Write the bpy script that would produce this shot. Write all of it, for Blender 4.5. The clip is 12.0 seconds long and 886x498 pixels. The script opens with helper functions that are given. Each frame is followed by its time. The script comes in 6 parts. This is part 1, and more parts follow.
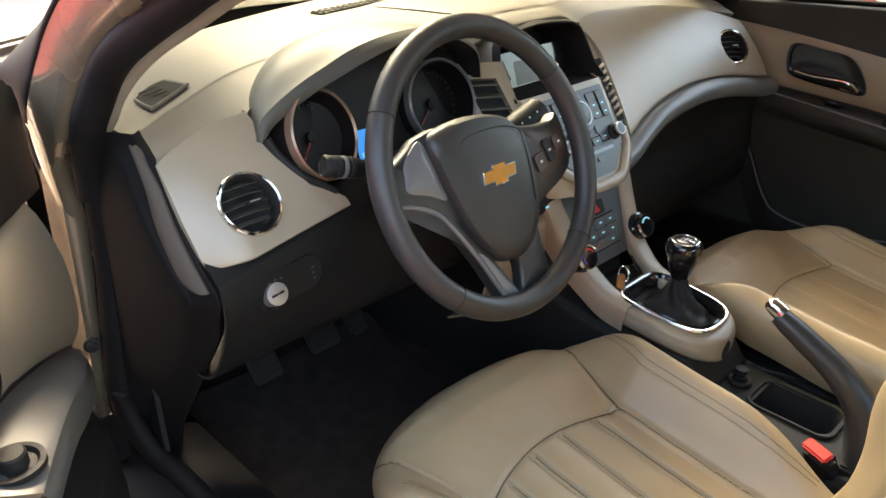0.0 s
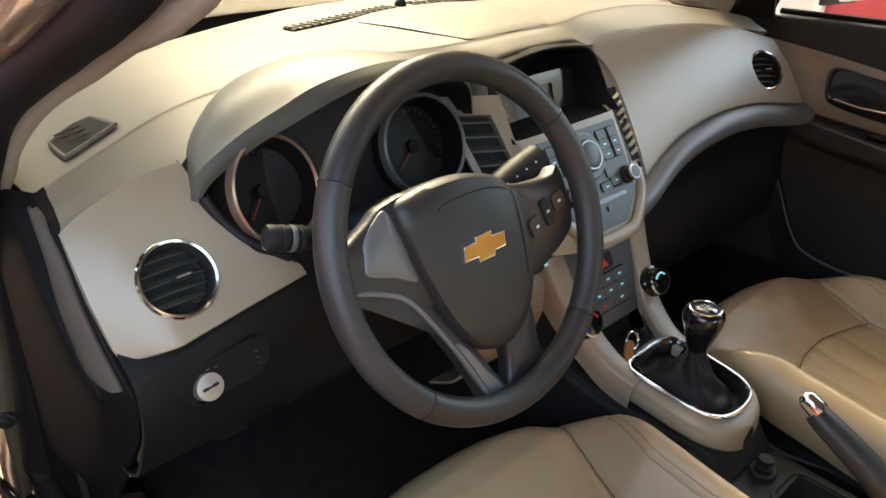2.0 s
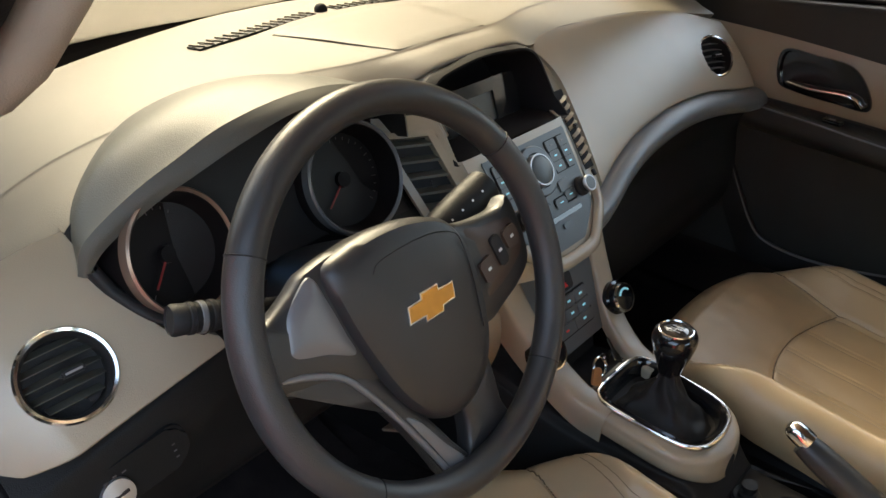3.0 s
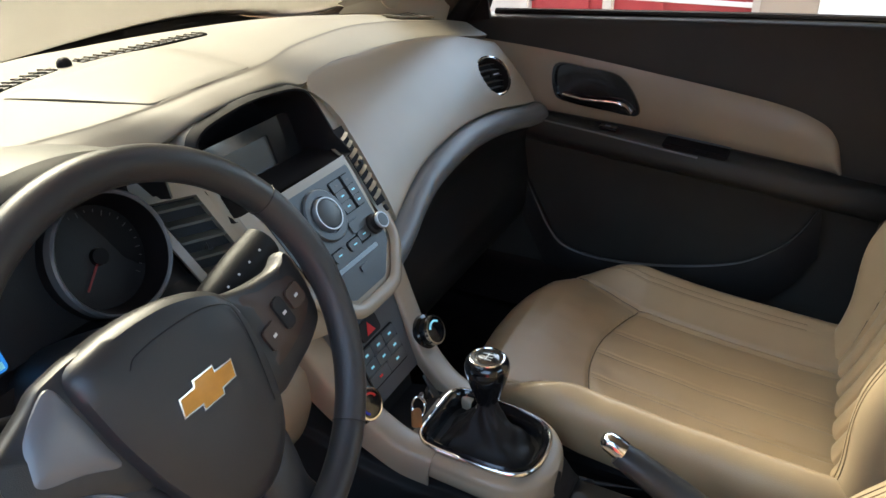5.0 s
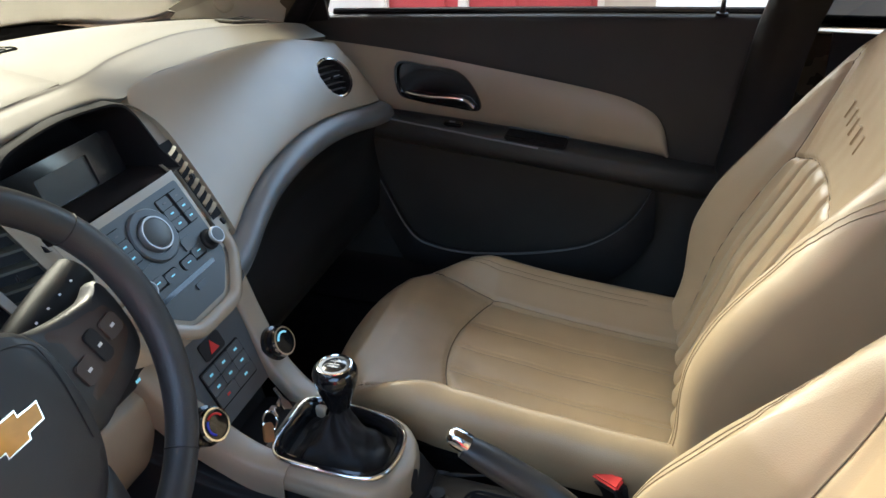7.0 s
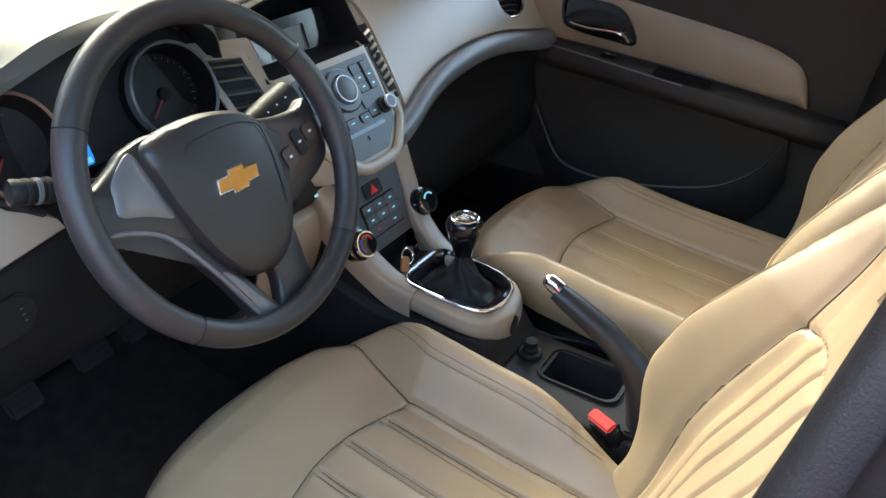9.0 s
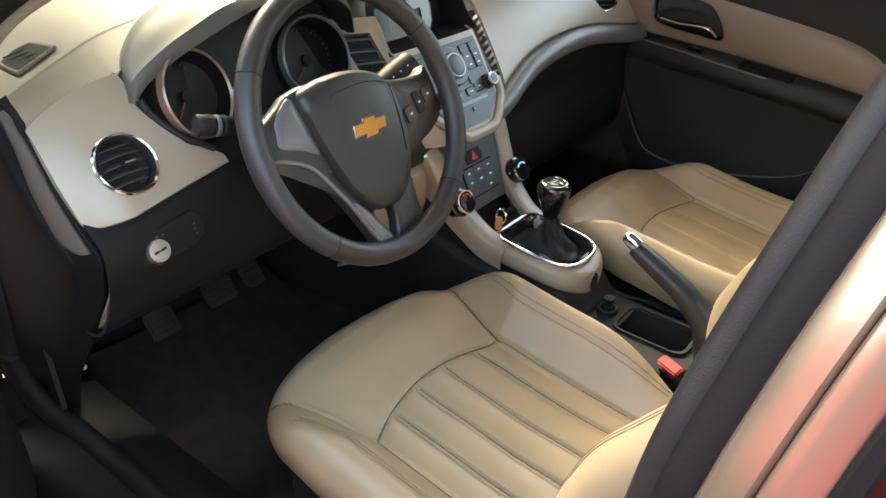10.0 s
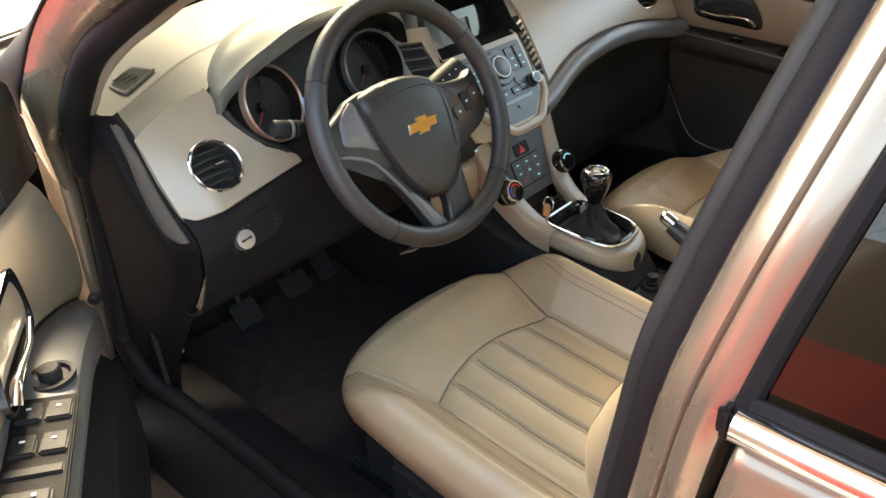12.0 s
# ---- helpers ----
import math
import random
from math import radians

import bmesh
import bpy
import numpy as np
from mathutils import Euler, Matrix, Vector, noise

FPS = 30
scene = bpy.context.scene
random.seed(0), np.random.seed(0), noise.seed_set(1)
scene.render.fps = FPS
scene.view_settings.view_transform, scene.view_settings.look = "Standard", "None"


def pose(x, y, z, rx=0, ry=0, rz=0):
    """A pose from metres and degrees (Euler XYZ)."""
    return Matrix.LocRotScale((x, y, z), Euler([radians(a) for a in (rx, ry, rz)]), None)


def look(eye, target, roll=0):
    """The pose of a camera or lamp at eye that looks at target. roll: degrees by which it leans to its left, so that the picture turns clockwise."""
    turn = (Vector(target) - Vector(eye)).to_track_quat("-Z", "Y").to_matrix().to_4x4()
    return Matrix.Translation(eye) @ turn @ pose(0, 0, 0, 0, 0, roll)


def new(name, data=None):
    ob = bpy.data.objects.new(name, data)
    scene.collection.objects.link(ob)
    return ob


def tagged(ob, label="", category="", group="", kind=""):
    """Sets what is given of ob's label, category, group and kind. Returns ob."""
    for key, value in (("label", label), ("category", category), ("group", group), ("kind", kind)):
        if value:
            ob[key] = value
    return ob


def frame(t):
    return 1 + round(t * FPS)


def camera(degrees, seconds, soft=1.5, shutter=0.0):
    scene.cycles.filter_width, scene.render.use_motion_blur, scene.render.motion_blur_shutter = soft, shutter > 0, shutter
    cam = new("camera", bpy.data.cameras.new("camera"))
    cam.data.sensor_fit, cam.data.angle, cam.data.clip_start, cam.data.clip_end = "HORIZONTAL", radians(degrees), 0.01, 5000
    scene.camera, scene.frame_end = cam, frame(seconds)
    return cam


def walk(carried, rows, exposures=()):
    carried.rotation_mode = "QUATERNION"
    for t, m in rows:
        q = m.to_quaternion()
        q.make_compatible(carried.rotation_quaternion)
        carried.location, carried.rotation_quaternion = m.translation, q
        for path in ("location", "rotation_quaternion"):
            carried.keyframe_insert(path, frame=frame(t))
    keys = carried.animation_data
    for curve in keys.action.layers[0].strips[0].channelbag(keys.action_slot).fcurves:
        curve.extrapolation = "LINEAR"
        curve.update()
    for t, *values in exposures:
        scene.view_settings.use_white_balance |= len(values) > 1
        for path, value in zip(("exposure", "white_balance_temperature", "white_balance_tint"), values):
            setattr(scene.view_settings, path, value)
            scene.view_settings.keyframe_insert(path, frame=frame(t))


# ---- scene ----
cam = camera(60.4, 12.0)
PATH = [
    (0, (-1.084, -0.59, 1.258), (0.172, 0.666, 0.339), 0.5),
    (0.5, (-1.048, -0.537, 1.258), (0.189, 0.734, 0.334), 1.0),
    (1, (-1.013, -0.509, 1.256), (0.235, 0.744, 0.322), 1.4),
    (1.5, (-0.958, -0.506, 1.27), (0.278, 0.757, 0.335), 2.2),
    (2, (-0.909, -0.473, 1.277), (0.312, 0.791, 0.322), 1.8),
    (2.5, (-0.859, -0.41, 1.288), (0.388, 0.813, 0.313), 0.8),
    (3, (-0.807, -0.386, 1.287), (0.485, 0.769, 0.289), -0.3),
    (3.5, (-0.778, -0.376, 1.282), (0.586, 0.678, 0.268), -0.1),
    (3.7, (-0.77, -0.375, 1.28), (0.634, 0.633, 0.273), 0.2),
    (5.3, (-0.72, -0.393, 1.295), (0.865, 0.374, 0.348), -1.6),
    (5.5, (-0.712, -0.393, 1.301), (0.886, 0.342, 0.35), -1.6),
    (6, (-0.705, -0.406, 1.306), (0.93, 0.254, 0.363), -1.7),
    (6.5, (-0.7, -0.417, 1.304), (0.97, 0.149, 0.36), -1.3),
    (6.7, (-0.699, -0.43, 1.304), (0.975, 0.104, 0.349), -1.4),
    (8.3, (-0.824, -0.529, 1.282), (0.731, 0.143, 0.218), 1.7),
    (8.5, (-0.853, -0.553, 1.278), (0.674, 0.186, 0.219), 1.8),
    (9, (-0.925, -0.59, 1.284), (0.538, 0.283, 0.238), 1.9),
    (9.5, (-1.024, -0.636, 1.286), (0.392, 0.33, 0.256), 1.7),
    (10, (-1.092, -0.671, 1.29), (0.264, 0.376, 0.256), 1.4),
    (10.5, (-1.127, -0.715, 1.286), (0.19, 0.358, 0.23), 1.7),
    (11, (-1.139, -0.755, 1.298), (0.127, 0.372, 0.236), 1.4),
    (11.5, (-1.16, -0.778, 1.311), (0.056, 0.428, 0.279), -1.1),
    (12, (-1.177, -0.778, 1.326), (0.069, 0.412, 0.309), -3.6),
]
EXPOSURES = [(0.0, 3.92, 8200, 6), (1.0, 3.92, 8200, 8), (2.5, 3.58, 8200, 8), (3.7, 3.46, 7600, 7), (5.5, 3.66, 6800, 5), (6.5, 3.66, 6600, 4), (8.5, 3.82, 6300, 4), (9.5, 4.04, 7400, 3), (10.5, 4.12, 8400, 4), (12.0, 4.05, 8400, 4)]
walk(cam, [(t, look(eye, target, roll)) for t, eye, target, roll in PATH], exposures=EXPOSURES)

# ---- world and light ----
SUN_EL, SUN_AZ = 38.0, 28.0
world = bpy.data.worlds.new("world")
scene.world = world
world.use_nodes = True
wn = world.node_tree
wn.nodes.clear()
w_out = wn.nodes.new("ShaderNodeOutputWorld")
w_bg = wn.nodes.new("ShaderNodeBackground")
w_sky = wn.nodes.new("ShaderNodeTexSky")
w_sky.sky_type = "NISHITA"
w_sky.sun_disc = False
w_sky.sun_elevation = radians(SUN_EL)
w_sky.sun_rotation = radians(SUN_AZ)
w_sky.air_density, w_sky.dust_density = 1.0, 3.0
w_bg.inputs["Strength"].default_value = 0.15
wn.links.new(w_sky.outputs[0], w_bg.inputs[0])
wn.links.new(w_bg.outputs[0], w_out.inputs[0])

sun_data = bpy.data.lights.new("sun", "SUN")
sun_data.energy, sun_data.angle, sun_data.color = 0.6, radians(22), (1.0, 0.94, 0.84)
sun = new("sun", sun_data)
_el, _az = radians(SUN_EL), radians(SUN_AZ)
sun.matrix_world = look((0, 0, 20), (-20 * math.sin(_az) * math.cos(_el), -20 * math.cos(_az) * math.cos(_el), 20 - 20 * math.sin(_el)))


# ---- materials ----
def material(name, color, rough=0.5, metal=0.0, grain=0.0, scale=600.0, vary=0.08, vscale=9.0, coat=0.0, kind="noise", spec=0.5, emit=None):
    m = bpy.data.materials.new(name)
    m.use_nodes = True
    nt = m.node_tree
    b = nt.nodes["Principled BSDF"]
    b.inputs["Roughness"].default_value = rough
    b.inputs["Metallic"].default_value = metal
    b.inputs["Coat Weight"].default_value = coat
    b.inputs["Coat Roughness"].default_value = 0.06
    b.inputs["Specular IOR Level"].default_value = spec
    tc = nt.nodes.new("ShaderNodeTexCoord")
    n = nt.nodes.new("ShaderNodeTexNoise")
    n.inputs["Scale"].default_value = vscale
    n.inputs["Detail"].default_value = 3.0
    nt.links.new(tc.outputs["Object"], n.inputs["Vector"])
    r = nt.nodes.new("ShaderNodeValToRGB")
    lo = tuple(c * (1 - vary) for c in color)
    hi = tuple(min(1, c * (1 + vary)) for c in color)
    r.color_ramp.elements[0].position, r.color_ramp.elements[1].position = 0.15, 0.85
    r.color_ramp.interpolation = "EASE"
    r.color_ramp.elements[0].color, r.color_ramp.elements[1].color = (*lo, 1), (*hi, 1)
    nt.links.new(n.outputs["Fac"], r.inputs[0])
    nt.links.new(r.outputs[0], b.inputs["Base Color"])
    rr = nt.nodes.new("ShaderNodeMapRange")
    rr.inputs["To Min"].default_value, rr.inputs["To Max"].default_value = max(0.02, rough - 0.02), min(1, rough + 0.02)
    nt.links.new(n.outputs["Fac"], rr.inputs[0])
    nt.links.new(rr.outputs[0], b.inputs["Roughness"])
    if grain:
        if kind == "leather":
            g = nt.nodes.new("ShaderNodeTexVoronoi")
            g.inputs["Scale"].default_value = scale
            out = g.outputs["Distance"]
        else:
            g = nt.nodes.new("ShaderNodeTexNoise")
            g.inputs["Scale"].default_value = scale
            g.inputs["Detail"].default_value = 3.0
            out = g.outputs["Fac"]
        nt.links.new(tc.outputs["Object"], g.inputs["Vector"])
        bp = nt.nodes.new("ShaderNodeBump")
        bp.inputs["Strength"].default_value = grain
        bp.inputs["Distance"].default_value = 0.0012
        nt.links.new(out, bp.inputs["Height"])
        nt.links.new(bp.outputs[0], b.inputs["Normal"])
    if emit:
        b.inputs["Emission Color"].default_value = (*emit[0], 1)
        b.inputs["Emission Strength"].default_value = emit[1]
    return m


def glass_material(name, tint, gloss_rough=0.02):
    m = bpy.data.materials.new(name)
    m.use_nodes = True
    nt = m.node_tree
    nt.nodes.clear()
    o = nt.nodes.new("ShaderNodeOutputMaterial")
    mix = nt.nodes.new("ShaderNodeMixShader")
    tr = nt.nodes.new("ShaderNodeBsdfTransparent")
    gl = nt.nodes.new("ShaderNodeBsdfGlossy")
    fr = nt.nodes.new("ShaderNodeFresnel")
    fr.inputs["IOR"].default_value = 1.45
    tr.inputs[0].default_value = (*tint, 1)
    gl.inputs["Roughness"].default_value = gloss_rough
    nt.links.new(fr.outputs[0], mix.inputs[0])
    nt.links.new(tr.outputs[0], mix.inputs[1])
    nt.links.new(gl.outputs[0], mix.inputs[2])
    nt.links.new(mix.outputs[0], o.inputs[0])
    return m


M_BEIGE = material("beige_plastic", (0.315, 0.262, 0.196), 0.26, grain=0.25, scale=900, vary=0.05, spec=0.55)
M_DOOR = material("dark_olive_grained_plastic", (0.038, 0.0365, 0.033), 0.45, grain=0.35, scale=800, vary=0.12, spec=0.28)
M_BEIGE_TOP = material("beige_soft_pad", (0.168, 0.147, 0.118), 0.50, grain=0.3, scale=800, vary=0.05, spec=0.25)
M_LEATHER = material("beige_leather", (0.355, 0.263, 0.160), 0.34, grain=0.10, scale=800, vary=0.07, kind="leather")
# dark brown puts the shade of the sewn creases into the colour
M_CREASE = material("seam_crease_shade", (0.11, 0.078, 0.046), 0.75, vary=0.1)
M_STITCH = material("tan_thread", (0.20, 0.145, 0.085), 0.7, vary=0.1)
M_BLACK = material("black_plastic", (0.021, 0.020, 0.020), 0.48, grain=0.35, scale=800, vary=0.15, spec=0.18)
M_DKGREY = material("charcoal_plastic", (0.020, 0.019, 0.019), 0.5, grain=0.3, scale=800, vary=0.12, spec=0.18)
M_HOOD = material("olive_grey_soft_plastic", (0.065, 0.062, 0.050), 0.50, grain=0.3, scale=800, vary=0.08)
M_WHEEL = material("charcoal_grained_leather", (0.026, 0.025, 0.025), 0.36, spec=0.5, grain=0.14, scale=1500, vary=0.12, kind="leather")
M_GRIP = material("perforated_charcoal_leather", (0.034, 0.032, 0.032), 0.38, grain=0.22, scale=900, vary=0.12, kind="leather")
M_SATIN = material("satin_grey_plastic", (0.15, 0.15, 0.152), 0.34, metal=0.2, vary=0.05)
M_ARMREST = material("satin_silver_grey_plastic", (0.125, 0.125, 0.12), 0.42, metal=0.0, grain=0.05, scale=900, vary=0.05)
M_GLOSS = material("gloss_black", (0.008, 0.008, 0.009), 0.12, coat=0.5, vary=0.2)
# beige trim with its shade put into a darker base colour
M_TRIM_SHADED = material("beige_trim_with_shade", (0.27, 0.23, 0.185), 0.75, grain=0.4, scale=900, vary=0.06)
M_TRIM = material("beige_moulded_trim", (0.40, 0.36, 0.28), 0.6, grain=0.4, scale=900, vary=0.05)
M_BAND = material("brown_grey_trim", (0.068, 0.050, 0.038), 0.7, grain=0.3, scale=900, vary=0.06)
M_BOOT = material("black_boot_leather", (0.010, 0.009, 0.009), 0.55, grain=0.2, scale=600, kind="leather", vary=0.2, spec=0.25)
M_CHROME = material("chrome", (0.75, 0.74, 0.72), 0.12, metal=1.0, vary=0.03)
M_SILVER = material("brushed_silver", (0.40, 0.40, 0.41), 0.42, metal=0.8, vary=0.05)
M_GOLD = material("amber_badge", (0.55, 0.24, 0.04), 0.36, metal=0.5, coat=0.2, vary=0.12, vscale=60)
M_RADIO = material("blue_grey_plastic", (0.058, 0.064, 0.066), 0.36, grain=0.15, scale=900, vary=0.06)
M_RADIO_BTN = material("dark_button_plastic", (0.055, 0.062, 0.068), 0.33, vary=0.06)
M_PANEL = material("dark_slate_plastic", (0.068, 0.076, 0.082), 0.38, grain=0.15, scale=900, vary=0.06)
# lighter grey than the glovebox to include the ledge's sky sheen
M_LEDGE_SHEEN = material("ledge_with_sky_sheen", (0.12, 0.126, 0.128), 0.34, grain=0.25, scale=900, vary=0.06)
M_STALK = material("dark_stalk_plastic", (0.013, 0.013, 0.013), 0.45, grain=0.3, scale=900, vary=0.2, spec=0.15)
M_PEDAL = material("worn_pedal_rubber", (0.022, 0.019, 0.017), 0.8, grain=0.5, scale=300, vary=0.2)
M_RED = material("red_plastic", (0.62, 0.03, 0.03), 0.35, vary=0.08)
M_NEEDLE = material("dark_red_needle", (0.22, 0.02, 0.02), 0.4, vary=0.08)
M_BLUE = material("blue_print", (0.03, 0.06, 0.55), 0.4, vary=0.05)
M_PAINT = material("champagne_metallic_paint", (0.255, 0.198, 0.142), 0.27, metal=0.6, coat=0.6, vary=0.03)
M_DIM = material("unlit_dial_print", (0.10, 0.09, 0.09), 0.5, vary=0.1)
M_RUBBER = material("black_rubber", (0.010, 0.0085, 0.009), 0.65, grain=0.2, scale=500, vary=0.2, spec=0.13)
M_CARPET = material("dark_carpet", (0.017, 0.014, 0.014), 0.95, grain=1.0, scale=700, vary=0.35, vscale=30, spec=0.2)
M_CLOTH = material("beige_headliner_cloth", (0.52, 0.46, 0.37), 0.9, grain=0.6, scale=900, vary=0.06, spec=0.2)
M_PRINT = material("white_print", (0.7, 0.7, 0.68), 0.5, vary=0.03)
M_LIT = material("lit_cyan_mark", (0.25, 0.65, 0.8), 0.5, vary=0.03, emit=((0.25, 0.7, 0.9), 0.035))
M_LCD = material("lit_blue_display", (0.02, 0.12, 0.35), 0.3, vary=0.05, emit=((0.02, 0.22, 0.70), 0.09))
M_SCREEN = material("unlit_grey_display", (0.075, 0.075, 0.07), 0.25, vary=0.06)
M_DIALFACE = material("dial_black", (0.010, 0.008, 0.008), 0.4, vary=0.2, spec=0.1)
M_BRONZE = material("bronze_reflector_ring", (0.30, 0.20, 0.15), 0.35, metal=0.6, vary=0.08)
M_AMBERBTN = material("brown_gloss_button", (0.05, 0.03, 0.022), 0.42, vary=0.15)
M_BRASS = material("copper_key_head", (0.7, 0.35, 0.16), 0.3, metal=0.8, vary=0.1)
M_GLASS = glass_material("clear_glass", (0.82, 0.85, 0.83))
M_SHADE = glass_material("green_shaded_glass", (0.52, 0.55, 0.52))
M_TINT = glass_material("tinted_glass", (0.10, 0.10, 0.10))
M_GROUND = material("dusty_concrete", (0.35, 0.285, 0.225), 0.9, grain=0.8, scale=60, vary=0.2, vscale=0.8)
M_WALL = material("cream_render", (0.62, 0.55, 0.47), 0.85, grain=0.5, scale=40, vary=0.08, vscale=1.5)
M_GATE = material("red_oxide_gate", (0.36, 0.030, 0.034), 0.45, vary=0.15, vscale=3)
M_LIGHT_SCREEN = material("dark_brown_light_screen", (0.07, 0.052, 0.045), 0.6, vary=0.2, vscale=2)
M_WHITE = material("white_paint", (0.78, 0.78, 0.76), 0.4, vary=0.04)


# ---- building helpers ----
def finish(bm, smooth=True):
    bmesh.ops.recalc_face_normals(bm, faces=bm.faces)
    for f in bm.faces:
        f.smooth = smooth
    return bm


def world_of(ob):
    own = ob.matrix_basis.copy()
    return world_of(ob.parent) @ ob.matrix_parent_inverse @ own if ob.parent else own


def part(name, bm, mat, parent=None, label="", smooth=True, sharp=None, m=None):
    """Links a bmesh as one mesh object under a thing or a part."""
    finish(bm, smooth)
    me = bpy.data.meshes.new(name)
    bm.to_mesh(me)
    bm.free()
    me.materials.append(mat)
    if smooth:
        me.set_sharp_from_angle(angle=radians(sharp or 38))
    ob = new(name, me)
    if parent is not None:
        ob.parent = parent
        ob.matrix_parent_inverse = world_of(parent).inverted()
    if m is not None:
        ob.matrix_basis = m
    if label:
        tagged(ob, label)
    return ob


def thing(name, label, category, group="", kind="", at=(0, 0, 0)):
    ob = new(name)
    ob.empty_display_size = 0.05
    ob.matrix_basis = Matrix.Translation(at)
    return tagged(ob, label, category, group, kind)


def curve(points, n, closed=False):
    """Catmull-Rom through the points, n points in all."""
    p = [np.array(q, float) for q in points]
    k = len(p)
    out = []
    segs = k if closed else k - 1
    for i in range(n):
        s = i / n * segs if closed else i / (n - 1) * segs
        j = min(int(s), segs - 1)
        f = s - j
        if closed:
            a, b, c, d = p[(j - 1) % k], p[j % k], p[(j + 1) % k], p[(j + 2) % k]
        else:
            b, c = p[j], p[j + 1]
            a = p[j - 1] if j > 0 else 2 * b - c
            d = p[j + 2] if j + 2 < k else 2 * c - b
        out.append(0.5 * ((2 * b) + (c - a) * f + (2 * a - 5 * b + 4 * c - d) * f * f + (3 * b - a - 3 * c + d) * f ** 3))
    return out


def skin(rows, bm=None, wrap=False, cap=False):
    """Quads between rows of points; wrap closes each row."""
    bm = bm or bmesh.new()
    vs = [[bm.verts.new(tuple(q)) for q in r] for r in rows]
    for a, b in zip(vs, vs[1:]):
        m = len(a)
        for i in range(m if wrap else m - 1):
            j = (i + 1) % m
            bm.faces.new((a[i], a[j], b[j], b[i]))
    if cap:
        bm.faces.new(vs[0])
        bm.faces.new(vs[-1])
    return bm


def thicken(bm, t):
    bmesh.ops.recalc_face_normals(bm, faces=bm.faces)
    bmesh.ops.solidify(bm, geom=list(bm.faces), thickness=t)
    return bm


def loft(sections, nu, nv, closed=False, wrap=False):
    """A smooth sheet: each section is a list of points; nu along a section, nv across sections."""
    fine = [curve(s, nu, wrap) for s in sections]
    cols = [curve([f[i] for f in fine], nv, closed) for i in range(nu)]
    return [[cols[i][j] for i in range(nu)] for j in range(nv)]


def tube(path, radius, n=12, closed=False, bm=None, flat=1.0, up=(0, 0, 1), cap=True):
    """A round or oval bar along a path; radius may be a list."""
    p = [np.array(q, float) for q in path]
    rows = []
    for i, q in enumerate(p):
        a = p[(i - 1) % len(p)] if closed or i > 0 else p[0]
        b = p[(i + 1) % len(p)] if closed or i + 1 < len(p) else p[-1]
        t = (b - a) / (np.linalg.norm(b - a) + 1e-9)
        u = np.array(up, float)
        u = u - (u @ t) * t
        if np.linalg.norm(u) < 1e-4:
            u = np.array((1.0, 0, 0)) - t[0] * t
        u /= np.linalg.norm(u)
        v = np.cross(t, u)
        r = radius[i] if isinstance(radius, (list, tuple)) else radius
        rows.append([q + r * (math.cos(w) * v + flat * math.sin(w) * u) for w in (2 * math.pi * k / n for k in range(n))])
    if closed:
        rows.append(rows[0])
        bm = skin(rows, bm, wrap=True)
        bmesh.ops.remove_doubles(bm, verts=bm.verts, dist=1e-6)
        return bm
    return skin(rows, bm, wrap=True, cap=cap)


def lathe(profile, n=32, m=Matrix.Identity(4), bm=None, cap=True):
    """Turns (radius, height) pairs round the local z axis."""
    rows = [[m @ Vector((r * math.cos(a), r * math.sin(a), h)) for a in (2 * math.pi * k / n for k in range(n))] for r, h in profile]
    return skin(rows, bm, wrap=True, cap=cap)


def prism(outline, depth, m=Matrix.Identity(4), bevel=0.0, bm=None, seg=2):
    """A plate: an outline in local x, y, from z = -depth to 0, with its edges rounded."""
    own = bmesh.new()
    top = [own.verts.new(Vector((x, y, 0))) for x, y in outline]
    low = [own.verts.new(Vector((x, y, -depth))) for x, y in outline]
    f = own.faces.new(top)
    own.faces.new(low[::-1])
    k = len(top)
    for i in range(k):
        own.faces.new((top[i], low[i], low[(i + 1) % k], top[(i + 1) % k]))
    if bevel:
        bmesh.ops.bevel(own, geom=list(f.edges), offset=bevel, segments=seg, affect="EDGES", clamp_overlap=True)
    own.transform(m)
    if bm is None:
        return own
    me = bpy.data.meshes.new("tmp")
    own.to_mesh(me)
    own.free()
    bm.from_mesh(me)
    bpy.data.meshes.remove(me)
    return bm


def box(sx, sy, sz, m=Matrix.Identity(4), bevel=0.0, bm=None, seg=2):
    """A box of full sizes round its centre, edges rounded."""
    own = bmesh.new()
    bmesh.ops.create_cube(own, size=1.0, matrix=Matrix.Diagonal((sx, sy, sz, 1)))
    if bevel:
        bmesh.ops.bevel(own, geom=list(own.edges), offset=bevel, segments=seg, affect="EDGES", clamp_overlap=True)
    own.transform(m)
    if bm is None:
        return own
    me = bpy.data.meshes.new("tmp")
    own.to_mesh(me)
    own.free()
    bm.from_mesh(me)
    bpy.data.meshes.remove(me)
    return bm


def round_rect(w, h, r, n=5, cx=0.0, cy=0.0):
    out = []
    for sx, sy, a0 in ((1, 1, 0), (-1, 1, 90), (-1, -1, 180), (1, -1, 270)):
        for i in range(n + 1):
            a = radians(a0 + 90 * i / n)
            out.append((cx + sx * (w / 2 - r) + r * math.cos(a), cy + sy * (h / 2 - r) + r * math.sin(a)))
    return out


def smooth_outline(points, n):
    return [tuple(q) for q in curve(points, n, closed=True)]


def frame_matrix(origin, normal, up=(0, 0, 1), roll=0):
    """Local z along the normal, local y as far up as it can."""
    z = Vector(normal).normalized()
    y = Vector(up)
    y = (y - y.dot(z) * z).normalized()
    x = y.cross(z)
    m = Matrix((x, y, z)).transposed().to_4x4()
    return Matrix.Translation(origin) @ m @ pose(0, 0, 0, 0, 0, roll)


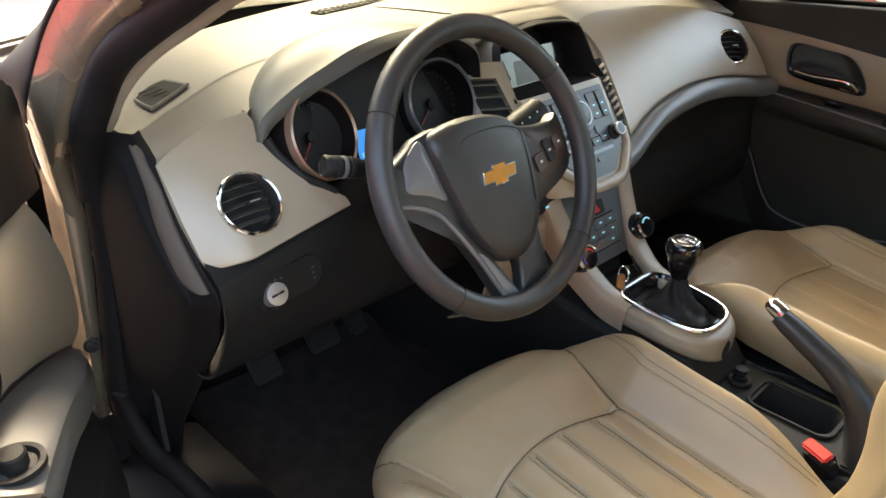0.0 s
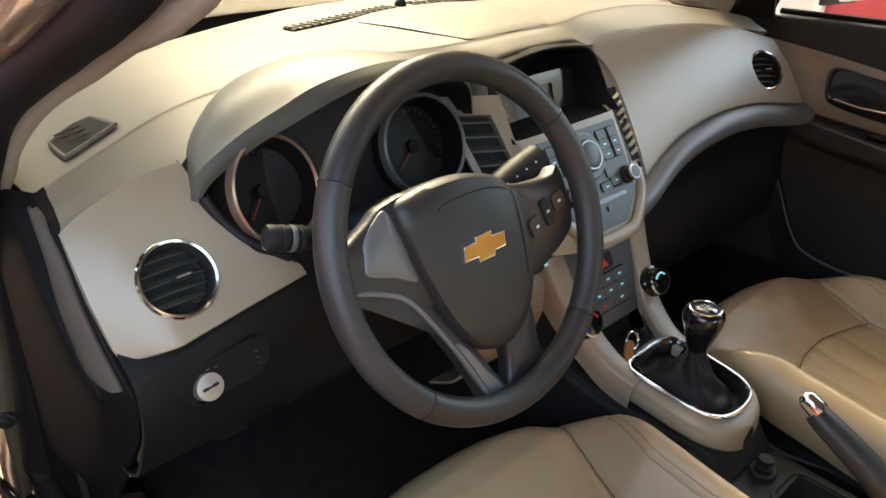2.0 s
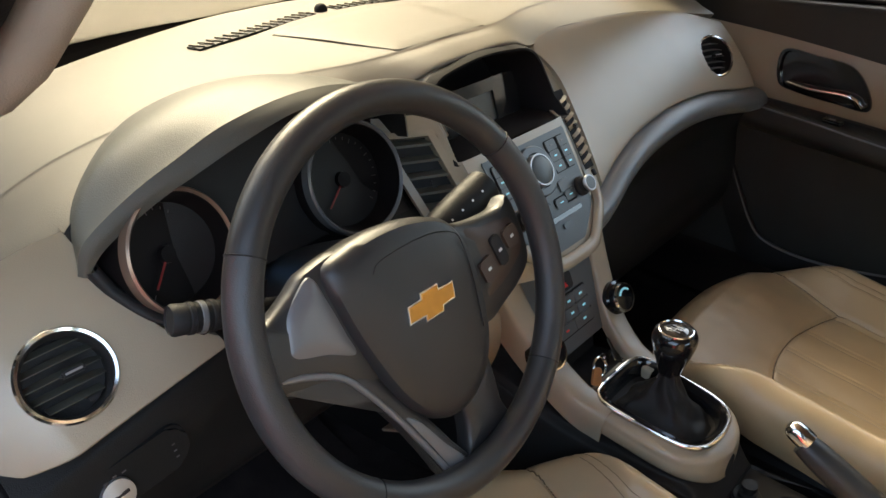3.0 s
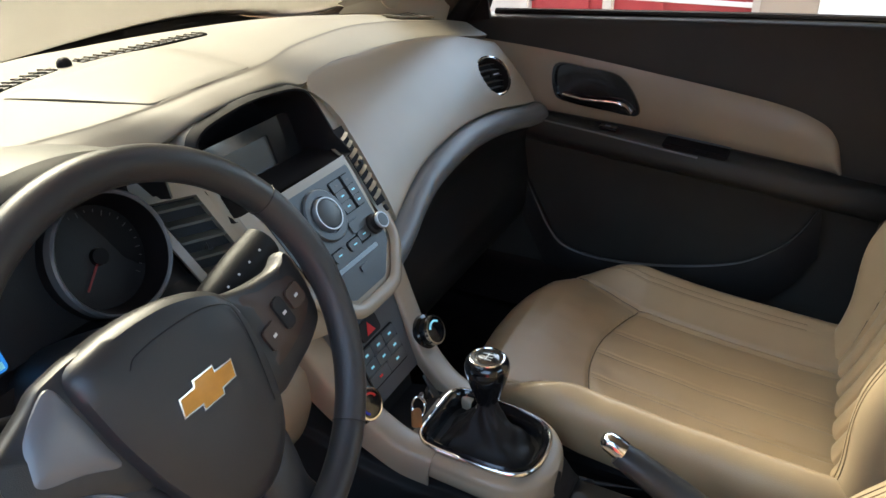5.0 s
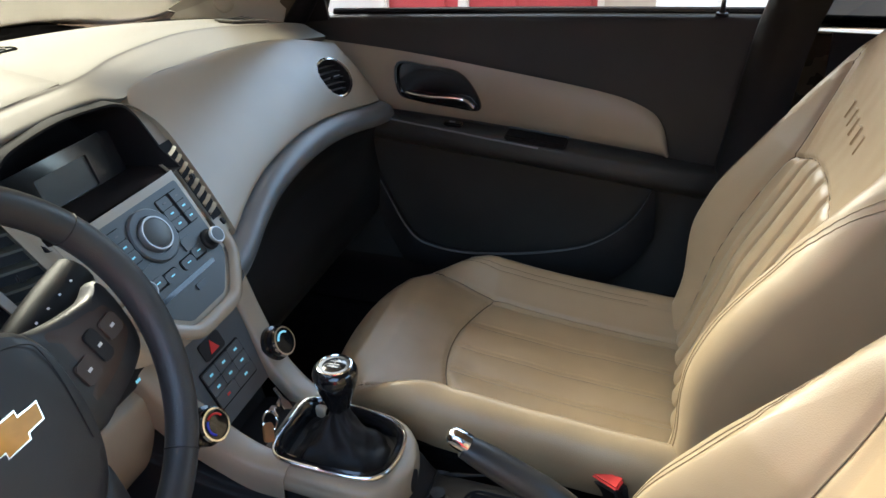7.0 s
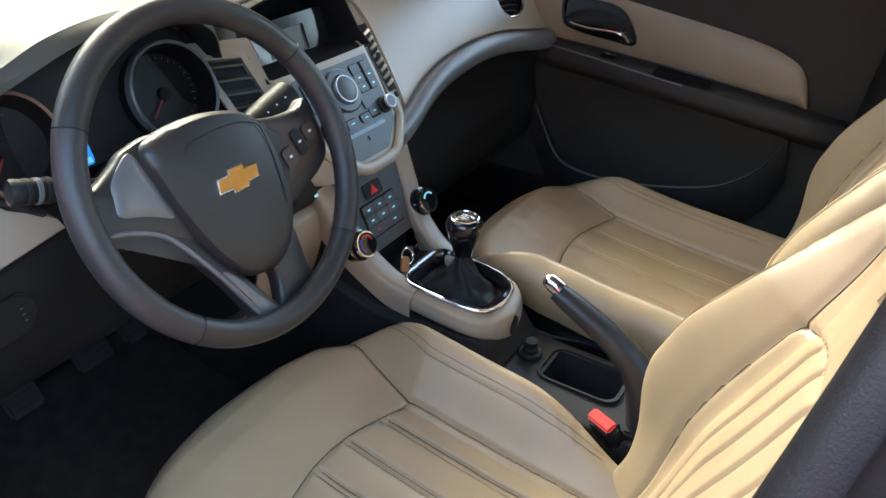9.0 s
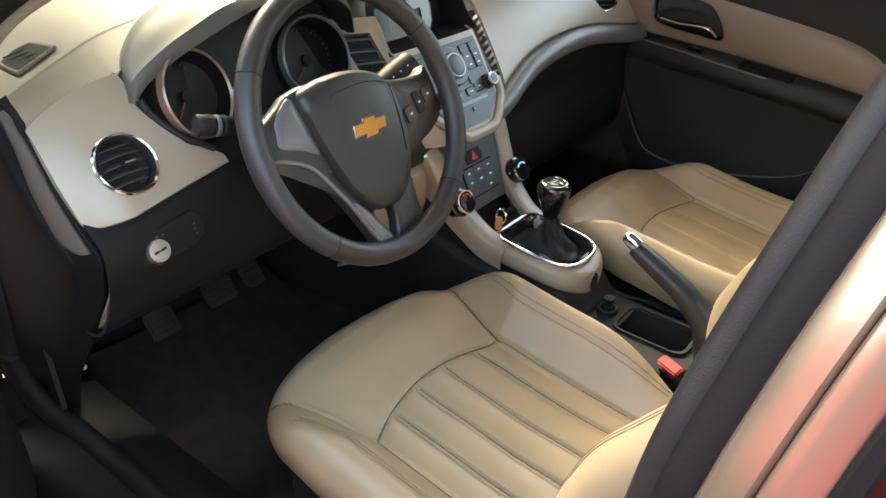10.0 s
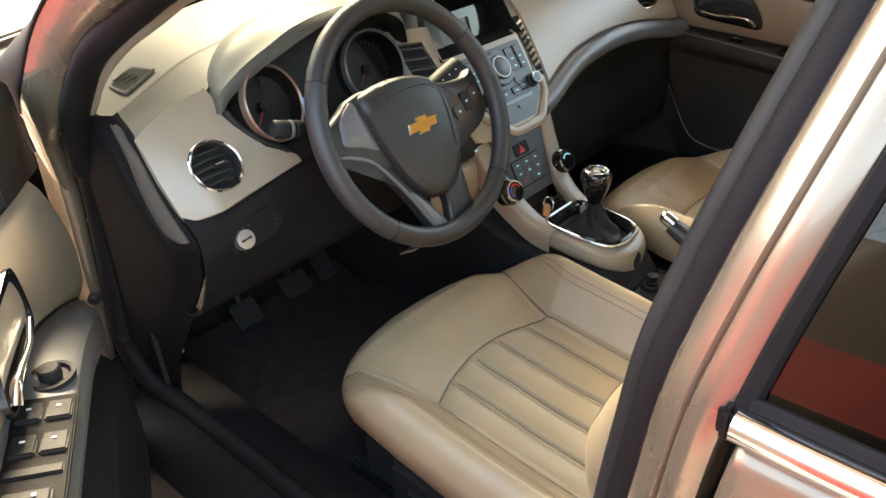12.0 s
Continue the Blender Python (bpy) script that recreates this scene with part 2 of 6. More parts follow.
def cut(bm, inside):
    """Takes away the faces whose middle lies inside."""
    bmesh.ops.delete(bm, geom=[f for f in bm.faces if inside(f.calc_center_median())], context="FACES")
    return bm


def lerp_table(x, xs, ys):
    return float(np.interp(x, xs, ys))


# ---- the car's floor, body and glass ----
car_body = thing("car_body", "champagne saloon body with beige headliner and open front door", "car body", at=(0, -0.5, 0.12))


def dash_plane(z):
    """Where the slanting face of the dashboard stands at height z."""
    return 0.202 + 0.80 * (z - 0.864)



# floor pan, sills and firewall
bm = skin(loft([[(-0.70, y, 0.36), (-0.66, y, 0.27), (-0.35, y, 0.24), (-0.12, y, 0.27), (0, y, 0.36), (0.12, y, 0.27), (0.35, y, 0.24), (0.66, y, 0.27), (0.70, y, 0.36)] for y in (-2.0, -1.0, 0.0, 0.45, 0.95)], 60, 10))
part("floor_pan", thicken(bm, 0.01), M_CARPET, car_body, "dark carpet floor")
bm = skin(loft([[(x, 0.40, 0.245), (x, 0.62, 0.27), (x, 0.78, 0.42), (x, 0.86, 0.62), (x, 0.86, 0.94)] for x in (-0.72, 0, 0.72)], 24, 6))
part("firewall", thicken(bm, 0.01), M_CARPET, car_body, "dark carpeted firewall")

for s, nm in ((-1, "driver"), (1, "passenger")):
    sec = [(s * 0.70, 0.37), (s * 0.735, 0.385), (s * 0.80, 0.375), (s * 0.84, 0.34), (s * 0.855, 0.27), (s * 0.84, 0.20), (s * 0.76, 0.16), (s * 0.70, 0.20)]
    rows = [[(x, y, z) for x, z in sec] for y in (-2.0, -1.0, -0.3, 0.2, 0.5)]
    part("door_sill", skin(rows, wrap=True, cap=True), M_PAINT, car_body, "champagne painted door sill")
    # black plastic sill cover, widened outward so its black stands in for shade on the paint
    rows = [[(s * 0.64, y, 0.355), (s * 0.70, y, 0.385), (s * 0.745, y, 0.393), (s * 0.80, y, 0.386), (s * 0.846, y, 0.352), (s * 0.862, y, 0.27), (s * 0.84, y, 0.26), (s * 0.66, y, 0.33)] for y in (-0.62, -0.2, 0.2, 0.47)]
    part("sill_cover", skin(rows, wrap=True, cap=True), M_RUBBER, car_body, "black plastic sill cover, widened over the shaded painted sill")

# roof with headliner
def roof_rows(dz, shrink=0.0):
    rows = []
    for y, w, z in ((-0.02, 0.54, 1.385), (-0.2, 0.56, 1.425), (-0.6, 0.575, 1.455), (-1.1, 0.57, 1.44), (-1.35, 0.55, 1.415), (-1.55, 0.53, 1.38)):
        w -= shrink
        rows.append([(-w - 0.02, y, z - 0.05 + dz), (-w + 0.06, y, z - 0.012 + dz), (-0.25, y, z + 0.01 + dz), (0, y, z + 0.016 + dz), (0.25, y, z + 0.01 + dz), (w - 0.06, y, z - 0.012 + dz), (w + 0.02, y, z - 0.05 + dz)])
    return loft(rows, 30, 24)
part("roof", thicken(skin(roof_rows(0.03)), 0.006), M_PAINT, car_body, "champagne painted roof")
part("headliner", thicken(skin(roof_rows(0.0, 0.01)), 0.008), M_CLOTH, car_body, "beige cloth headliner")

# rear bulkhead, seat and side walls that close the cabin
bm = skin(loft([[(x, -1.75, 0.30), (x, -1.80, 0.6), (x, -1.93, 0.88), (x, -2.05, 0.93)] for x in (-0.72, 0, 0.72)], 16, 8))
part("rear_bulkhead", thicken(bm, 0.02), M_CARPET, car_body)
part("rear_window", skin(loft([[(-0.53, -1.55, 1.36), (0, -1.57, 1.40), (0.53, -1.55, 1.36)], [(-0.60, -1.82, 1.14), (0, -1.86, 1.16), (0.60, -1.82, 1.14)], [(-0.66, -2.05, 0.93), (0, -2.12, 0.94), (0.66, -2.05, 0.93)]], 16, 10)), M_GLASS, car_body, "clear rear window")
for s in (-1, 1):
    # bonnet side and scuttle ahead of the doors
    bm = skin(loft([[(s * 0.80, 0.50, 0.20), (s * 0.84, 0.50, 0.5), (s * 0.85, 0.52, 0.8), (s * 0.815, 0.55, 0.945)],
                    [(s * 0.84, 0.9, 0.3), (s * 0.87, 0.9, 0.5), (s * 0.86, 0.9, 0.8), (s * 0.80, 0.9, 0.95)],
                    [(s * 0.84, 1.7, 0.3), (s * 0.86, 1.7, 0.5), (s * 0.83, 1.7, 0.75), (s * 0.72, 1.7, 0.85)]], 20, 16))
    part("front_wing", thicken(bm, 0.006), M_PAINT, car_body, "champagne painted front wing")
bm = skin(loft([[(-0.80, 0.93, 0.945), (-0.4, 0.98, 0.975), (0, 1.0, 0.985), (0.4, 0.98, 0.975), (0.80, 0.93, 0.945)],
                [(-0.78, 1.3, 0.90), (-0.4, 1.35, 0.95), (0, 1.36, 0.96), (0.4, 1.35, 0.95), (0.78, 1.3, 0.90)],
                [(-0.70, 1.75, 0.78), (-0.4, 1.85, 0.83), (0, 1.9, 0.84), (0.4, 1.85, 0.83), (0.70, 1.75, 0.78)]], 24, 16))
part("bonnet", thicken(bm, 0.006), M_PAINT, car_body, "champagne painted bonnet")
# black cowl under the windscreen
bm = skin(loft([[(-0.78, 0.66, 0.925), (-0.5, 0.85, 0.945), (0, 0.88, 0.955), (0.5, 0.85, 0.945), (0.78, 0.66, 0.925)],
                [(-0.80, 0.95, 0.925), (-0.5, 1.02, 0.945), (0, 1.03, 0.955), (0.5, 1.02, 0.945), (0.80, 0.95, 0.925)]], 24, 5))
part("cowl", thicken(bm, 0.01), M_BLACK, car_body, "black plastic cowl")
# wiper seen through the glass
wiper = part("wiper_arm", tube(curve([(0.80, 0.88, 0.936), (0.74, 0.88, 0.952), (0.656, 0.88, 0.966), (0.60, 0.88, 0.962), (0.52, 0.885, 0.953), (0.40, 0.90, 0.966)], 30), 0.0075, 8, flat=0.8), M_BLACK, car_body, "black windscreen wiper arm")
part("wiper_blade", tube(curve([(0.70, 0.87, 0.940), (0.50, 0.885, 0.952), (0.2, 0.915, 0.972), (-0.10, 0.92, 0.976)], 24), 0.008, 8, flat=1.3), M_RUBBER, wiper)

# windscreen
GL = [[(-0.76, 0.55, 0.95), (-0.45, 0.768, 0.96), (0, 0.845, 0.965), (0.45, 0.768, 0.96), (0.76, 0.55, 0.95)],
      [(-0.66, 0.24, 1.15), (-0.4, 0.42, 1.17), (0, 0.46, 1.18), (0.4, 0.42, 1.17), (0.66, 0.24, 1.15)],
      [(-0.56, -0.05, 1.37), (-0.35, 0.04, 1.395), (0, 0.07, 1.405), (0.35, 0.04, 1.395), (0.56, -0.05, 1.37)]]
part("windscreen", skin(loft(GL, 30, 16)), M_SHADE, car_body, "clear curved windscreen")
part("windscreen_seal", tube(curve([(-0.76, 0.54, 0.945), (-0.66, 0.675, 0.952), (-0.45, 0.758, 0.962), (-0.25, 0.812, 0.966), (0, 0.838, 0.968), (0.25, 0.812, 0.966), (0.45, 0.758, 0.962), (0.66, 0.675, 0.952), (0.76, 0.54, 0.945)], 60), 0.017, 8, flat=0.9), M_RUBBER, car_body, "black windscreen edge")

# A pillars
for s in (-1, 1):
    def pillar(pts, r, flat, name, mat, label):
        part(name, tube(curve([(s * x, y, z) for x, y, z in pts], 30), r, 14, flat=flat), mat, car_body, label)
    if s < 0:
        pillar([(0.748, 0.37, 0.93), (0.743, 0.322, 0.973), (0.741, 0.295, 1.004), (0.732, 0.26, 1.039), (0.719, 0.212, 1.075), (0.697, 0.161, 1.107), (0.688, 0.106, 1.137), (0.664, 0.0, 1.195), (0.60, -0.12, 1.375)], [0.009 + 0.006 * i / 29 for i in range(30)], 1.0, "pillar_trim", M_TRIM_SHADED, "beige pillar trim in a colour darkened for shade")
    else:
        rows = [[(0.685, 0.58, 0.955), (0.72, 0.47, 0.955), (0.757, 0.36, 0.935)], [(0.715, 0.54, 0.995), (0.735, 0.44, 1.00), (0.775, 0.345, 0.99)], [(0.71, 0.40, 1.08), (0.725, 0.34, 1.08), (0.765, 0.27, 1.07)], [(0.66, 0.18, 1.20), (0.68, 0.14, 1.20), (0.71, 0.11, 1.19)], [(0.575, -0.06, 1.37), (0.59, -0.09, 1.37), (0.61, -0.12, 1.37)]]
        part("pillar_trim", thicken(skin(loft(rows, 14, 24)), 0.006), M_TRIM, car_body, "beige pillar trim")
        part("trim_boss", lathe([(0.030, -0.004), (0.029, 0.003), (0.026, 0.005), (0.001, 0.0055)], 32, frame_matrix((0.722, 0.47, 0.997), (-0.75, -0.62, 0.25)) @ Matrix.Diagonal((0.8, 1.0, 1.0, 1.0))), M_TRIM, car_body, "moulded boss in the trim")
    pillar([(0.758, 0.385, 0.86), (0.765, 0.355, 0.92), (0.771, 0.318, 0.969), (0.765, 0.293, 1.006), (0.758, 0.26, 1.047), (0.751, 0.215, 1.08), (0.733, 0.167, 1.112), (0.724, 0.113, 1.14), (0.70, 0.0, 1.21), (0.62, -0.15, 1.40)], 0.0205, 1.0, "door_seal", M_RUBBER, "black rubber door seal")
    # painted pillar: jamb face, rounded corner and outer strip, then the outer face along the glass, coloured black for
    # its dark reflection
    line = curve([(0.776, 0.440, 0.80), (0.790, 0.415, 0.90), (0.794, 0.355, 0.970), (0.779, 0.290, 1.050), (0.763, 0.205, 1.116), (0.735, 0.03, 1.22), (0.64, -0.15, 1.425)], 40)
    strip, moulding = [], []
    for x, y, z in line:
        zw = max(0.95, z - 0.02)
        g = (lerp_table(zw, [0.95, 1.15, 1.37], [0.76, 0.66, 0.56]), lerp_table(zw, [0.95, 1.15, 1.37], [0.55, 0.24, -0.05]), zw)
        r2 = (x + 0.008, y + 0.040, z + 0.038)
        e = (g[0] + 0.036, g[1], g[2] + 0.048)
        strip.append([(s * p, q, r) for p, q, r in ((x - 0.030, y + 0.024, z - 0.004), (x - 0.024, y - 0.001, z - 0.012), (x - 0.008, y - 0.007, z - 0.012), (x + 0.004, y - 0.001, z - 0.004), (x + 0.008, y + 0.016, z + 0.014), r2)])
        # outer face of the pillar; its black stands in for a dark reflection
        moulding.append([(s * p, q, r) for p, q, r in ((x + 0.006, y + 0.038, z + 0.036), (r2[0] + 0.002, r2[1] + 0.004, r2[2] + 0.004), ((r2[0] + e[0]) / 2 + 0.003, (r2[1] + e[1]) / 2, (r2[2] + e[2]) / 2 + 0.004), e, (e[0] - 0.014, e[1] + 0.012, e[2] - 0.012), g)])
    part("a_pillar", thicken(skin(loft(strip, 24, 40)), 0.003), M_PAINT, car_body, "champagne painted windscreen pillar")
    part("pillar_outer_face", thicken(skin(loft(moulding, 24, 40)), 0.003), M_RUBBER, car_body, "outer pillar face with a dark reflection put into its colour")
    # roof rail
    path = [(s * 0.60, -0.15, 1.40), (s * 0.615, -0.5, 1.425), (s * 0.61, -1.0, 1.41), (s * 0.57, -1.6, 1.32)]
    part("roof_rail", tube(curve(path, 24), 0.04, 12), M_TRIM_SHADED if s > 0 else M_RUBBER, car_body, "roof rail above the doors")

# front door jamb on the open side: painted post, seal, kick panel, check bolt
bm = bmesh.new()
rows = []
for z, xl, xr, y in ((0.95, -0.795, -0.765, 0.40), (0.90, -0.785, -0.760, 0.425), (0.84, -0.786, -0.763, 0.43), (0.75, -0.789, -0.769, 0.433), (0.69, -0.792, -0.775, 0.435), (0.60, -0.796, -0.781, 0.437), (0.52, -0.800, -0.789, 0.438), (0.47, -0.803, -0.796, 0.440)):
    rows.append([(xr + 0.010, y + 0.006, z), (xr, y - 0.002, z), ((xl + xr) / 2, y - 0.003, z), (xl, y + 0.002, z), (xl - 0.006, y + 0.05, z), (xr + 0.010, y + 0.06, z)])
jamb = part("door_jamb", skin(rows, wrap=True, cap=True), M_PAINT, car_body, "glossy painted door jamb")
# black piece added to close the bright gap where the jamb fades dark
bm = skin(loft([[(-0.775, 0.43, z), (-0.792, 0.432, z), (-0.812, 0.445, z), (-0.815, 0.52, z)] for z in (0.30, 0.40, 0.478)], 12, 6))
part("jamb_filler", thicken(bm, 0.006), M_RUBBER, jamb, "black piece added where the jamb fades dark")
part("jamb_bolt", lathe([(0.001, 0.012), (0.007, 0.011), (0.008, 0.006), (0.012, 0.005), (0.012, 0)], 16, frame_matrix((-0.791, 0.436, 0.612), (-0.3, -0.95, 0))), M_BLACK, jamb)
path = [(-0.762, 0.345, 0.955), (-0.756, 0.375, 0.90), (-0.757, 0.395, 0.75), (-0.766, 0.415, 0.60), (-0.772, 0.418, 0.50), (-0.757, 0.38, 0.42), (-0.742, 0.30, 0.40), (-0.742, 0.0, 0.395), (-0.742, -0.4, 0.395), (-0.742, -0.55, 0.42), (-0.752, -0.60, 0.6), (-0.775, -0.615, 0.85)]
part("door_seal", tube(curve(path, 80), 0.016, 12, flat=1.25), M_RUBBER, car_body, "black rubber door seal")
rows = [[(-0.745, 0.36, z) if k == 0 else p for k, p in enumerate([(-0.745, 0.37, z), (-0.74, 0.42, z), (-0.72, 0.5, z), (-0.70, 0.62, z), (-0.66, 0.75, z)])] for z in (0.30, 0.5, 0.7, 0.9)]
part("kick_panel", thicken(skin(loft(rows, 12, 10)), 0.008), M_BLACK, car_body, "black plastic kick panel")

part("trim_clip", lathe([(0.006, -0.004), (0.006, 0.002), (0.004, 0.004), (0.001, 0.0045)], 16, frame_matrix((-0.640, 0.506, 0.368), (-0.4, -0.7, 0.6))), M_PRINT, car_body, "small pale trim clip")
# B pillars
def pillar_x(z):
    return lerp_table(z, [0.36, 0.62, 0.85, 0.98, 1.10, 1.24, 1.41], [-0.80, -0.825, -0.825, -0.806, -0.762, -0.690, -0.595])
def pillar_y(z):
    return lerp_table(z, [0.36, 0.62, 0.85, 0.98, 1.05, 1.12, 1.24, 1.41], [-0.560, -0.575, -0.597, -0.611, -0.624, -0.640, -0.668, -0.705])
def b_pillar(s):
    # inner trim, seal, shut face and outer face as separate upright bands
    def band(pts, name, mat, label, sharp=38):
        rows = [[(s * -(pillar_x(z) + dx), pillar_y(z) + dy, z) for dx, dy in pts] for z in (0.36, 0.62, 0.80, 0.90, 0.98, 1.05, 1.12, 1.24, 1.41)]
        cols = [curve([r[i] for r in rows], 40) for i in range(len(pts))]
        return part(name, skin([[c[j] for c in cols] for j in range(40)], wrap=True, cap=True), mat, car_body, label, sharp=sharp)
    band([(0.11, 0.0), (0.085, 0.026), (0.060, 0.038), (0.044, 0.0385), (0.034, 0.034), (0.030, 0.024), (0.034, 0.010), (0.10, -0.05)], "pillar_trim", M_BLACK, "black inner pillar trim", 60)
    band([(0.032, 0.022), (0.026, 0.0225), (0.019, 0.0195), (0.014, 0.012), (0.013, 0.004), (0.016, -0.004), (0.03, -0.006)], "door_seal", M_RUBBER, "black rubber door seal", 60)
    band([(0.030, 0.001), (0.015, 0.0015), (0.010, -0.001), (0.0035, -0.011), (0.0, -0.0185), (0.004, -0.022), (0.03, -0.022)], "b_pillar", M_PAINT, "glossy painted shut face of the door pillar", 30)
    band([(0.03, -0.0225), (0.0015, -0.0225), (-0.001, -0.0245), (-0.003, -0.032), (-0.003, -0.042), (0.0, -0.0475), (0.03, -0.05)], "pillar_face", M_PAINT, "champagne outer face of the door pillar", 45)
b_pillar(-1)
b_pillar(1)
bm = box(0.02, 0.05, 0.06, pose(-0.825, -0.60, 0.62), 0.006)
part("door_striker", bm, M_SILVER, car_body)


def rear_door(s):
    door = thing("rear_door", "closed champagne rear door with dark tinted glass", "car door", "car doors", at=(s * 0.80, -1.0, 0.2))
    prof = [(0.780, 0.30), (0.822, 0.45), (0.842, 0.60), (0.847, 0.75), (0.840, 0.86), (0.830, 0.92), (0.820, 0.955), (0.812, 0.968), (0.800, 0.974)]
    prof = curve(prof, 36)
    rows = []
    for d, inset in ((0.0, 0.030), (0.0, 0.010), (0.0015, 0.004), (0.005, 0.001), (0.011, 0.0), (0.1, 0.0), (0.3, 0.0), (0.95, 0.0)):
        rows.append([(s * (x - inset), -0.668 + 0.20 * (0.97 - z) * max(0.0, z - 0.45) - d, z) for x, z in prof])
    part("door_skin", thicken(skin(rows), 0.004), M_PAINT, door, "champagne painted door skin")
    zs = (0.985, 1.03, 1.08, 1.14, 1.22, 1.30, 1.39)
    gl = part("window_pane", skin([[(s * -(pillar_x(z) + 0.008), min(y, pillar_y(z) - 0.056), z) for z in zs] for y in (-0.60, -0.75, -0.95, -1.25, -1.55)]), M_TINT, door, "dark tinted glass")
    rows = [[(s * -(pillar_x(z) + dx), pillar_y(z) + dy, z) for dx, dy in ((-0.002, -0.0465), (-0.005, -0.049), (-0.003, -0.0575), (0.004, -0.0605), (0.02, -0.061), (0.02, -0.0465))] for z in np.linspace(0.972, 1.40, 14)]
    part("window_frame", skin(rows, wrap=True, cap=True), M_RUBBER, door, "black rubber window frame")
    path = [(s * 0.811, -0.667, 0.9865), (s * 0.815, -0.75, 0.9875), (s * 0.820, -1.0, 0.991), (s * 0.822, -1.6, 1.005)]
    part("belt_trim", tube(curve(path, 30), 0.0115, 18, flat=1.0), M_CHROME, door, "chrome belt moulding")
    part("belt_seal", tube(curve([(x * 0.985, y - 0.004, z + 0.010) for x, y, z in path], 20), 0.006, 8), M_RUBBER, door, "black belt seal")
    part("trim_end", box(0.020, 0.012, 0.026, pose(s * 0.803, -0.660, 0.982), 0.004), M_RUBBER, door, "black end piece of the moulding")
    part("inner_panel", thicken(skin(loft([[(s * 0.77, y, 0.30), (s * 0.745, y, 0.6), (s * 0.755, y, 0.85), (s * 0.785, y, 0.975)] for y in (-0.70, -1.1, -1.6)], 16, 8)), 0.01), M_BLACK, door, "black inner panel")
    return door
rear_door(-1)
rear_door(1)

# rear bench, seen past the front seats
bench = thing("rear_bench", "beige leather rear bench seat", "car seat", at=(0, -1.4, 0.25))
part("seat_cushion", box(1.25, 0.5, 0.2, pose(0, -1.35, 0.42, 6), 0.05, seg=4), M_LEATHER, bench)
part("backrest", box(1.25, 0.16, 0.62, pose(0, -1.66, 0.75, -22), 0.05, seg=4), M_LEATHER, bench)

# ---- dashboard ----
dash = thing("dashboard", "two-tone beige and black dashboard with round chrome-ringed vents", "dashboard", at=(0, 0.4, 0.5))
AX = [0, 0.10, 0.125, 0.16, 0.24, 0.40, 0.52, 0.647, 0.70, 0.755]
YE = [0.270, 0.268, 0.272, 0.290, 0.302, 0.296, 0.283, 0.266, 0.257, 0.250]
ZE = [1.0015, 0.999, 0.990, 0.977, 0.985, 0.977, 0.965, 0.944, 0.934, 0.926]
YC = [0.825, 0.824, 0.823, 0.82, 0.80, 0.757, 0.722, 0.665, 0.61, 0.52]
ZC = [1.012, 1.011, 1.010, 1.006, 1.004, 0.998, 0.986, 0.967, 0.958, 0.946]
YK = [0.06, 0.06, 0.06, 0.06, 0.072, 0.10, 0.108, 0.076, 0.058, 0.048]   # from the front edge to the crease


def top_section(x):
    a = abs(x)
    ye, ze = lerp_table(a, AX, YE), lerp_table(a, AX, ZE)
    yc, zt = lerp_table(a, AX, YC), lerp_table(a, AX, ZC)
    drop = 0.022
    w = min(1.0, max(0.0, (a - 0.28) / 0.16))
    xf = x + 0.008 * min(1.0, max(0.0, (-x - 0.66) / 0.07))
    k = lerp_table(a, AX, YK)
    fold = 0.03 if a > 0.15 else 0.009
    return [(xf, ye + fold, ze - fold), (xf, ye + 0.004, ze - 0.006), (xf, ye + 0.006, ze), ((x + xf) / 2, ye + 0.006 + 0.5 * (k - 0.006), ze + (zt - ze) * (0.56 - 0.12 * w)), (x, ye + k - 0.006, zt - 0.0035), (x, ye + k + 0.006, zt - 0.0006), (x, ye + k + 0.05, zt), (x, ye + 0.23, zt), (x, (ye + 0.23 + yc) / 2, zt - 0.01), (x, yc, zt - drop - 0.015), (x, yc + 0.01, zt - drop - 0.06)]
xs = [-0.732, -0.72, -0.68, -0.62, -0.54, -0.44, -0.33, -0.24, -0.16, -0.08, 0, 0.08, 0.16, 0.24, 0.33, 0.44, 0.54, 0.62, 0.68, 0.72, 0.74]
part("top_pad", thicken(skin(loft([top_section(x) for x in xs], 90, 90)), 0.004), M_BEIGE_TOP, dash, "pale beige soft top pad")


VENT_X, VENT_Z = 0.641, 0.871


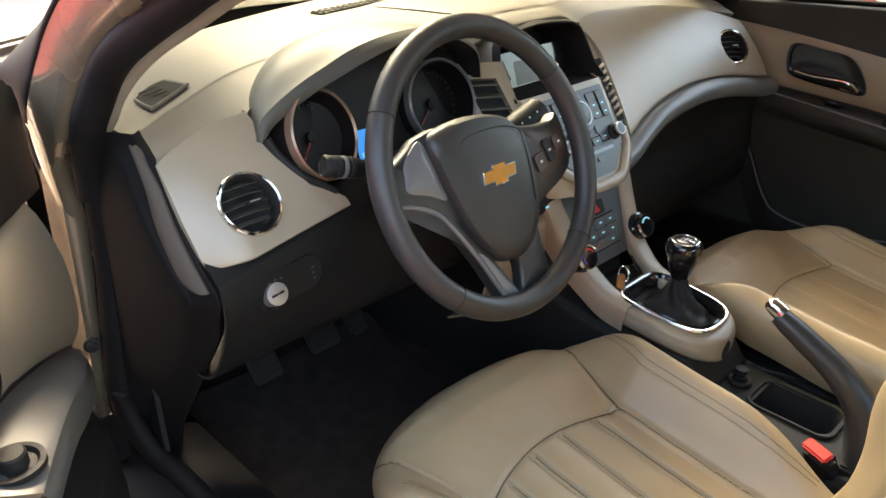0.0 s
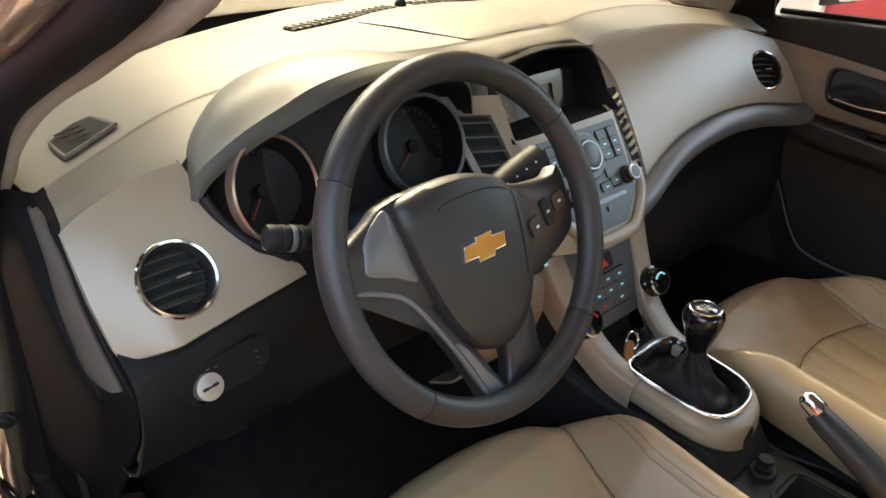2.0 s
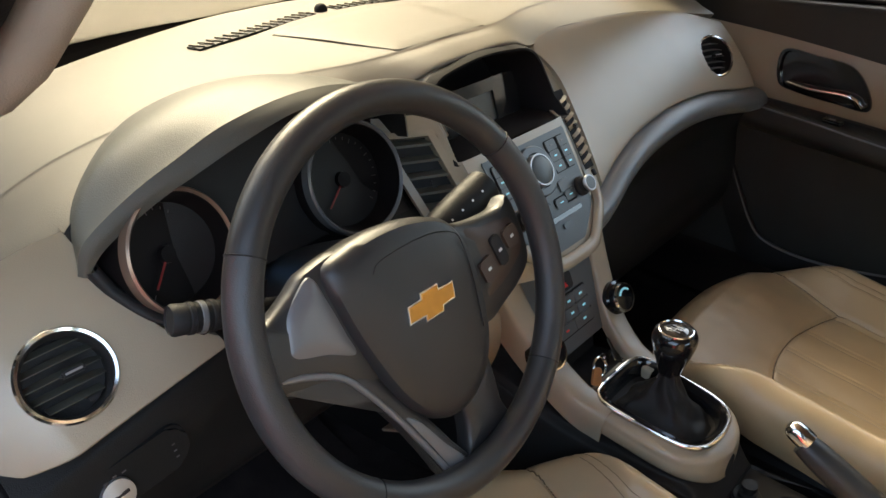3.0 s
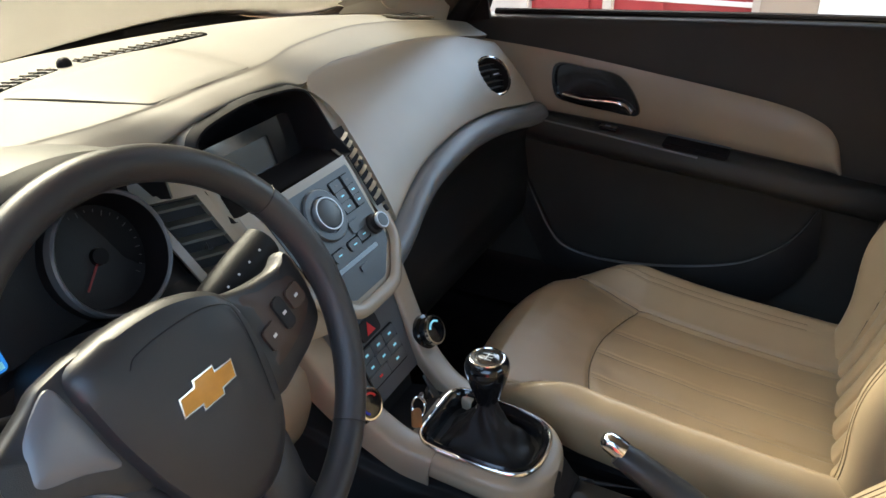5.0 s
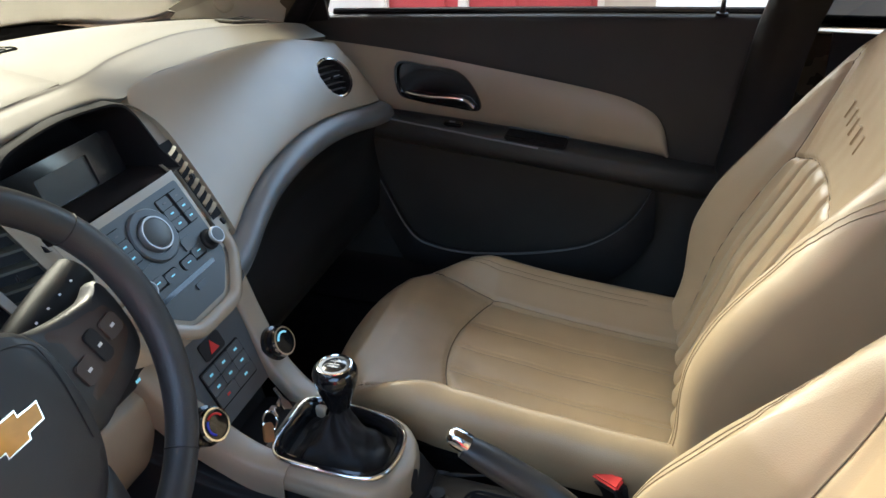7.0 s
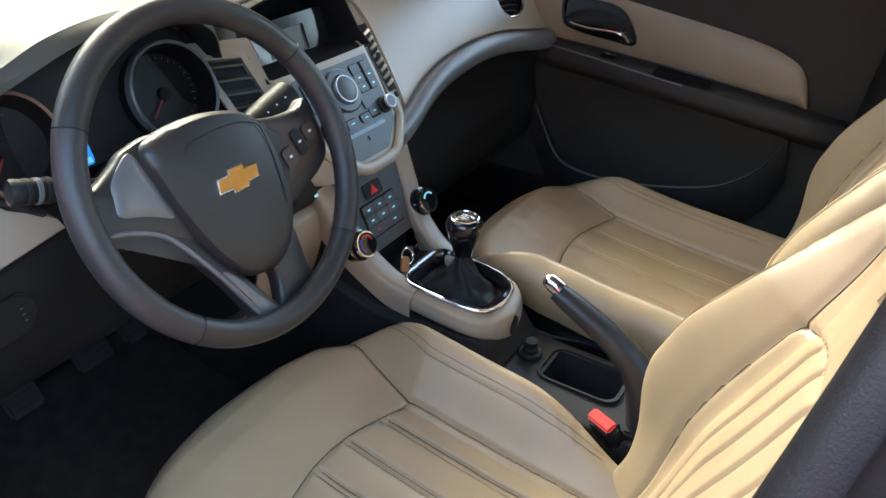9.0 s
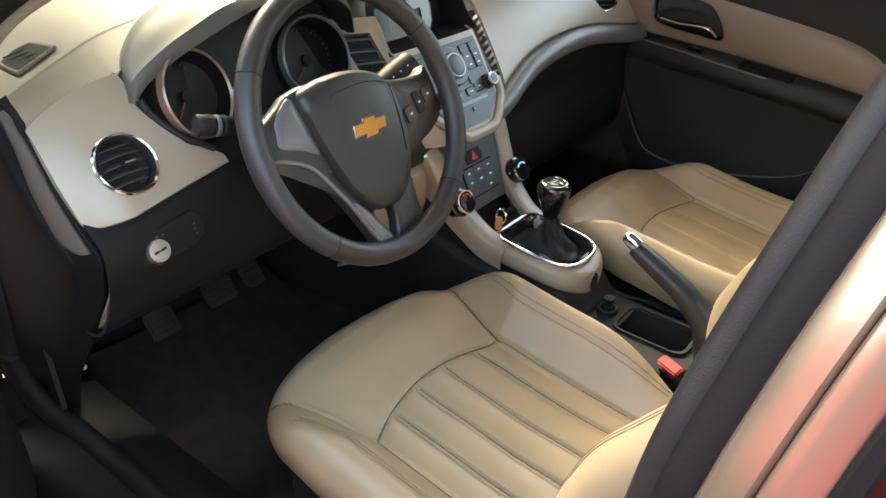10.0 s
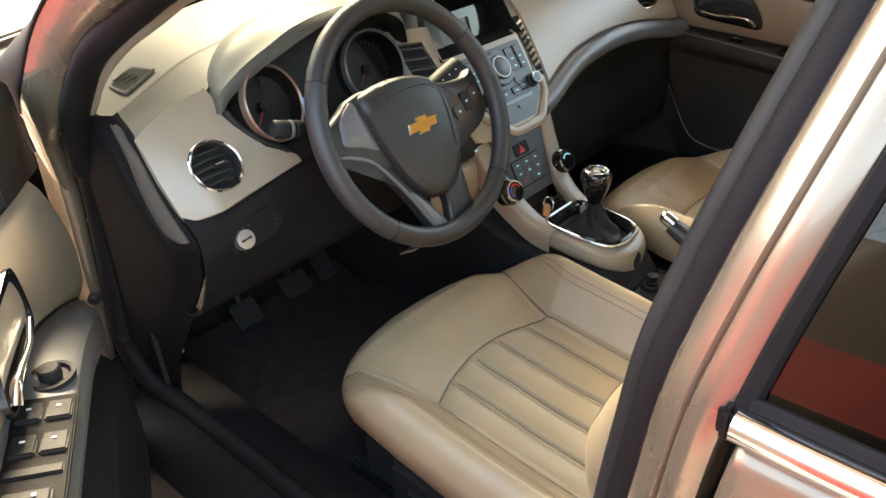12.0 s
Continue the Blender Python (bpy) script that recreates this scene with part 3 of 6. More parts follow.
def plane_panel(name, x0, x1, zl, zu, label, bulge=0.010, n=140, right=None, left=None, m=60):
    """A beige panel on the slanting face between two edge lines given as tables of x and z; right(v) may shape its inner end."""
    rows = []
    for i in range(n):
        r = []
        for j in range(m):
            v = j / (m - 1)
            xe = x1 if right is None else right(v)
            xs_ = x0 if left is None else left(v)
            x = xs_ + (xe - xs_) * i / (n - 1)
            lo, hi = lerp_table(x, *zl), lerp_table(x, *zu)
            z = lo + (hi - lo) * v
            y = dash_plane(z) - bulge * math.sin(math.pi * v) ** 0.7 + 0.012 * max(0, 1 - v / 0.06) ** 2
            xb = -0.716 + (0.929 - z) * 0.22
            e = xb + 0.035 - x
            if e > 0:
                y += 0.70 * e * e / (e + 0.035) * (1 - 0.92 * v ** 3)
            r.append((x, y, z))
        r.insert(0, (r[0][0], r[0][1] + 0.025, r[0][2] + 0.004))
        rows.append(r)
    if left:
        rows.insert(0, [(p[0] - 0.002, p[1] + 0.02, p[2]) for p in rows[0]])
    if right:
        rows.append([(p[0] + 0.004, p[1] + 0.04, p[2]) for p in rows[-1]])
    bm = skin(rows)
    cut(bm, lambda c: (abs(c.x) - VENT_X) ** 2 + ((c.z - VENT_Z) / 0.78) ** 2 < 0.0405 ** 2)
    return part(name, bm, M_BEIGE, dash, label)


def smooth_table(pts, n=60):
    c = curve(pts, n)
    c.sort(key=lambda q: q[0])
    return [q[0] for q in c], [q[1] for q in c]

PASS_LOW = smooth_table([(0.11, 0.772), (0.162, 0.784), (0.22, 0.800), (0.288, 0.814), (0.37, 0.822), (0.456, 0.825), (0.55, 0.820), (0.62, 0.811), (0.70, 0.797), (0.75, 0.79)])
PASS_UP = smooth_table([(0.11, 0.90), (0.135, 0.915), (0.16, 0.972), (0.20, 0.984), (0.26, 0.984), (0.40, 0.976), (0.52, 0.963), (0.62, 0.947), (0.70, 0.925), (0.75, 0.91)])
plane_panel("passenger_panel", 0.150, 0.745, PASS_LOW, PASS_UP, "smooth pale beige passenger panel", left=lambda v: lerp_table(v, [0, 0.15, 0.70, 0.8, 1], [0.147, 0.152, 0.172, 0.170, 0.155]))
LEFT_LOW = smooth_table([(-0.735, 0.798), (-0.705, 0.803), (-0.61, 0.814), (-0.505, 0.826), (-0.44, 0.835)])
LEFT_UP = smooth_table([(-0.735, 0.922), (-0.70, 0.938), (-0.647, 0.952), (-0.60, 0.957), (-0.55, 0.955), (-0.44, 0.93)])
plane_panel("driver_panel", -0.726, -0.45, LEFT_LOW, LEFT_UP, "beige panel round the driver's vent", bulge=0.014, left=lambda v: lerp_table(v, [0, 0.15, 0.5, 1], [-0.713, -0.719, -0.724, -0.726]), right=lambda v: lerp_table(v, [0, 0.15, 0.25, 0.36, 0.62, 1], [-0.498, -0.504, -0.520, -0.549, -0.574, -0.585]))

# black sheets added behind the panels to stop light leaking through gaps
for xs_, zs_ in (((-0.735, -0.4, -0.135), (0.83, 0.86, 0.90, 0.93)), ((-0.134, 0.0, 0.134), (0.83, 0.86, 0.885)), ((0.135, 0.4, 0.735), (0.83, 0.86, 0.90, 0.93))):
    rows = [[(x, dash_plane(z) + 0.045, z) for x in xs_] for z in zs_]
    part("leak_blocker", thicken(skin(rows), 0.003), M_RUBBER, dash, "black sheet added behind the panels against light leaks")
# beige joint between centre stack and passenger panel
rows = [[(x, dash_plane(z) + 0.003, z) for x in (0.128, 0.14, 0.16, 0.18)] for z in np.linspace(0.792, 0.955, 12)] + [[(x, 0.30, 0.972) for x in (0.142, 0.15, 0.16, 0.18)], [(x, 0.36, 0.985) for x in (0.142, 0.15, 0.16, 0.18)]]
part("panel_joint", thicken(skin(rows), 0.003), M_BEIGE, dash, "beige joint beside the centre stack")
# dark rounded ledge, its sky sheen put into a lighter grey, and glovebox under the passenger panel
secs, low = [], []
for x in (0.10, 0.13, 0.17, 0.22, 0.29, 0.37, 0.46, 0.55, 0.63, 0.70, 0.76):
    z = lerp_table(x, *PASS_LOW)
    y = dash_plane(z)
    secs.append([(x, y + 0.02, z + 0.002), (x, y - 0.006, z - 0.002), (x, y - 0.021, z - 0.013), (x, y - 0.023, z - 0.029), (x, y - 0.008, z - 0.043), (x, y + 0.06, z - 0.050)])
    low.append([(x, y + 0.012, z - 0.045), (x, y + 0.03, 0.70), (x, 0.165, 0.60), (x, 0.20, 0.50), (x, 0.40, 0.40), (x, 0.58, 0.35)])
part("ledge", thicken(skin(loft(secs, 30, 50)), 0.003), M_LEDGE_SHEEN, dash, "rounded ledge under the passenger panel, sky sheen put into its grey")
part("glovebox", thicken(skin(loft(low, 40, 40)), 0.004), M_STALK, dash, "black glovebox and lower panel")

# knee panel on the driver's side
secs = []
for x in (-0.717, -0.70, -0.62, -0.52, -0.44, -0.36, -0.28, -0.20, -0.12):
    z = 0.797 + 0.13 * max(0, x + 0.735)
    z = min(z, 0.83)
    y = dash_plane(z) + 0.012
    secs.append([(x, y + 0.03, z + 0.02), (x, y + 0.004, z - 0.002), (x, y - 0.004, z - 0.012), (x, y - 0.008, z - 0.05), (x, y + 0.01, 0.70), (x, 0.22, 0.63), (x, 0.30, 0.62), (x, 0.55, 0.66)])
part("knee_panel", thicken(skin(loft(secs, 40, 40)), 0.004), M_STALK, dash, "charcoal knee panel")
secs = [[(x, 0.140, 0.712), (x, 0.128, 0.706), (x, 0.120, 0.69), (x, 0.128, 0.63), (x, 0.16, 0.56), (x, 0.22, 0.52)] for x in (-0.26, -0.20, -0.115)]
part("lower_trim", thicken(skin(loft(secs, 24, 10)), 0.004), M_BEIGE, dash, "beige trim beside the column")
secs = [[(x, 0.150, 0.775), (x, 0.128, 0.765), (x, 0.120, 0.74), (x, 0.125, 0.716), (x, 0.145, 0.708)] for x in (-0.27, -0.20, -0.105)]
sp = part("switch_strip", thicken(skin(loft(secs, 20, 10)), 0.004), M_BLACK, dash, "black switch strip")
part("switch_mark", box(0.008, 0.004, 0.0008, frame_matrix((-0.13, 0.116, 0.732), (0, -0.97, 0.2)), 0.0002), M_LIT, sp)
# dark end cap between dashboard and door
def cap_edge(z):
    return lerp_table(z, [0.40, 0.70, 0.775, 0.818, 0.868, 0.927, 0.954], [-0.712, -0.710, -0.717, -0.722, -0.725, -0.724, -0.727]), lerp_table(z, [0.40, 0.70, 0.775, 0.818, 0.868, 0.927, 0.954], [0.40, 0.190, 0.158, 0.190, 0.222, 0.254, 0.300])
rows = []
for z in (0.36, 0.45, 0.56, 0.63, 0.70, 0.74, 0.775, 0.81, 0.86, 0.905, 0.927, 0.940, 0.950, 0.955):
    x, y = cap_edge(z)
    far = max(0.40, y + 0.06)
    rows.append([(x + 0.012, y + 0.010, z), (x, y, z), (x - 0.0055, y + 0.008, z), (x - 0.020, y + 0.030, z), (x - 0.030, y + 0.055, z), (-0.765, far, z)])
part("end_cap", thicken(skin(loft(rows, 20, 30)), 0.006), M_RUBBER, dash, "black end cap")
rows = []
for z in (0.785, 0.79, 0.80, 0.82, 0.86, 0.90, 0.935, 0.945):
    x, y = cap_edge(z)
    w = lerp_table(z, [0.785, 0.79, 0.80, 0.85, 0.937, 0.945], [0.018, 0.026, 0.030, 0.026, 0.014, 0.008])
    rows.append([(x - 0.55 * t - 0.85 * h, y + 0.83 * t - 0.55 * h, z) for t, h in ((0.006, 0.0), (0.007, 0.005), (0.006 + w * 0.5, 0.008), (0.005 + w, 0.006), (0.006 + w, -0.002))])
part("cap_band", skin(loft(rows, 14, 30)), M_BAND, dash, "brown-grey band on the end cap")


def round_vent(s):
    y = dash_plane(0.864)
    m = frame_matrix((s * VENT_X, dash_plane(VENT_Z) - (0.0105 if s > 0 else 0.0145), VENT_Z), (-0.34 if s > 0 else 0, -0.78, 0.62)) @ Matrix.Scale(0.88, 4)
    v = part("round_vent", lathe([(0.046, -0.03), (0.047, 0.0), (0.0425, 0.001), (0.040, -0.004), (0.0395, -0.022), (0.001, -0.024)], 48, m), M_BLACK, dash, "round black air vent")
    part("chrome_ring", lathe([(0.0425, 0.0), (0.0435, 0.0035), (0.0465, 0.0045), (0.0485, 0.002), (0.0485, -0.004)], 64, m, cap=False), M_CHROME, v, "chrome ring")
    for k in range(5):
        yy = -0.028 + 0.014 * k
        w = 2 * math.sqrt(0.0395 ** 2 - yy ** 2)
        rows = []
        for i in range(13):
            u = (i / 12 - 0.5) * w
            z = -0.004 - 18.0 * u * u * 0.35
            rows.append([m @ Vector((u, yy + 0.0015, z)), m @ Vector((u, yy + 0.0005, z - 0.001 - 0.0)), m @ Vector((u, yy + 0.007, z - 0.014)), m @ Vector((u, yy + 0.0085, z - 0.013))])
        # right-hand vanes get a paler grey for the light that falls on them
        part("vane", skin(rows, wrap=True, cap=True), M_HOOD if s < 0 else M_SATIN, v)
    part("tab", box(0.024, 0.007, 0.012, m @ pose(0.006, 0.001, 0.0), 0.002), M_DKGREY, v)
    part("tab_mark", box(0.017, 0.0022, 0.001, m @ pose(0.006, 0.001, 0.0063), 0.0003), M_SILVER, v)
    part("thumb_wheel", box(0.012, 0.004, 0.006, m @ pose(0.012, -0.031, -0.002), 0.001), M_DKGREY, v)
round_vent(-1)
round_vent(1)


# windscreen demister grilles and light sensor
def pad_z(x, y):
    s = [np.array(p) for p in curve(top_section(x), 80)]
    k = min(range(len(s)), key=lambda i: s[i][1])
    s = s[k:]
    return float(np.interp(y, [p[1] for p in s], [p[2] for p in s]))

def corner_vent(s):
    cx, cy = 0.644, 0.389
    out = smooth_outline([(-s * x, y) for x, y in ((-0.034, -0.036), (-0.028, -0.039), (0.004, -0.023), (0.033, -0.007), (0.035, -0.001), (0.027, 0.034), (0.021, 0.038), (-0.004, 0.030), (-0.028, 0.012), (-0.033, 0.004))], 60)
    def ringlet(f, h):
        return [(s * cx + x * f, cy + y * f, pad_z(s * cx + x * f, cy + y * f) + 0.0045 + h) for x, y in out]
    v = part("corner_vent", skin([ringlet(f, h) for f, h in ((1.08, -0.002), (1.05, 0.0018), (0.99, 0.0022), (0.94, 0.0008), (0.92, -0.010))], wrap=True), M_BEIGE_TOP, dash, "small demister vent with beige rim")
    part("vent_backing", skin([ringlet(f, 0.0006) for f in (0.935, 0.5, 0.02)], wrap=True, cap=True), M_RUBBER, v)
    for k in range(4):
        q = -0.0195 + 0.013 * k
        m = Matrix.Translation((s * cx - s * (-0.43 * q), cy + 0.90 * q, pad_z(s * cx, cy + q) + 0.0062)) @ pose(0, 0, 0, 0, 0, -s * 25.5)
        part("slat", box(0.052 - 0.6 * abs(q), 0.0016, 0.0012, m), M_STALK, v)
corner_vent(-1)
corner_vent(1)

for s in (-1, 1):
    x0, x1 = 0.022, 0.255
    z = pad_z(s * 0.14, 0.59)
    m = Matrix.Translation((s * (x0 + x1) / 2, 0.595 - 0.012, z + 0.001)) @ pose(0, 0, 0, -2, 1.0 * s, -s * 7)
    g = part("demister_grille", box(x1 - x0, 0.03, 0.003, m, 0.001), M_BLACK, dash, "long demister grille")
    part("slat", box(x1 - x0, 0.0022, 0.0045, m @ pose(0, 0, 0.0015), 0.0005), M_BEIGE_TOP, g)
    for k in range(15):
        u = -(x1 - x0) / 2 + (x1 - x0) * (k + 0.5) / 15
        part("slat", box(0.0035, 0.029, 0.0045, m @ pose(u, 0, 0.0015, 0, 0, 12), 0.0005), M_BEIGE_TOP, g)
sz = pad_z(0, 0.597)
part("light_sensor", lathe([(0.011, -0.003), (0.0105, 0.004), (0.007, 0.009), (0.001, 0.011)], 24, Matrix.Translation((0.0, 0.597, sz + 0.002))), M_BLACK, dash, "small black light sensor dome")
# shallow cover in the pad
out = [(-0.094, 0.337), (-0.088, 0.332), (-0.05, 0.330), (0, 0.329), (0.05, 0.330), (0.088, 0.332), (0.094, 0.337), (0.108, 0.39), (0.124, 0.45), (0.138, 0.51), (0.142, 0.535), (0.137, 0.541), (0.07, 0.546), (0, 0.547), (-0.07, 0.546), (-0.137, 0.541), (-0.142, 0.535), (-0.138, 0.51), (-0.124, 0.45), (-0.108, 0.39)]
rows = [[(x * f, 0.44 + (y - 0.44) * f, pad_z(x * f, 0.44 + (y - 0.44) * f) + h) for x, y in out] for f, h in ((1.012, 0.0002), (1.009, -0.002), (1.003, -0.002), (1.0, 0.0008), (0.985, 0.0012), (0.7, 0.0014), (0.4, 0.0014), (0.05, 0.0014))]
part("speaker_cover", skin(rows, wrap=True, cap=True), M_BEIGE_TOP, dash, "raised beige speaker cover")

# instrument hood: dark front band with a crisp edge, then a dome that sinks into the pad
FOOT = [(-0.520, 0.185, 0.850), (-0.556, 0.200, 0.878), (-0.578, 0.222, 0.905), (-0.588, 0.236, 0.930)]
IN = [(-0.588, 0.236, 0.926), (-0.565, 0.235, 0.948), (-0.515, 0.230, 0.974), (-0.47, 0.222, 0.993), (-0.42, 0.214, 1.012), (-0.36, 0.210, 1.026), (-0.30, 0.210, 1.024), (-0.24, 0.216, 1.008), (-0.195, 0.226, 0.980), (-0.180, 0.232, 0.940)]
OUT = [(-0.594, 0.242, 0.928), (-0.583, 0.240, 0.957), (-0.535, 0.237, 0.987), (-0.482, 0.234, 1.009), (-0.430, 0.232, 1.027), (-0.36, 0.230, 1.037), (-0.295, 0.230, 1.034), (-0.23, 0.232, 1.016), (-0.184, 0.238, 0.985), (-0.170, 0.242, 0.940)]
RIDGE = [(-0.580, 0.275, 0.925), (-0.570, 0.288, 0.963), (-0.535, 0.295, 0.997), (-0.49, 0.298, 1.018), (-0.435, 0.30, 1.032), (-0.365, 0.30, 1.038), (-0.295, 0.30, 1.031), (-0.235, 0.30, 1.012), (-0.19, 0.30, 0.982), (-0.174, 0.29, 0.935)]
SINK = [(-0.552, 0.335, 0.925), (-0.535, 0.355, 0.952), (-0.50, 0.37, 0.982), (-0.46, 0.375, 1.003), (-0.41, 0.38, 1.015), (-0.36, 0.38, 1.019), (-0.30, 0.38, 1.013), (-0.25, 0.375, 0.996), (-0.22, 0.36, 0.965), (-0.20, 0.34, 0.93)]
REAR = [(-0.50, 0.41, 0.925), (-0.49, 0.42, 0.94), (-0.46, 0.44, 0.96), (-0.43, 0.455, 0.972), (-0.40, 0.46, 0.978), (-0.36, 0.46, 0.98), (-0.31, 0.46, 0.976), (-0.27, 0.45, 0.965), (-0.25, 0.42, 0.95), (-0.23, 0.40, 0.93)]
inner = [(x, y + 0.055, z - 0.012) for x, y, z in IN]
dome = loft([OUT, RIDGE, SINK, REAR], 70, 40)
hood = part("instrument_hood", thicken(skin(dome), 0.003), M_HOOD, dash, "olive grey hood over the instruments")
soft = [tuple(np.array(a) * 0.5 + np.array(b) * 0.5 + np.array((0, -0.002, 0))) for a, b in zip(IN, OUT)]
part("hood_lip", skin(loft([OUT, soft, IN], 70, 8)), M_HOOD, hood, "bevelled lip of the hood")
part("hood_lining", skin(loft([IN, inner], 70, 4)), M_BLACK, hood)
foot_in = [(x + 0.012, y + 0.004, z + 0.004) for x, y, z in FOOT]
foot_deep = [(x + 0.012, y + 0.06, z + 0.004) for x, y, z in FOOT]
part("binnacle_foot", skin(loft([[(x - 0.004, y + 0.05, z - 0.002) for x, y, z in FOOT], FOOT, foot_in, foot_deep], 20, 16)), M_BLACK, dash, "black foot of the instrument hood")
# instrument binnacle
bm = skin(loft([[(-0.60, 0.25, 0.86), (-0.60, 0.27, 0.93), (-0.56, 0.28, 0.97), (-0.47, 0.285, 0.995), (-0.38, 0.285, 1.0), (-0.28, 0.285, 1.0), (-0.20, 0.285, 0.97), (-0.18, 0.28, 0.90), (-0.18, 0.25, 0.84)],
                [(-0.60, 0.20, 0.85), (-0.55, 0.22, 0.86), (-0.5, 0.23, 0.86), (-0.45, 0.23, 0.86), (-0.38, 0.23, 0.86), (-0.30, 0.23, 0.86), (-0.25, 0.22, 0.85), (-0.2, 0.20, 0.84), (-0.18, 0.2, 0.83)]], 40, 12))
cluster = part("instrument_binnacle", thicken(bm, 0.003), M_BLACK, dash, "black binnacle with two round gauges")
for gx in (-0.501, -0.276):
    m = frame_matrix((gx, 0.222, 0.921), (0.22 if gx < -0.4 else -0.03, -0.90, 0.36))
    m = m @ Matrix.Scale(0.94 if gx < -0.4 else 1.0, 4)
    g = part("gauge", lathe([(0.066, -0.055), (0.066, 0.002), (0.0615, 0.002), (0.055, -0.03), (0.001, -0.032)], 64, m), M_DIALFACE, cluster, "black dial")
    part("bezel", lathe([(0.067, -0.01), (0.0672, 0.003), (0.065, 0.0055), (0.0625, 0.003), (0.0605, -0.006)], 64, m, cap=False), M_BRONZE if gx < -0.4 else M_SATIN, cluster, "gauge bezel ring")
    a = radians(225)
    part("needle", box(0.044, 0.0024, 0.002, m @ pose(0, 0, -0.026) @ pose(0, 0, 0, 0, 0, 222) @ pose(0.018, 0, 0), 0.0006), M_NEEDLE, cluster, "dark red needle")
    part("needle_hub", lathe([(0.010, 0), (0.009, 0.006), (0.001, 0.0065)], 24, m @ pose(0, 0, -0.03)), M_DIALFACE, cluster)
    for k in range(25):
        a = radians(225 - 270 * k / 24)
        r = 0.049 if k % 3 else 0.0475
        part("dial_mark", box(0.003 if k % 3 else 0.0055, 0.0008, 0.0006, m @ Matrix.Translation((r * math.cos(a), r * math.sin(a), -0.0295)) @ pose(0, 0, 0, 0, 0, math.degrees(a))), M_DIM, cluster)
m = frame_matrix((-0.421, 0.236, 0.884), (0, -0.93, 0.36))
part("cluster_display", prism(round_rect(0.025, 0.042, 0.004), 0.006, m, 0.001), M_LCD, cluster, "lit blue trip display")
for k, w in enumerate((0.012, 0.008, 0.01)):
    part("display_mark", box(w * 0.6, 0.007, 0.0006, m @ pose(-0.006 + k * 0.006, -0.015, 0.0006)), M_LIT, cluster)

# centre stack body: a wedge that stands proud of the slanting face
secs = []
for z, hw, sw, yf in ((0.745, 0.080, 0.125, 0.088), (0.77, 0.095, 0.145, 0.104), (0.80, 0.107, 0.155, 0.126), (0.85, 0.115, 0.17, 0.160), (0.895, 0.12, 0.185, 0.193), (0.905, 0.121, 0.187, 0.200), (0.935, 0.125, 0.198, 0.222), (0.955, 0.126, 0.20, 0.236)):
    yb = dash_plane(z) + 0.012
    secs.append([(-sw - 0.01, yb + 0.05, z), (-sw, yb, z), (-hw - 0.006, yf + 0.006, z), (-hw + 0.012, yf, z), (0, yf - 0.001, z), (hw - 0.026, yf, z), (hw - 0.014, yf + 0.007, z), (hw + 0.006, yb - 0.006, z), (hw + 0.012, yb + 0.03, z)])
bm = skin(loft(secs, 220, 150))
cut(bm, lambda c: (abs(c.x) < 0.124 and c.z > 0.897) or (-0.20 < c.x < -0.134 and 0.822 < c.z < 0.932))
part("stack_surround", thicken(bm, 0.004), M_BEIGE, dash, "beige centre stack surround")


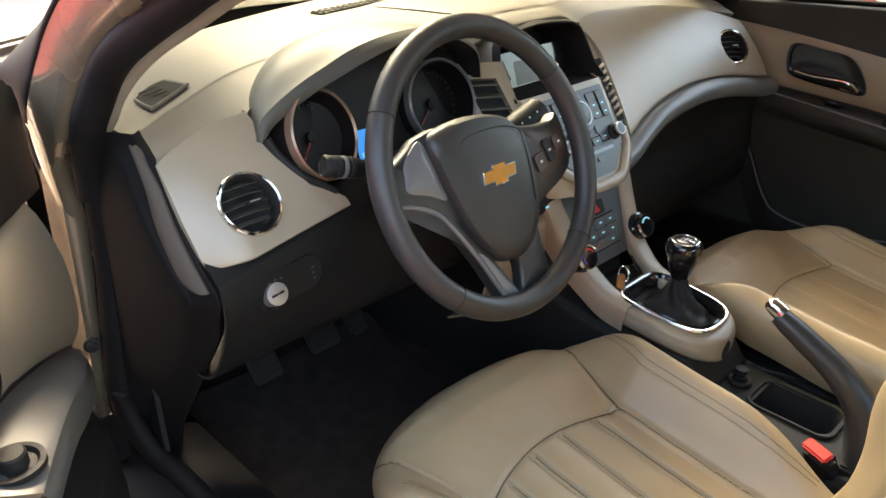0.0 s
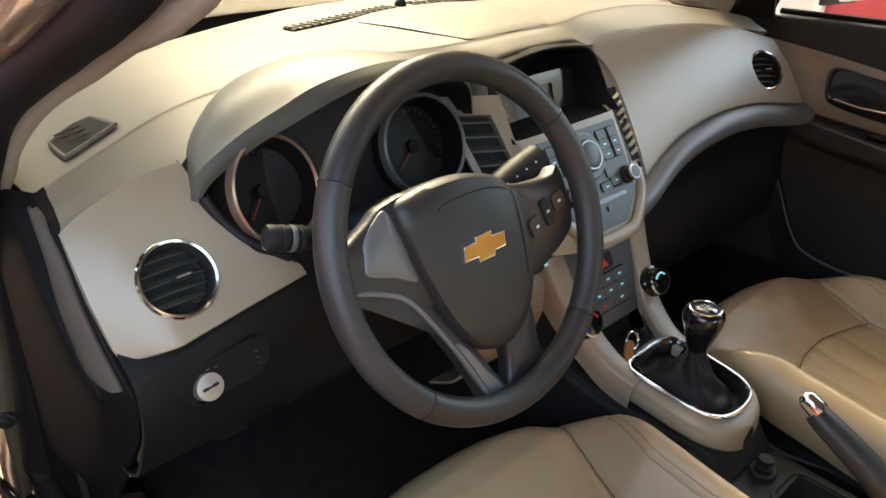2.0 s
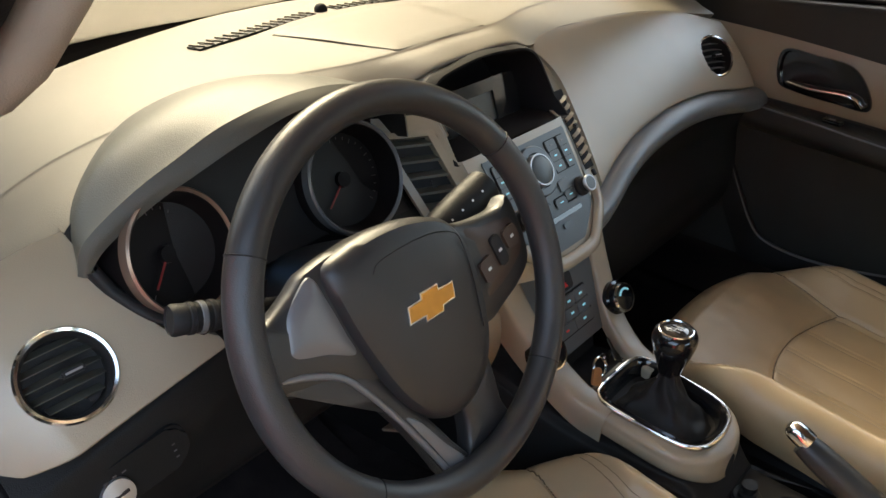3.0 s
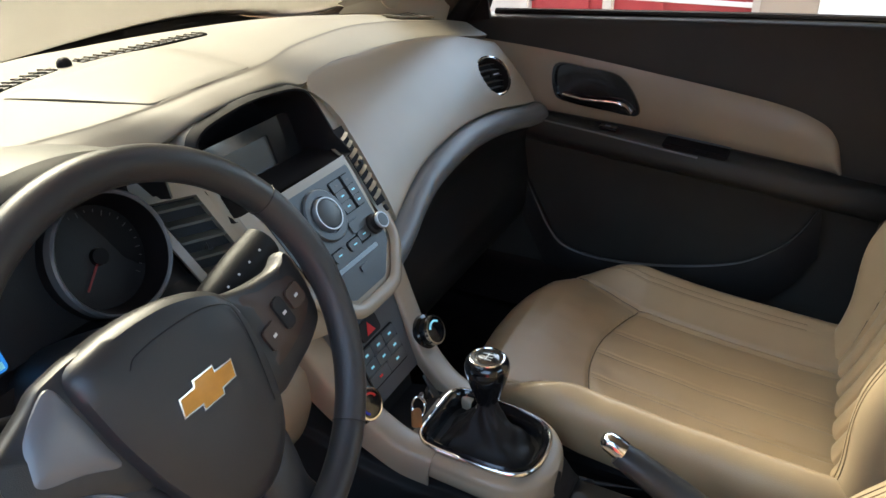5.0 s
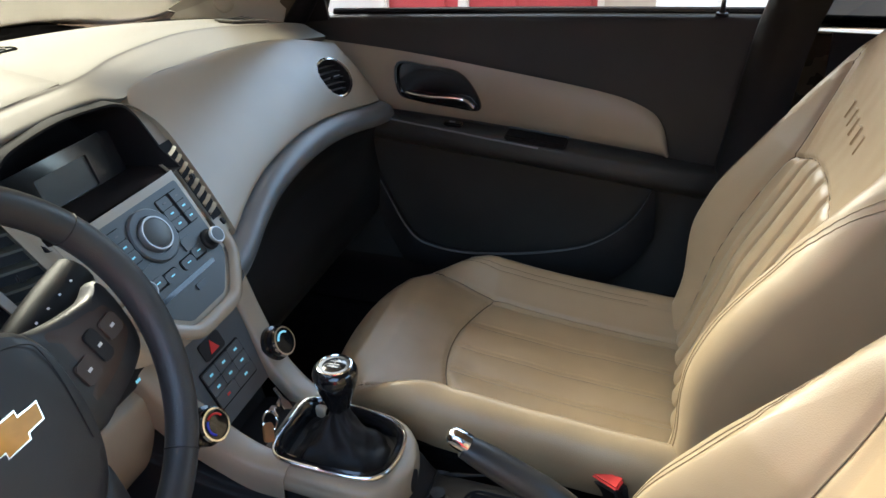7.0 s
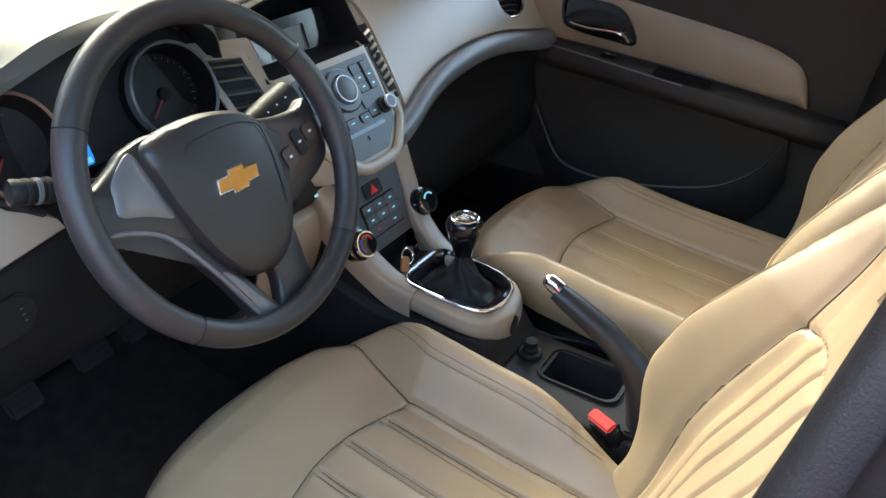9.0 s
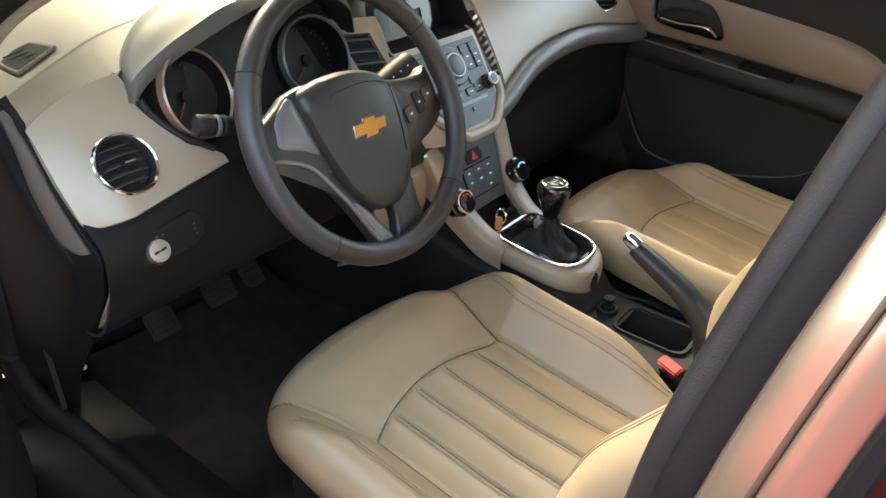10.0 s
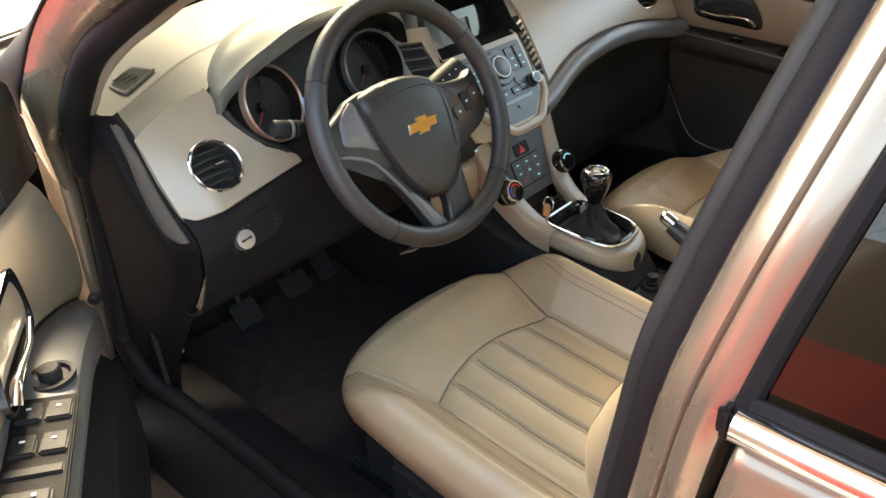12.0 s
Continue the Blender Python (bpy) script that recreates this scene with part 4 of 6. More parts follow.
def side_vent(s):
    """Tall slanted vent on the flank of the centre stack."""
    if s > 0:
        a0, a1, b0, b1 = Vector((0.122, 0.160, 0.813)), Vector((0.139, 0.240, 0.912)), Vector((0.145, 0.160, 0.813)), Vector((0.163, 0.240, 0.912))
    else:
        a0, a1, b0, b1 = Vector((-0.134, 0.156, 0.824)), Vector((-0.146, 0.232, 0.930)), Vector((-0.178, 0.180, 0.824)), Vector((-0.192, 0.262, 0.930))
    nrm = (b0 - a0).cross(a1 - a0) * (1 if s > 0 else -1)
    nrm = nrm.normalized()
    if nrm.y > 0:
        nrm = -nrm
    off = nrm * (0.010 if s > 0 else 0.004)
    def q(u, v, d=0.0):
        return (a0.lerp(b0, u)).lerp(a1.lerp(b1, u), v) + off + nrm * d
    if s > 0:
        # flat plate; its black stands in for the dark of a recessed slot
        v_ = part("side_vent", skin([[q(0, 0, -0.004), q(1, 0, -0.004)], [q(0, 1, -0.004), q(1, 1, -0.004)], [q(0, 1.0, -0.012), q(1, 1.0, -0.012)]]), M_RUBBER, dash, "narrow slanted air vent with pale fins")
        for k in range(8):
            v0 = 0.06 + k * 0.108
            rows = [[q(u, v0 + sh, -0.003), q(u, v0 + sh + 0.010, h), q(u, v0 + sh + 0.05, -0.003)] for u, sh, h in ((0.05, 0.0, 0.001), (0.5, 0.02, 0.003), (0.95, 0.055, 0.001))]
            part("vane", skin(rows, wrap=True, cap=True), M_BEIGE, v_)
        part("tab", box(0.010, 0.008, 0.006, frame_matrix(q(0.5, 0.52, 0.002), nrm), 0.002), M_DKGREY, v_)
        part("thumb_wheel", box(0.006, 0.010, 0.005, frame_matrix(q(0.5, -0.07, 0.0), nrm), 0.001), M_DKGREY, v_)
        return
    rim = [(0, 0), (1, 0), (1, 1), (0, 1)]
    rows = [[q(u + (0.5 - u) * k, v + (0.5 - v) * k2, d) for u, v in rim] for k, k2, d in ((-0.42, -0.14, -0.006), (-0.40, -0.13, 0.002), (0.0, 0.0, 0.004), (0.03, 0.01, -0.012))]
    v_ = part("side_vent", skin(rows, wrap=True), M_BEIGE, dash, "tall slanted air vent", sharp=30)
    part("vent_backing", skin([[q(0, 0, -0.010), q(1, 0, -0.010)], [q(0, 1, -0.010), q(1, 1, -0.010)]]), M_BLACK, v_)
    for k in range(6):
        v0 = (k + 0.45) / 6
        rows = []
        for u in (0.03, 0.97):
            rows.append([q(u, v0 - 0.012, 0.004), q(u, v0 + 0.012, 0.005), q(u, v0 + 0.075, -0.009), q(u, v0 + 0.05, -0.010)])
        # grey lighter than charcoal, to put the light on the slat edges into colour
        part("vane", skin(rows, wrap=True, cap=True), M_HOOD, v_)
    part("tab", box(0.010, 0.010, 0.008, frame_matrix(q(0.5, 0.5, 0.004), nrm), 0.002), M_DKGREY, v_)
side_vent(-1)
side_vent(1)

# display pod on top of the stack: squarish beige arch with a black lining
def pod_arch(dy, o):
    w = 0.126 + o
    half = [(w, 0.224, 0.918), (w - 0.003, 0.238, 0.945), (w - 0.010, 0.248, 0.968 + 0.6 * o), (w - 0.024, 0.253, 0.983 + 0.9 * o), (w - 0.055, 0.256, 0.991 + o)]
    pts = [(-x, y + dy, z) for x, y, z in half] + [(0, 0.258 + dy, 0.996 + o)] + [(x, y + dy, z) for x, y, z in half[::-1]]
    return [tuple(p) for p in curve(pts, 56)]
pod = part("display_pod", skin(loft([pod_arch(0.014, 0.0035), pod_arch(0.03, 0.0035), pod_arch(0.08, 0.001), pod_arch(0.15, -0.016)], 60, 30)), M_BEIGE_TOP, dash, "beige arched display hood")
rings = []
for dy, o in ((0.0145, 0.0038), (0.003, 0.0030), (-0.001, 0.0018), (-0.001, -0.001), (0.02, -0.008), (0.05, -0.012), (0.10, -0.016)):
    w = 0.126 + o
    rings.append([(-w, 0.196 + dy, 0.893)] + pod_arch(dy, o) + [(w, 0.196 + dy, 0.893), (w * 0.5, 0.192 + dy, 0.8925), (-w * 0.5, 0.192 + dy, 0.8925)])
part("pod_lining", skin(rings, wrap=True, cap=False), M_RUBBER, pod, "black lining", sharp=50)
part("pod_back", skin([rings[-1], [(x * 0.02, 0.34, 0.93) for x, y, z in rings[-1]]], wrap=True), M_RUBBER, pod)
m = frame_matrix((0.0, 0.271, 0.914), (0, -0.94, 0.30))
fr_o, fr_i = round_rect(0.200, 0.078, 0.012), round_rect(0.092, 0.042, 0.003)
bm = skin([[m @ Vector((x, y, z)) for x, y in o] for o, z in ((fr_o, -0.008), (fr_o, 0.0), (fr_i, 0.0), (fr_i, -0.006))], wrap=True)
part("screen_frame", bm, M_GLOSS, pod)
part("screen", prism(fr_i, 0.002, m @ pose(0, 0, -0.004)), M_SCREEN, pod, "unlit grey display screen")

# radio
RN = (0, -0.82, 0.57)
rm = frame_matrix((0, 0.1455, 0.832), RN)
out = [(-0.093, 0.072), (0.093, 0.072), (0.096, 0.066), (0.088, -0.042), (0.080, -0.052), (0.042, -0.088), (0.034, -0.091), (-0.034, -0.091), (-0.042, -0.088), (-0.080, -0.052), (-0.088, -0.042), (-0.096, 0.066)]
radio = part("radio", prism(out, 0.02, rm, 0.003), M_RADIO, dash, "blue-grey radio panel with round dial")
part("dial_base", lathe([(0.037, -0.002), (0.037, 0.003), (0.035, 0.005), (0.026, 0.0052), (0.0245, 0.002)], 48, rm @ pose(0, 0.026, 0)), M_RADIO_BTN, radio)
part("dial_ring", lathe([(0.0235, 0.002), (0.0235, 0.010), (0.0228, 0.0115), (0.0208, 0.0115), (0.020, 0.009)], 48, rm @ pose(0, 0.026, 0), cap=False), M_SILVER, radio, "silver dial ring")
part("dial_cap", lathe([(0.0205, 0.006), (0.020, 0.011), (0.015, 0.0125), (0.001, 0.013)], 40, rm @ pose(0, 0.026, 0)), M_RADIO, radio)
for s in (-1, 1):
    k = part("radio_knob", lathe([(0.0145, 0), (0.0145, 0.004), (0.0115, 0.006), (0.0112, 0.018), (0.001, 0.019)], 32, rm @ pose(s * 0.074, -0.022, 0)), M_BLACK, radio, "small round knob")
    part("knob_ring", lathe([(0.0112, 0.014), (0.0125, 0.017), (0.0115, 0.0195), (0.0095, 0.0195)], 32, rm @ pose(s * 0.074, -0.022, 0), cap=False), M_SILVER, k)
    part("knob_cap", lathe([(0.0098, 0.0188), (0.0095, 0.0200), (0.001, 0.0203)], 28, rm @ pose(s * 0.074, -0.022, 0)), M_RADIO, k)
    part("button_gap", prism(round_rect(0.048, 0.050, 0.004, 4, s * 0.0600, 0.0345), 0.002, rm @ pose(0, 0, 0.0008)), M_RUBBER, radio, "black gap round the buttons")
    part("button_gap", prism(round_rect(0.054, 0.0145, 0.005, 4, s * 0.031, -0.0265), 0.002, rm @ pose(0, 0, 0.0008)), M_RUBBER, radio, "black gap round the buttons")
    # button blocks beside the dial
    for a, w in ((0.0485, 0.023), (0.0745, 0.017)):
        for r in range(3):
            part("button", prism(round_rect(w - 0.0006, 0.0152, 0.002), 0.004, rm @ pose(s * a, 0.0505 - 0.0160 * r, 0.0025), 0.0006), M_RADIO, radio)
            part("button_mark", box(0.006, 0.0022, 0.0006, rm @ pose(s * a, 0.0505 - 0.0160 * r, 0.0028)), M_LIT if r else M_DIM, radio)
    part("button", prism(round_rect(0.025, 0.0165, 0.002), 0.004, rm @ pose(s * 0.040, -0.008, 0.0025), 0.0008), M_RADIO, radio)
    for a, b in ((0.018, -0.028), (0.044, -0.024)):
        part("button", prism(round_rect(0.0245, 0.0135, 0.003), 0.004, rm @ pose(s * a, b, 0.0025), 0.0008), M_RADIO, radio)
        part("button_mark", box(0.007, 0.0016, 0.0006, rm @ pose(s * a, b, 0.003)), M_LIT, radio)
part("dial_mark", box(0.002, 0.008, 0.0006, rm @ pose(-0.030, 0.014, 0.0045, 0, 0, 40)), M_LIT, radio)
part("disc_slot", prism(round_rect(0.115, 0.0065, 0.003), 0.003, rm @ pose(0, -0.046, 0.0012)), M_GLOSS, radio, "black disc slot")
part("disc_button", prism(round_rect(0.02, 0.008, 0.002), 0.003, rm @ pose(0.012, -0.060, 0.0025), 0.0006), M_RADIO_BTN, radio)
# beige chevron under the radio
bm = tube([rm @ Vector(p) for p in curve([(0.108, -0.02, -0.002), (0.098, -0.052, 0.0), (0.078, -0.074, 0.002), (0.050, -0.098, 0.003), (0.03, -0.1035, 0.003), (0, -0.104, 0.003), (-0.03, -0.1035, 0.003), (-0.050, -0.098, 0.003), (-0.078, -0.074, 0.002), (-0.098, -0.052, 0.0), (-0.108, -0.02, -0.002)], 60)], 0.0098, 12, flat=0.6, up=RN)
part("chevron_trim", bm, M_BEIGE, dash, "beige chevron trim under the radio")

# lower stack: switch panel, climate controls
LN = (0, -0.9, 0.44)
lm = frame_matrix((0, 0.1, 0.68), LN)
out = [(-0.105, 0.085), (0.105, 0.085), (0.10, 0.03), (0.078, -0.02), (0.064, -0.085), (-0.064, -0.085), (-0.078, -0.02), (-0.10, 0.03)]
lower = part("climate_panel", prism(out, 0.02, lm, 0.002), M_PANEL, dash, "dark climate control panel")
part("hazard_switch", prism(round_rect(0.046, 0.026, 0.004), 0.004, lm @ pose(0, 0.014, 0.0025), 0.0008), M_BLACK, lower, "hazard switch")
part("hazard_triangle", prism([(-0.010, -0.008), (0.010, -0.008), (0, 0.009)], 0.001, lm @ pose(0, 0.014, 0.0034)), M_RED, lower, "red triangle")
part("button_gap", prism(round_rect(0.094, 0.060, 0.004, 4, 0.0, -0.0325), 0.002, lm @ pose(0, 0, 0.0010)), M_RUBBER, lower, "black gap round the buttons")
for r in range(3):
    for c in range(3 if r < 2 else 2):
        w = 0.0292 if r < 2 else 0.0443
        x = (c - 1) * 0.030 if r < 2 else (c - 0.5) * 0.045
        part("button", prism(round_rect(w, 0.0175, 0.0015), 0.004, lm @ pose(x, -0.014 - 0.0185 * r, 0.003), 0.0008), M_PANEL, lower)
        part("button_mark", box(0.007, 0.0030, 0.0006, lm @ pose(x, -0.014 - 0.0185 * r, 0.0036)), M_RED if (r, c) == (2, 0) else M_LIT, lower)
for s in (-1, 1):
    km = frame_matrix((s * 0.092, 0.066, 0.640), (s * 0.02 - 0.06, -0.88, 0.46)) @ Matrix.Scale(1.08, 4)
    k = part("climate_knob", lathe([(0.024, -0.012), (0.024, 0.004), (0.0205, 0.006), (0.0195, 0.018), (0.001, 0.019)], 40, km), M_GLOSS, dash, "round climate knob with chrome ring")
    part("knob_ring", lathe([(0.0195, 0.012), (0.0215, 0.016), (0.020, 0.0195), (0.0175, 0.0195)], 40, km, cap=False), M_CHROME, k)
    for a0, a1, mat in (((20, 120, M_RED), (130, 230, M_BLUE)) if s < 0 else ((40, 150, M_LIT),)):
        arc = [km @ Vector((0.0125 * math.cos(radians(a)), 0.0125 * math.sin(radians(a)), 0.0195)) for a in range(a0, a1 + 1, 10)]
        part("knob_mark", tube(arc, 0.0016, 6), mat, k)

# light switch
sm = frame_matrix((-0.643, 0.168, 0.752), (0, -0.93, 0.37))
pm = frame_matrix((-0.618, 0.158, 0.762), (0, -1, 0.03), roll=6)
part("switch_plate", prism(round_rect(0.105, 0.050, 0.018), 0.008, pm, 0.003), M_STALK, dash, "black switch plate")
ls = part("light_switch", lathe([(0.0175, -0.004), (0.017, 0.006), (0.0155, 0.016), (0.015, 0.022), (0.001, 0.0236)], 40, sm), M_SILVER, dash, "round silver light switch")
part("switch_bezel", lathe([(0.0215, -0.005), (0.0212, 0.004), (0.0185, 0.006), (0.0172, 0.003)], 36, sm, cap=False), M_GLOSS, ls)
part("switch_slot", box(0.019, 0.0035, 0.002, sm @ pose(0, 0, 0.023, 0, 0, 6), 0.0006), M_BLACK, ls)
for k in range(3):
    part("switch_mark", box(0.004, 0.0015, 0.0006, pm @ pose(-0.030 + 0.009 * k, 0.016 + (0.0015 if k == 1 else 0), 0.0041)), M_DIM, dash)
    part("dimmer_mark", box(0.003, 0.0015, 0.0006, pm @ pose(0.036, -0.008 + 0.008 * k, 0.0041)), M_DIM, dash)

# ---- steering wheel ----
WC, WR = Vector((-0.3755, 0.0245, 0.8957)), 0.1852
wm = frame_matrix(WC, (0, -math.cos(radians(24.5)), math.sin(radians(24.5))))
wheel = thing("steering_wheel", "charcoal steering wheel with gold badge on the hub", "steering wheel", at=WC)
nrm = wm.to_3x3() @ Vector((0, 0, 1))
for a0, a1, mat, lb in ((33, 147, M_WHEEL, "smooth upper rim"), (147, 227, M_GRIP, "perforated side of the rim"), (227, 313, M_WHEEL, "smooth lower rim"), (313, 393, M_GRIP, "perforated side of the rim")):
    arc = [wm @ Vector((WR * math.cos(radians(a)), WR * math.sin(radians(a)), 0)) for a in np.linspace(a0, a1, 40)]
    part("rim", tube(arc, 0.0162, 20, up=nrm, cap=False), mat, wheel, lb)
for a in (33, 147, 227, 313):
    c, sn = math.cos(radians(a)), math.sin(radians(a))
    ringlet = [wm @ Vector(((WR + 0.0164 * math.cos(t)) * c, (WR + 0.0164 * math.cos(t)) * sn, 0.0164 * math.sin(t))) for t in (2 * math.pi * k / 24 for k in range(24))]
    part("rim_seam", tube(ringlet, 0.0007, 6, closed=True, up=(c, 0.3, sn)), M_BLACK, wheel)
# hub cover
out = smooth_outline([(-0.090, 0.060), (-0.060, 0.071), (-0.020, 0.074), (0.020, 0.070), (0.060, 0.055), (0.080, 0.024), (0.082, -0.030), (0.073, -0.075), (0.054, -0.107), (0.025, -0.126), (-0.010, -0.127), (-0.036, -0.111), (-0.058, -0.081), (-0.077, -0.028), (-0.088, 0.020)], 72)
rows = [[wm @ Vector((x * f, -0.015 + (y + 0.015) * f, z)) for x, y in out] for f, z in ((0.97, -0.045), (1.0, -0.022), (0.985, -0.010), (0.93, -0.0035), (0.8, -0.0005), (0.4, 0.002), (0.02, 0.0025))]
hub = part("hub_cover", skin(rows, wrap=True, cap=True), M_WHEEL, wheel, "charcoal airbag cover")
path = [wm @ Vector((x, y, 0.0)) for x, y in curve([(0.060, -0.062), (0.067, -0.010), (0.067, 0.026), (0.060, 0.039), (0.035, 0.048), (-0.005, 0.050), (-0.037, 0.047), (-0.047, 0.040)], 50)]
part("hub_seam", tube(path, 0.0007, 6), M_BLACK, hub)
# badge as a plain cross bar
def bar_cross(d):
    return [(-0.0325 - d, -0.0078 - d), (-0.0115 - d, -0.0078 - d), (-0.0130 - d, -0.0135 - d), (0.0105 + d, -0.0135 - d), (0.0115 + d, -0.0078 - d), (0.0290 + d, -0.0078 - d), (0.0325 + d, 0.0078 + d), (0.0115 + d, 0.0078 + d), (0.0130 + d, 0.0135 + d), (-0.0105 - d, 0.0135 + d), (-0.0115 - d, 0.0078 + d), (-0.0290 - d, 0.0078 + d)]
bmx = wm @ pose(0.003, -0.010, 0.0045)
bd = part("badge", prism(bar_cross(0.0006), 0.006, bmx, 0.0005), M_CHROME, wheel, "plain gold badge with chrome edge", smooth=False)
part("badge_face", prism(bar_cross(-0.0010), 0.002, bmx @ pose(0, 0, 0.0008), 0.0004), M_GOLD, bd, smooth=False)


def wheel_plate(name, pts, z0, z1, mat, label="", bulge=0.004, parent=None):
    """A spoke plate: outline in the wheel's plane, front at z1 and back at z0, softly edged."""
    c = np.mean(np.array(pts), axis=0)
    out = smooth_outline(pts, 48)
    rows = [[wm @ Vector((c[0] + (x - c[0]) * f, c[1] + (y - c[1]) * f, z)) for x, y in out] for f, z in ((0.97, z0), (1, z0 + 0.004), (1, z1 - 0.006), (0.96, z1 - 0.001), (0.85, z1 + bulge * 0.5), (0.4, z1 + bulge), (0.03, z1 + bulge))]
    return part(name, skin(rows, wrap=True, cap=True), mat, parent or wheel, label)

wheel_plate("spoke", [(-0.050, 0.066), (-0.098, 0.067), (-0.120, 0.056), (-0.150, 0.043), (-0.170, 0.044), (-0.174, 0.015), (-0.172, -0.016), (-0.152, -0.026), (-0.110, -0.042), (-0.065, -0.060), (-0.045, 0.0)], -0.036, -0.016, M_WHEEL, "charcoal side spoke")
wheel_plate("spoke", [(0.050, 0.052), (0.080, 0.042), (0.112, 0.036), (0.148, 0.035), (0.168, 0.043), (0.176, 0.015), (0.174, -0.030), (0.150, -0.050), (0.118, -0.062), (0.080, -0.072), (0.050, -0.050), (0.045, 0.0)], -0.036, -0.016, M_WHEEL, "charcoal side spoke")
wheel_plate("lower_arm", [(-0.168, 0.010), (-0.130, 0.004), (-0.095, -0.012), (-0.070, -0.048), (-0.044, -0.092), (-0.024, -0.128), (-0.010, -0.156), (0.004, -0.182), (-0.010, -0.190), (-0.030, -0.187), (-0.044, -0.150), (-0.062, -0.106), (-0.086, -0.062), (-0.106, -0.038), (-0.130, -0.022), (-0.168, -0.012)], -0.034, -0.016, M_WHEEL, "charcoal lower spoke arm", 0.003)
wheel_plate("lower_arm", [(0.010, -0.110), (0.040, -0.104), (0.066, -0.092), (0.068, -0.120), (0.066, -0.150), (0.072, -0.176), (0.045, -0.186), (0.010, -0.190), (-0.008, -0.184), (0.004, -0.168), (0.012, -0.140)], -0.034, -0.016, M_WHEEL, "charcoal lower spoke arm", 0.003)
wheel_plate("spoke_insert", [(-0.099, 0.062), (-0.119, 0.053), (-0.136, 0.038), (-0.144, 0.018), (-0.143, 0.003), (-0.112, -0.009), (-0.082, -0.023), (-0.084, 0.0), (-0.090, 0.034)], -0.024, -0.0125, M_SATIN, "satin grey spoke insert", 0.003)
wheel_plate("switch_pod", [(0.082, 0.034), (0.112, 0.029), (0.142, 0.027), (0.160, 0.022), (0.167, -0.002), (0.164, -0.018), (0.138, -0.036), (0.095, -0.050), (0.086, -0.044), (0.083, 0.0)], -0.024, -0.0135, M_AMBERBTN, "dark brown switch pod", 0.002)
part("spoke_ledge", tube([wm @ Vector(p) for p in curve([(-0.166, -0.006, -0.018), (-0.140, -0.013, -0.0135), (-0.108, -0.030, -0.013), (-0.088, -0.056, -0.013), (-0.064, -0.100, -0.013), (-0.046, -0.140, -0.013), (-0.030, -0.180, -0.012)], 30)], 0.0032, 10), M_SATIN, wheel, "satin grey spoke ledge")
wheel_plate("spoke_blade", [(-0.060, -0.098), (-0.046, -0.108), (-0.026, -0.144), (-0.010, -0.168), (-0.004, -0.184), (-0.024, -0.184), (-0.042, -0.142)], -0.02, -0.0125, M_SATIN, "satin grey blade", 0.002)
for x, y, w, h, mat in ((0.101, -0.017, 0.022, 0.024, M_AMBERBTN), (0.124, -0.005, 0.015, 0.034, M_BLACK), (0.147, 0.002, 0.022, 0.022, M_AMBERBTN)):
    b = part("wheel_button", prism(round_rect(w, h, 0.004), 0.005, wm @ pose(x, y, -0.0085, 0, 0, 12), 0.001), mat, wheel, "steering wheel button")
    part("button_mark", box(0.005, 0.003, 0.0006, wm @ pose(x, y, -0.008, 0, 0, 12)), M_PRINT, b)

# ---- steering column with its stalks ----
column = thing("steering_column", "charcoal column shroud with two control stalks", "steering column", at=(-0.376, 0.15, 0.82))
secs = []
for t, r, rz in ((0.02, 0.055, 0.050), (0.05, 0.062, 0.056), (0.10, 0.066, 0.06), (0.16, 0.062, 0.058), (0.24, 0.055, 0.05)):
    c = WC - nrm * (t + 0.012)
    secs.append([c + Vector((r * math.cos(a), 0, 0)) + (wm.to_3x3() @ Vector((0, 1, 0))) * (rz * math.sin(a)) for a in (2 * math.pi * k / 12 for k in range(12))])
part("shroud", skin(loft(secs, 36, 14, wrap=True), wrap=True, cap=True), M_BLACK, column, "charcoal shroud")


def stalk(path, radii, name, label):
    st = part(name, tube(curve(path, 24), list(np.interp(np.linspace(0, 1, 24), np.linspace(0, 1, len(radii)), radii)), 16), M_STALK, column, label)
    return st
st = stalk([(-0.43, 0.105, 0.885), (-0.50, 0.118, 0.90), (-0.563, 0.130, 0.917)], [0.0075, 0.008, 0.0095, 0.0135, 0.0135], "indicator_stalk", "black indicator stalk")
d = (Vector((-0.563, 0.130, 0.917)) - Vector((-0.50, 0.118, 0.90))).normalized()
for k in (0.000, 0.010, 0.020):
    part("stalk_ring", lathe([(0.0132, -0.003), (0.0144, -0.002), (0.0144, 0.002), (0.0132, 0.003)], 24, frame_matrix(Vector((-0.555, 0.1285, 0.9147)) - d * k, d), cap=False), M_SATIN if k == 0.010 else M_DKGREY, st)
part("stalk_end", lathe([(0.0135, -0.004), (0.0142, 0.006), (0.0125, 0.009), (0.0115, 0.0075), (0.001, 0.008)], 24, frame_matrix((-0.563, 0.130, 0.917), d)), M_DKGREY, st)
part("stalk_mark", box(0.004, 0.006, 0.0006, frame_matrix((-0.522, 0.106, 0.918), (0, -0.75, 0.65))), M_PRINT, st)
st = stalk([(-0.345, 0.100, 0.868), (-0.260, 0.106, 0.888), (-0.180, 0.112, 0.909)], [0.013, 0.017, 0.022, 0.0230, 0.0220], "wiper_stalk", "black wiper stalk with white symbols")
for k in range(4):
    part("stalk_mark", box(0.0032, 0.0024, 0.0006, frame_matrix(Vector((-0.258 + 0.018 * k, 0.0905 + 0.0009 * k, 0.9045 + 0.0047 * k)), (0.1, -0.72, 0.68)), 0.0002), M_PRINT, st)

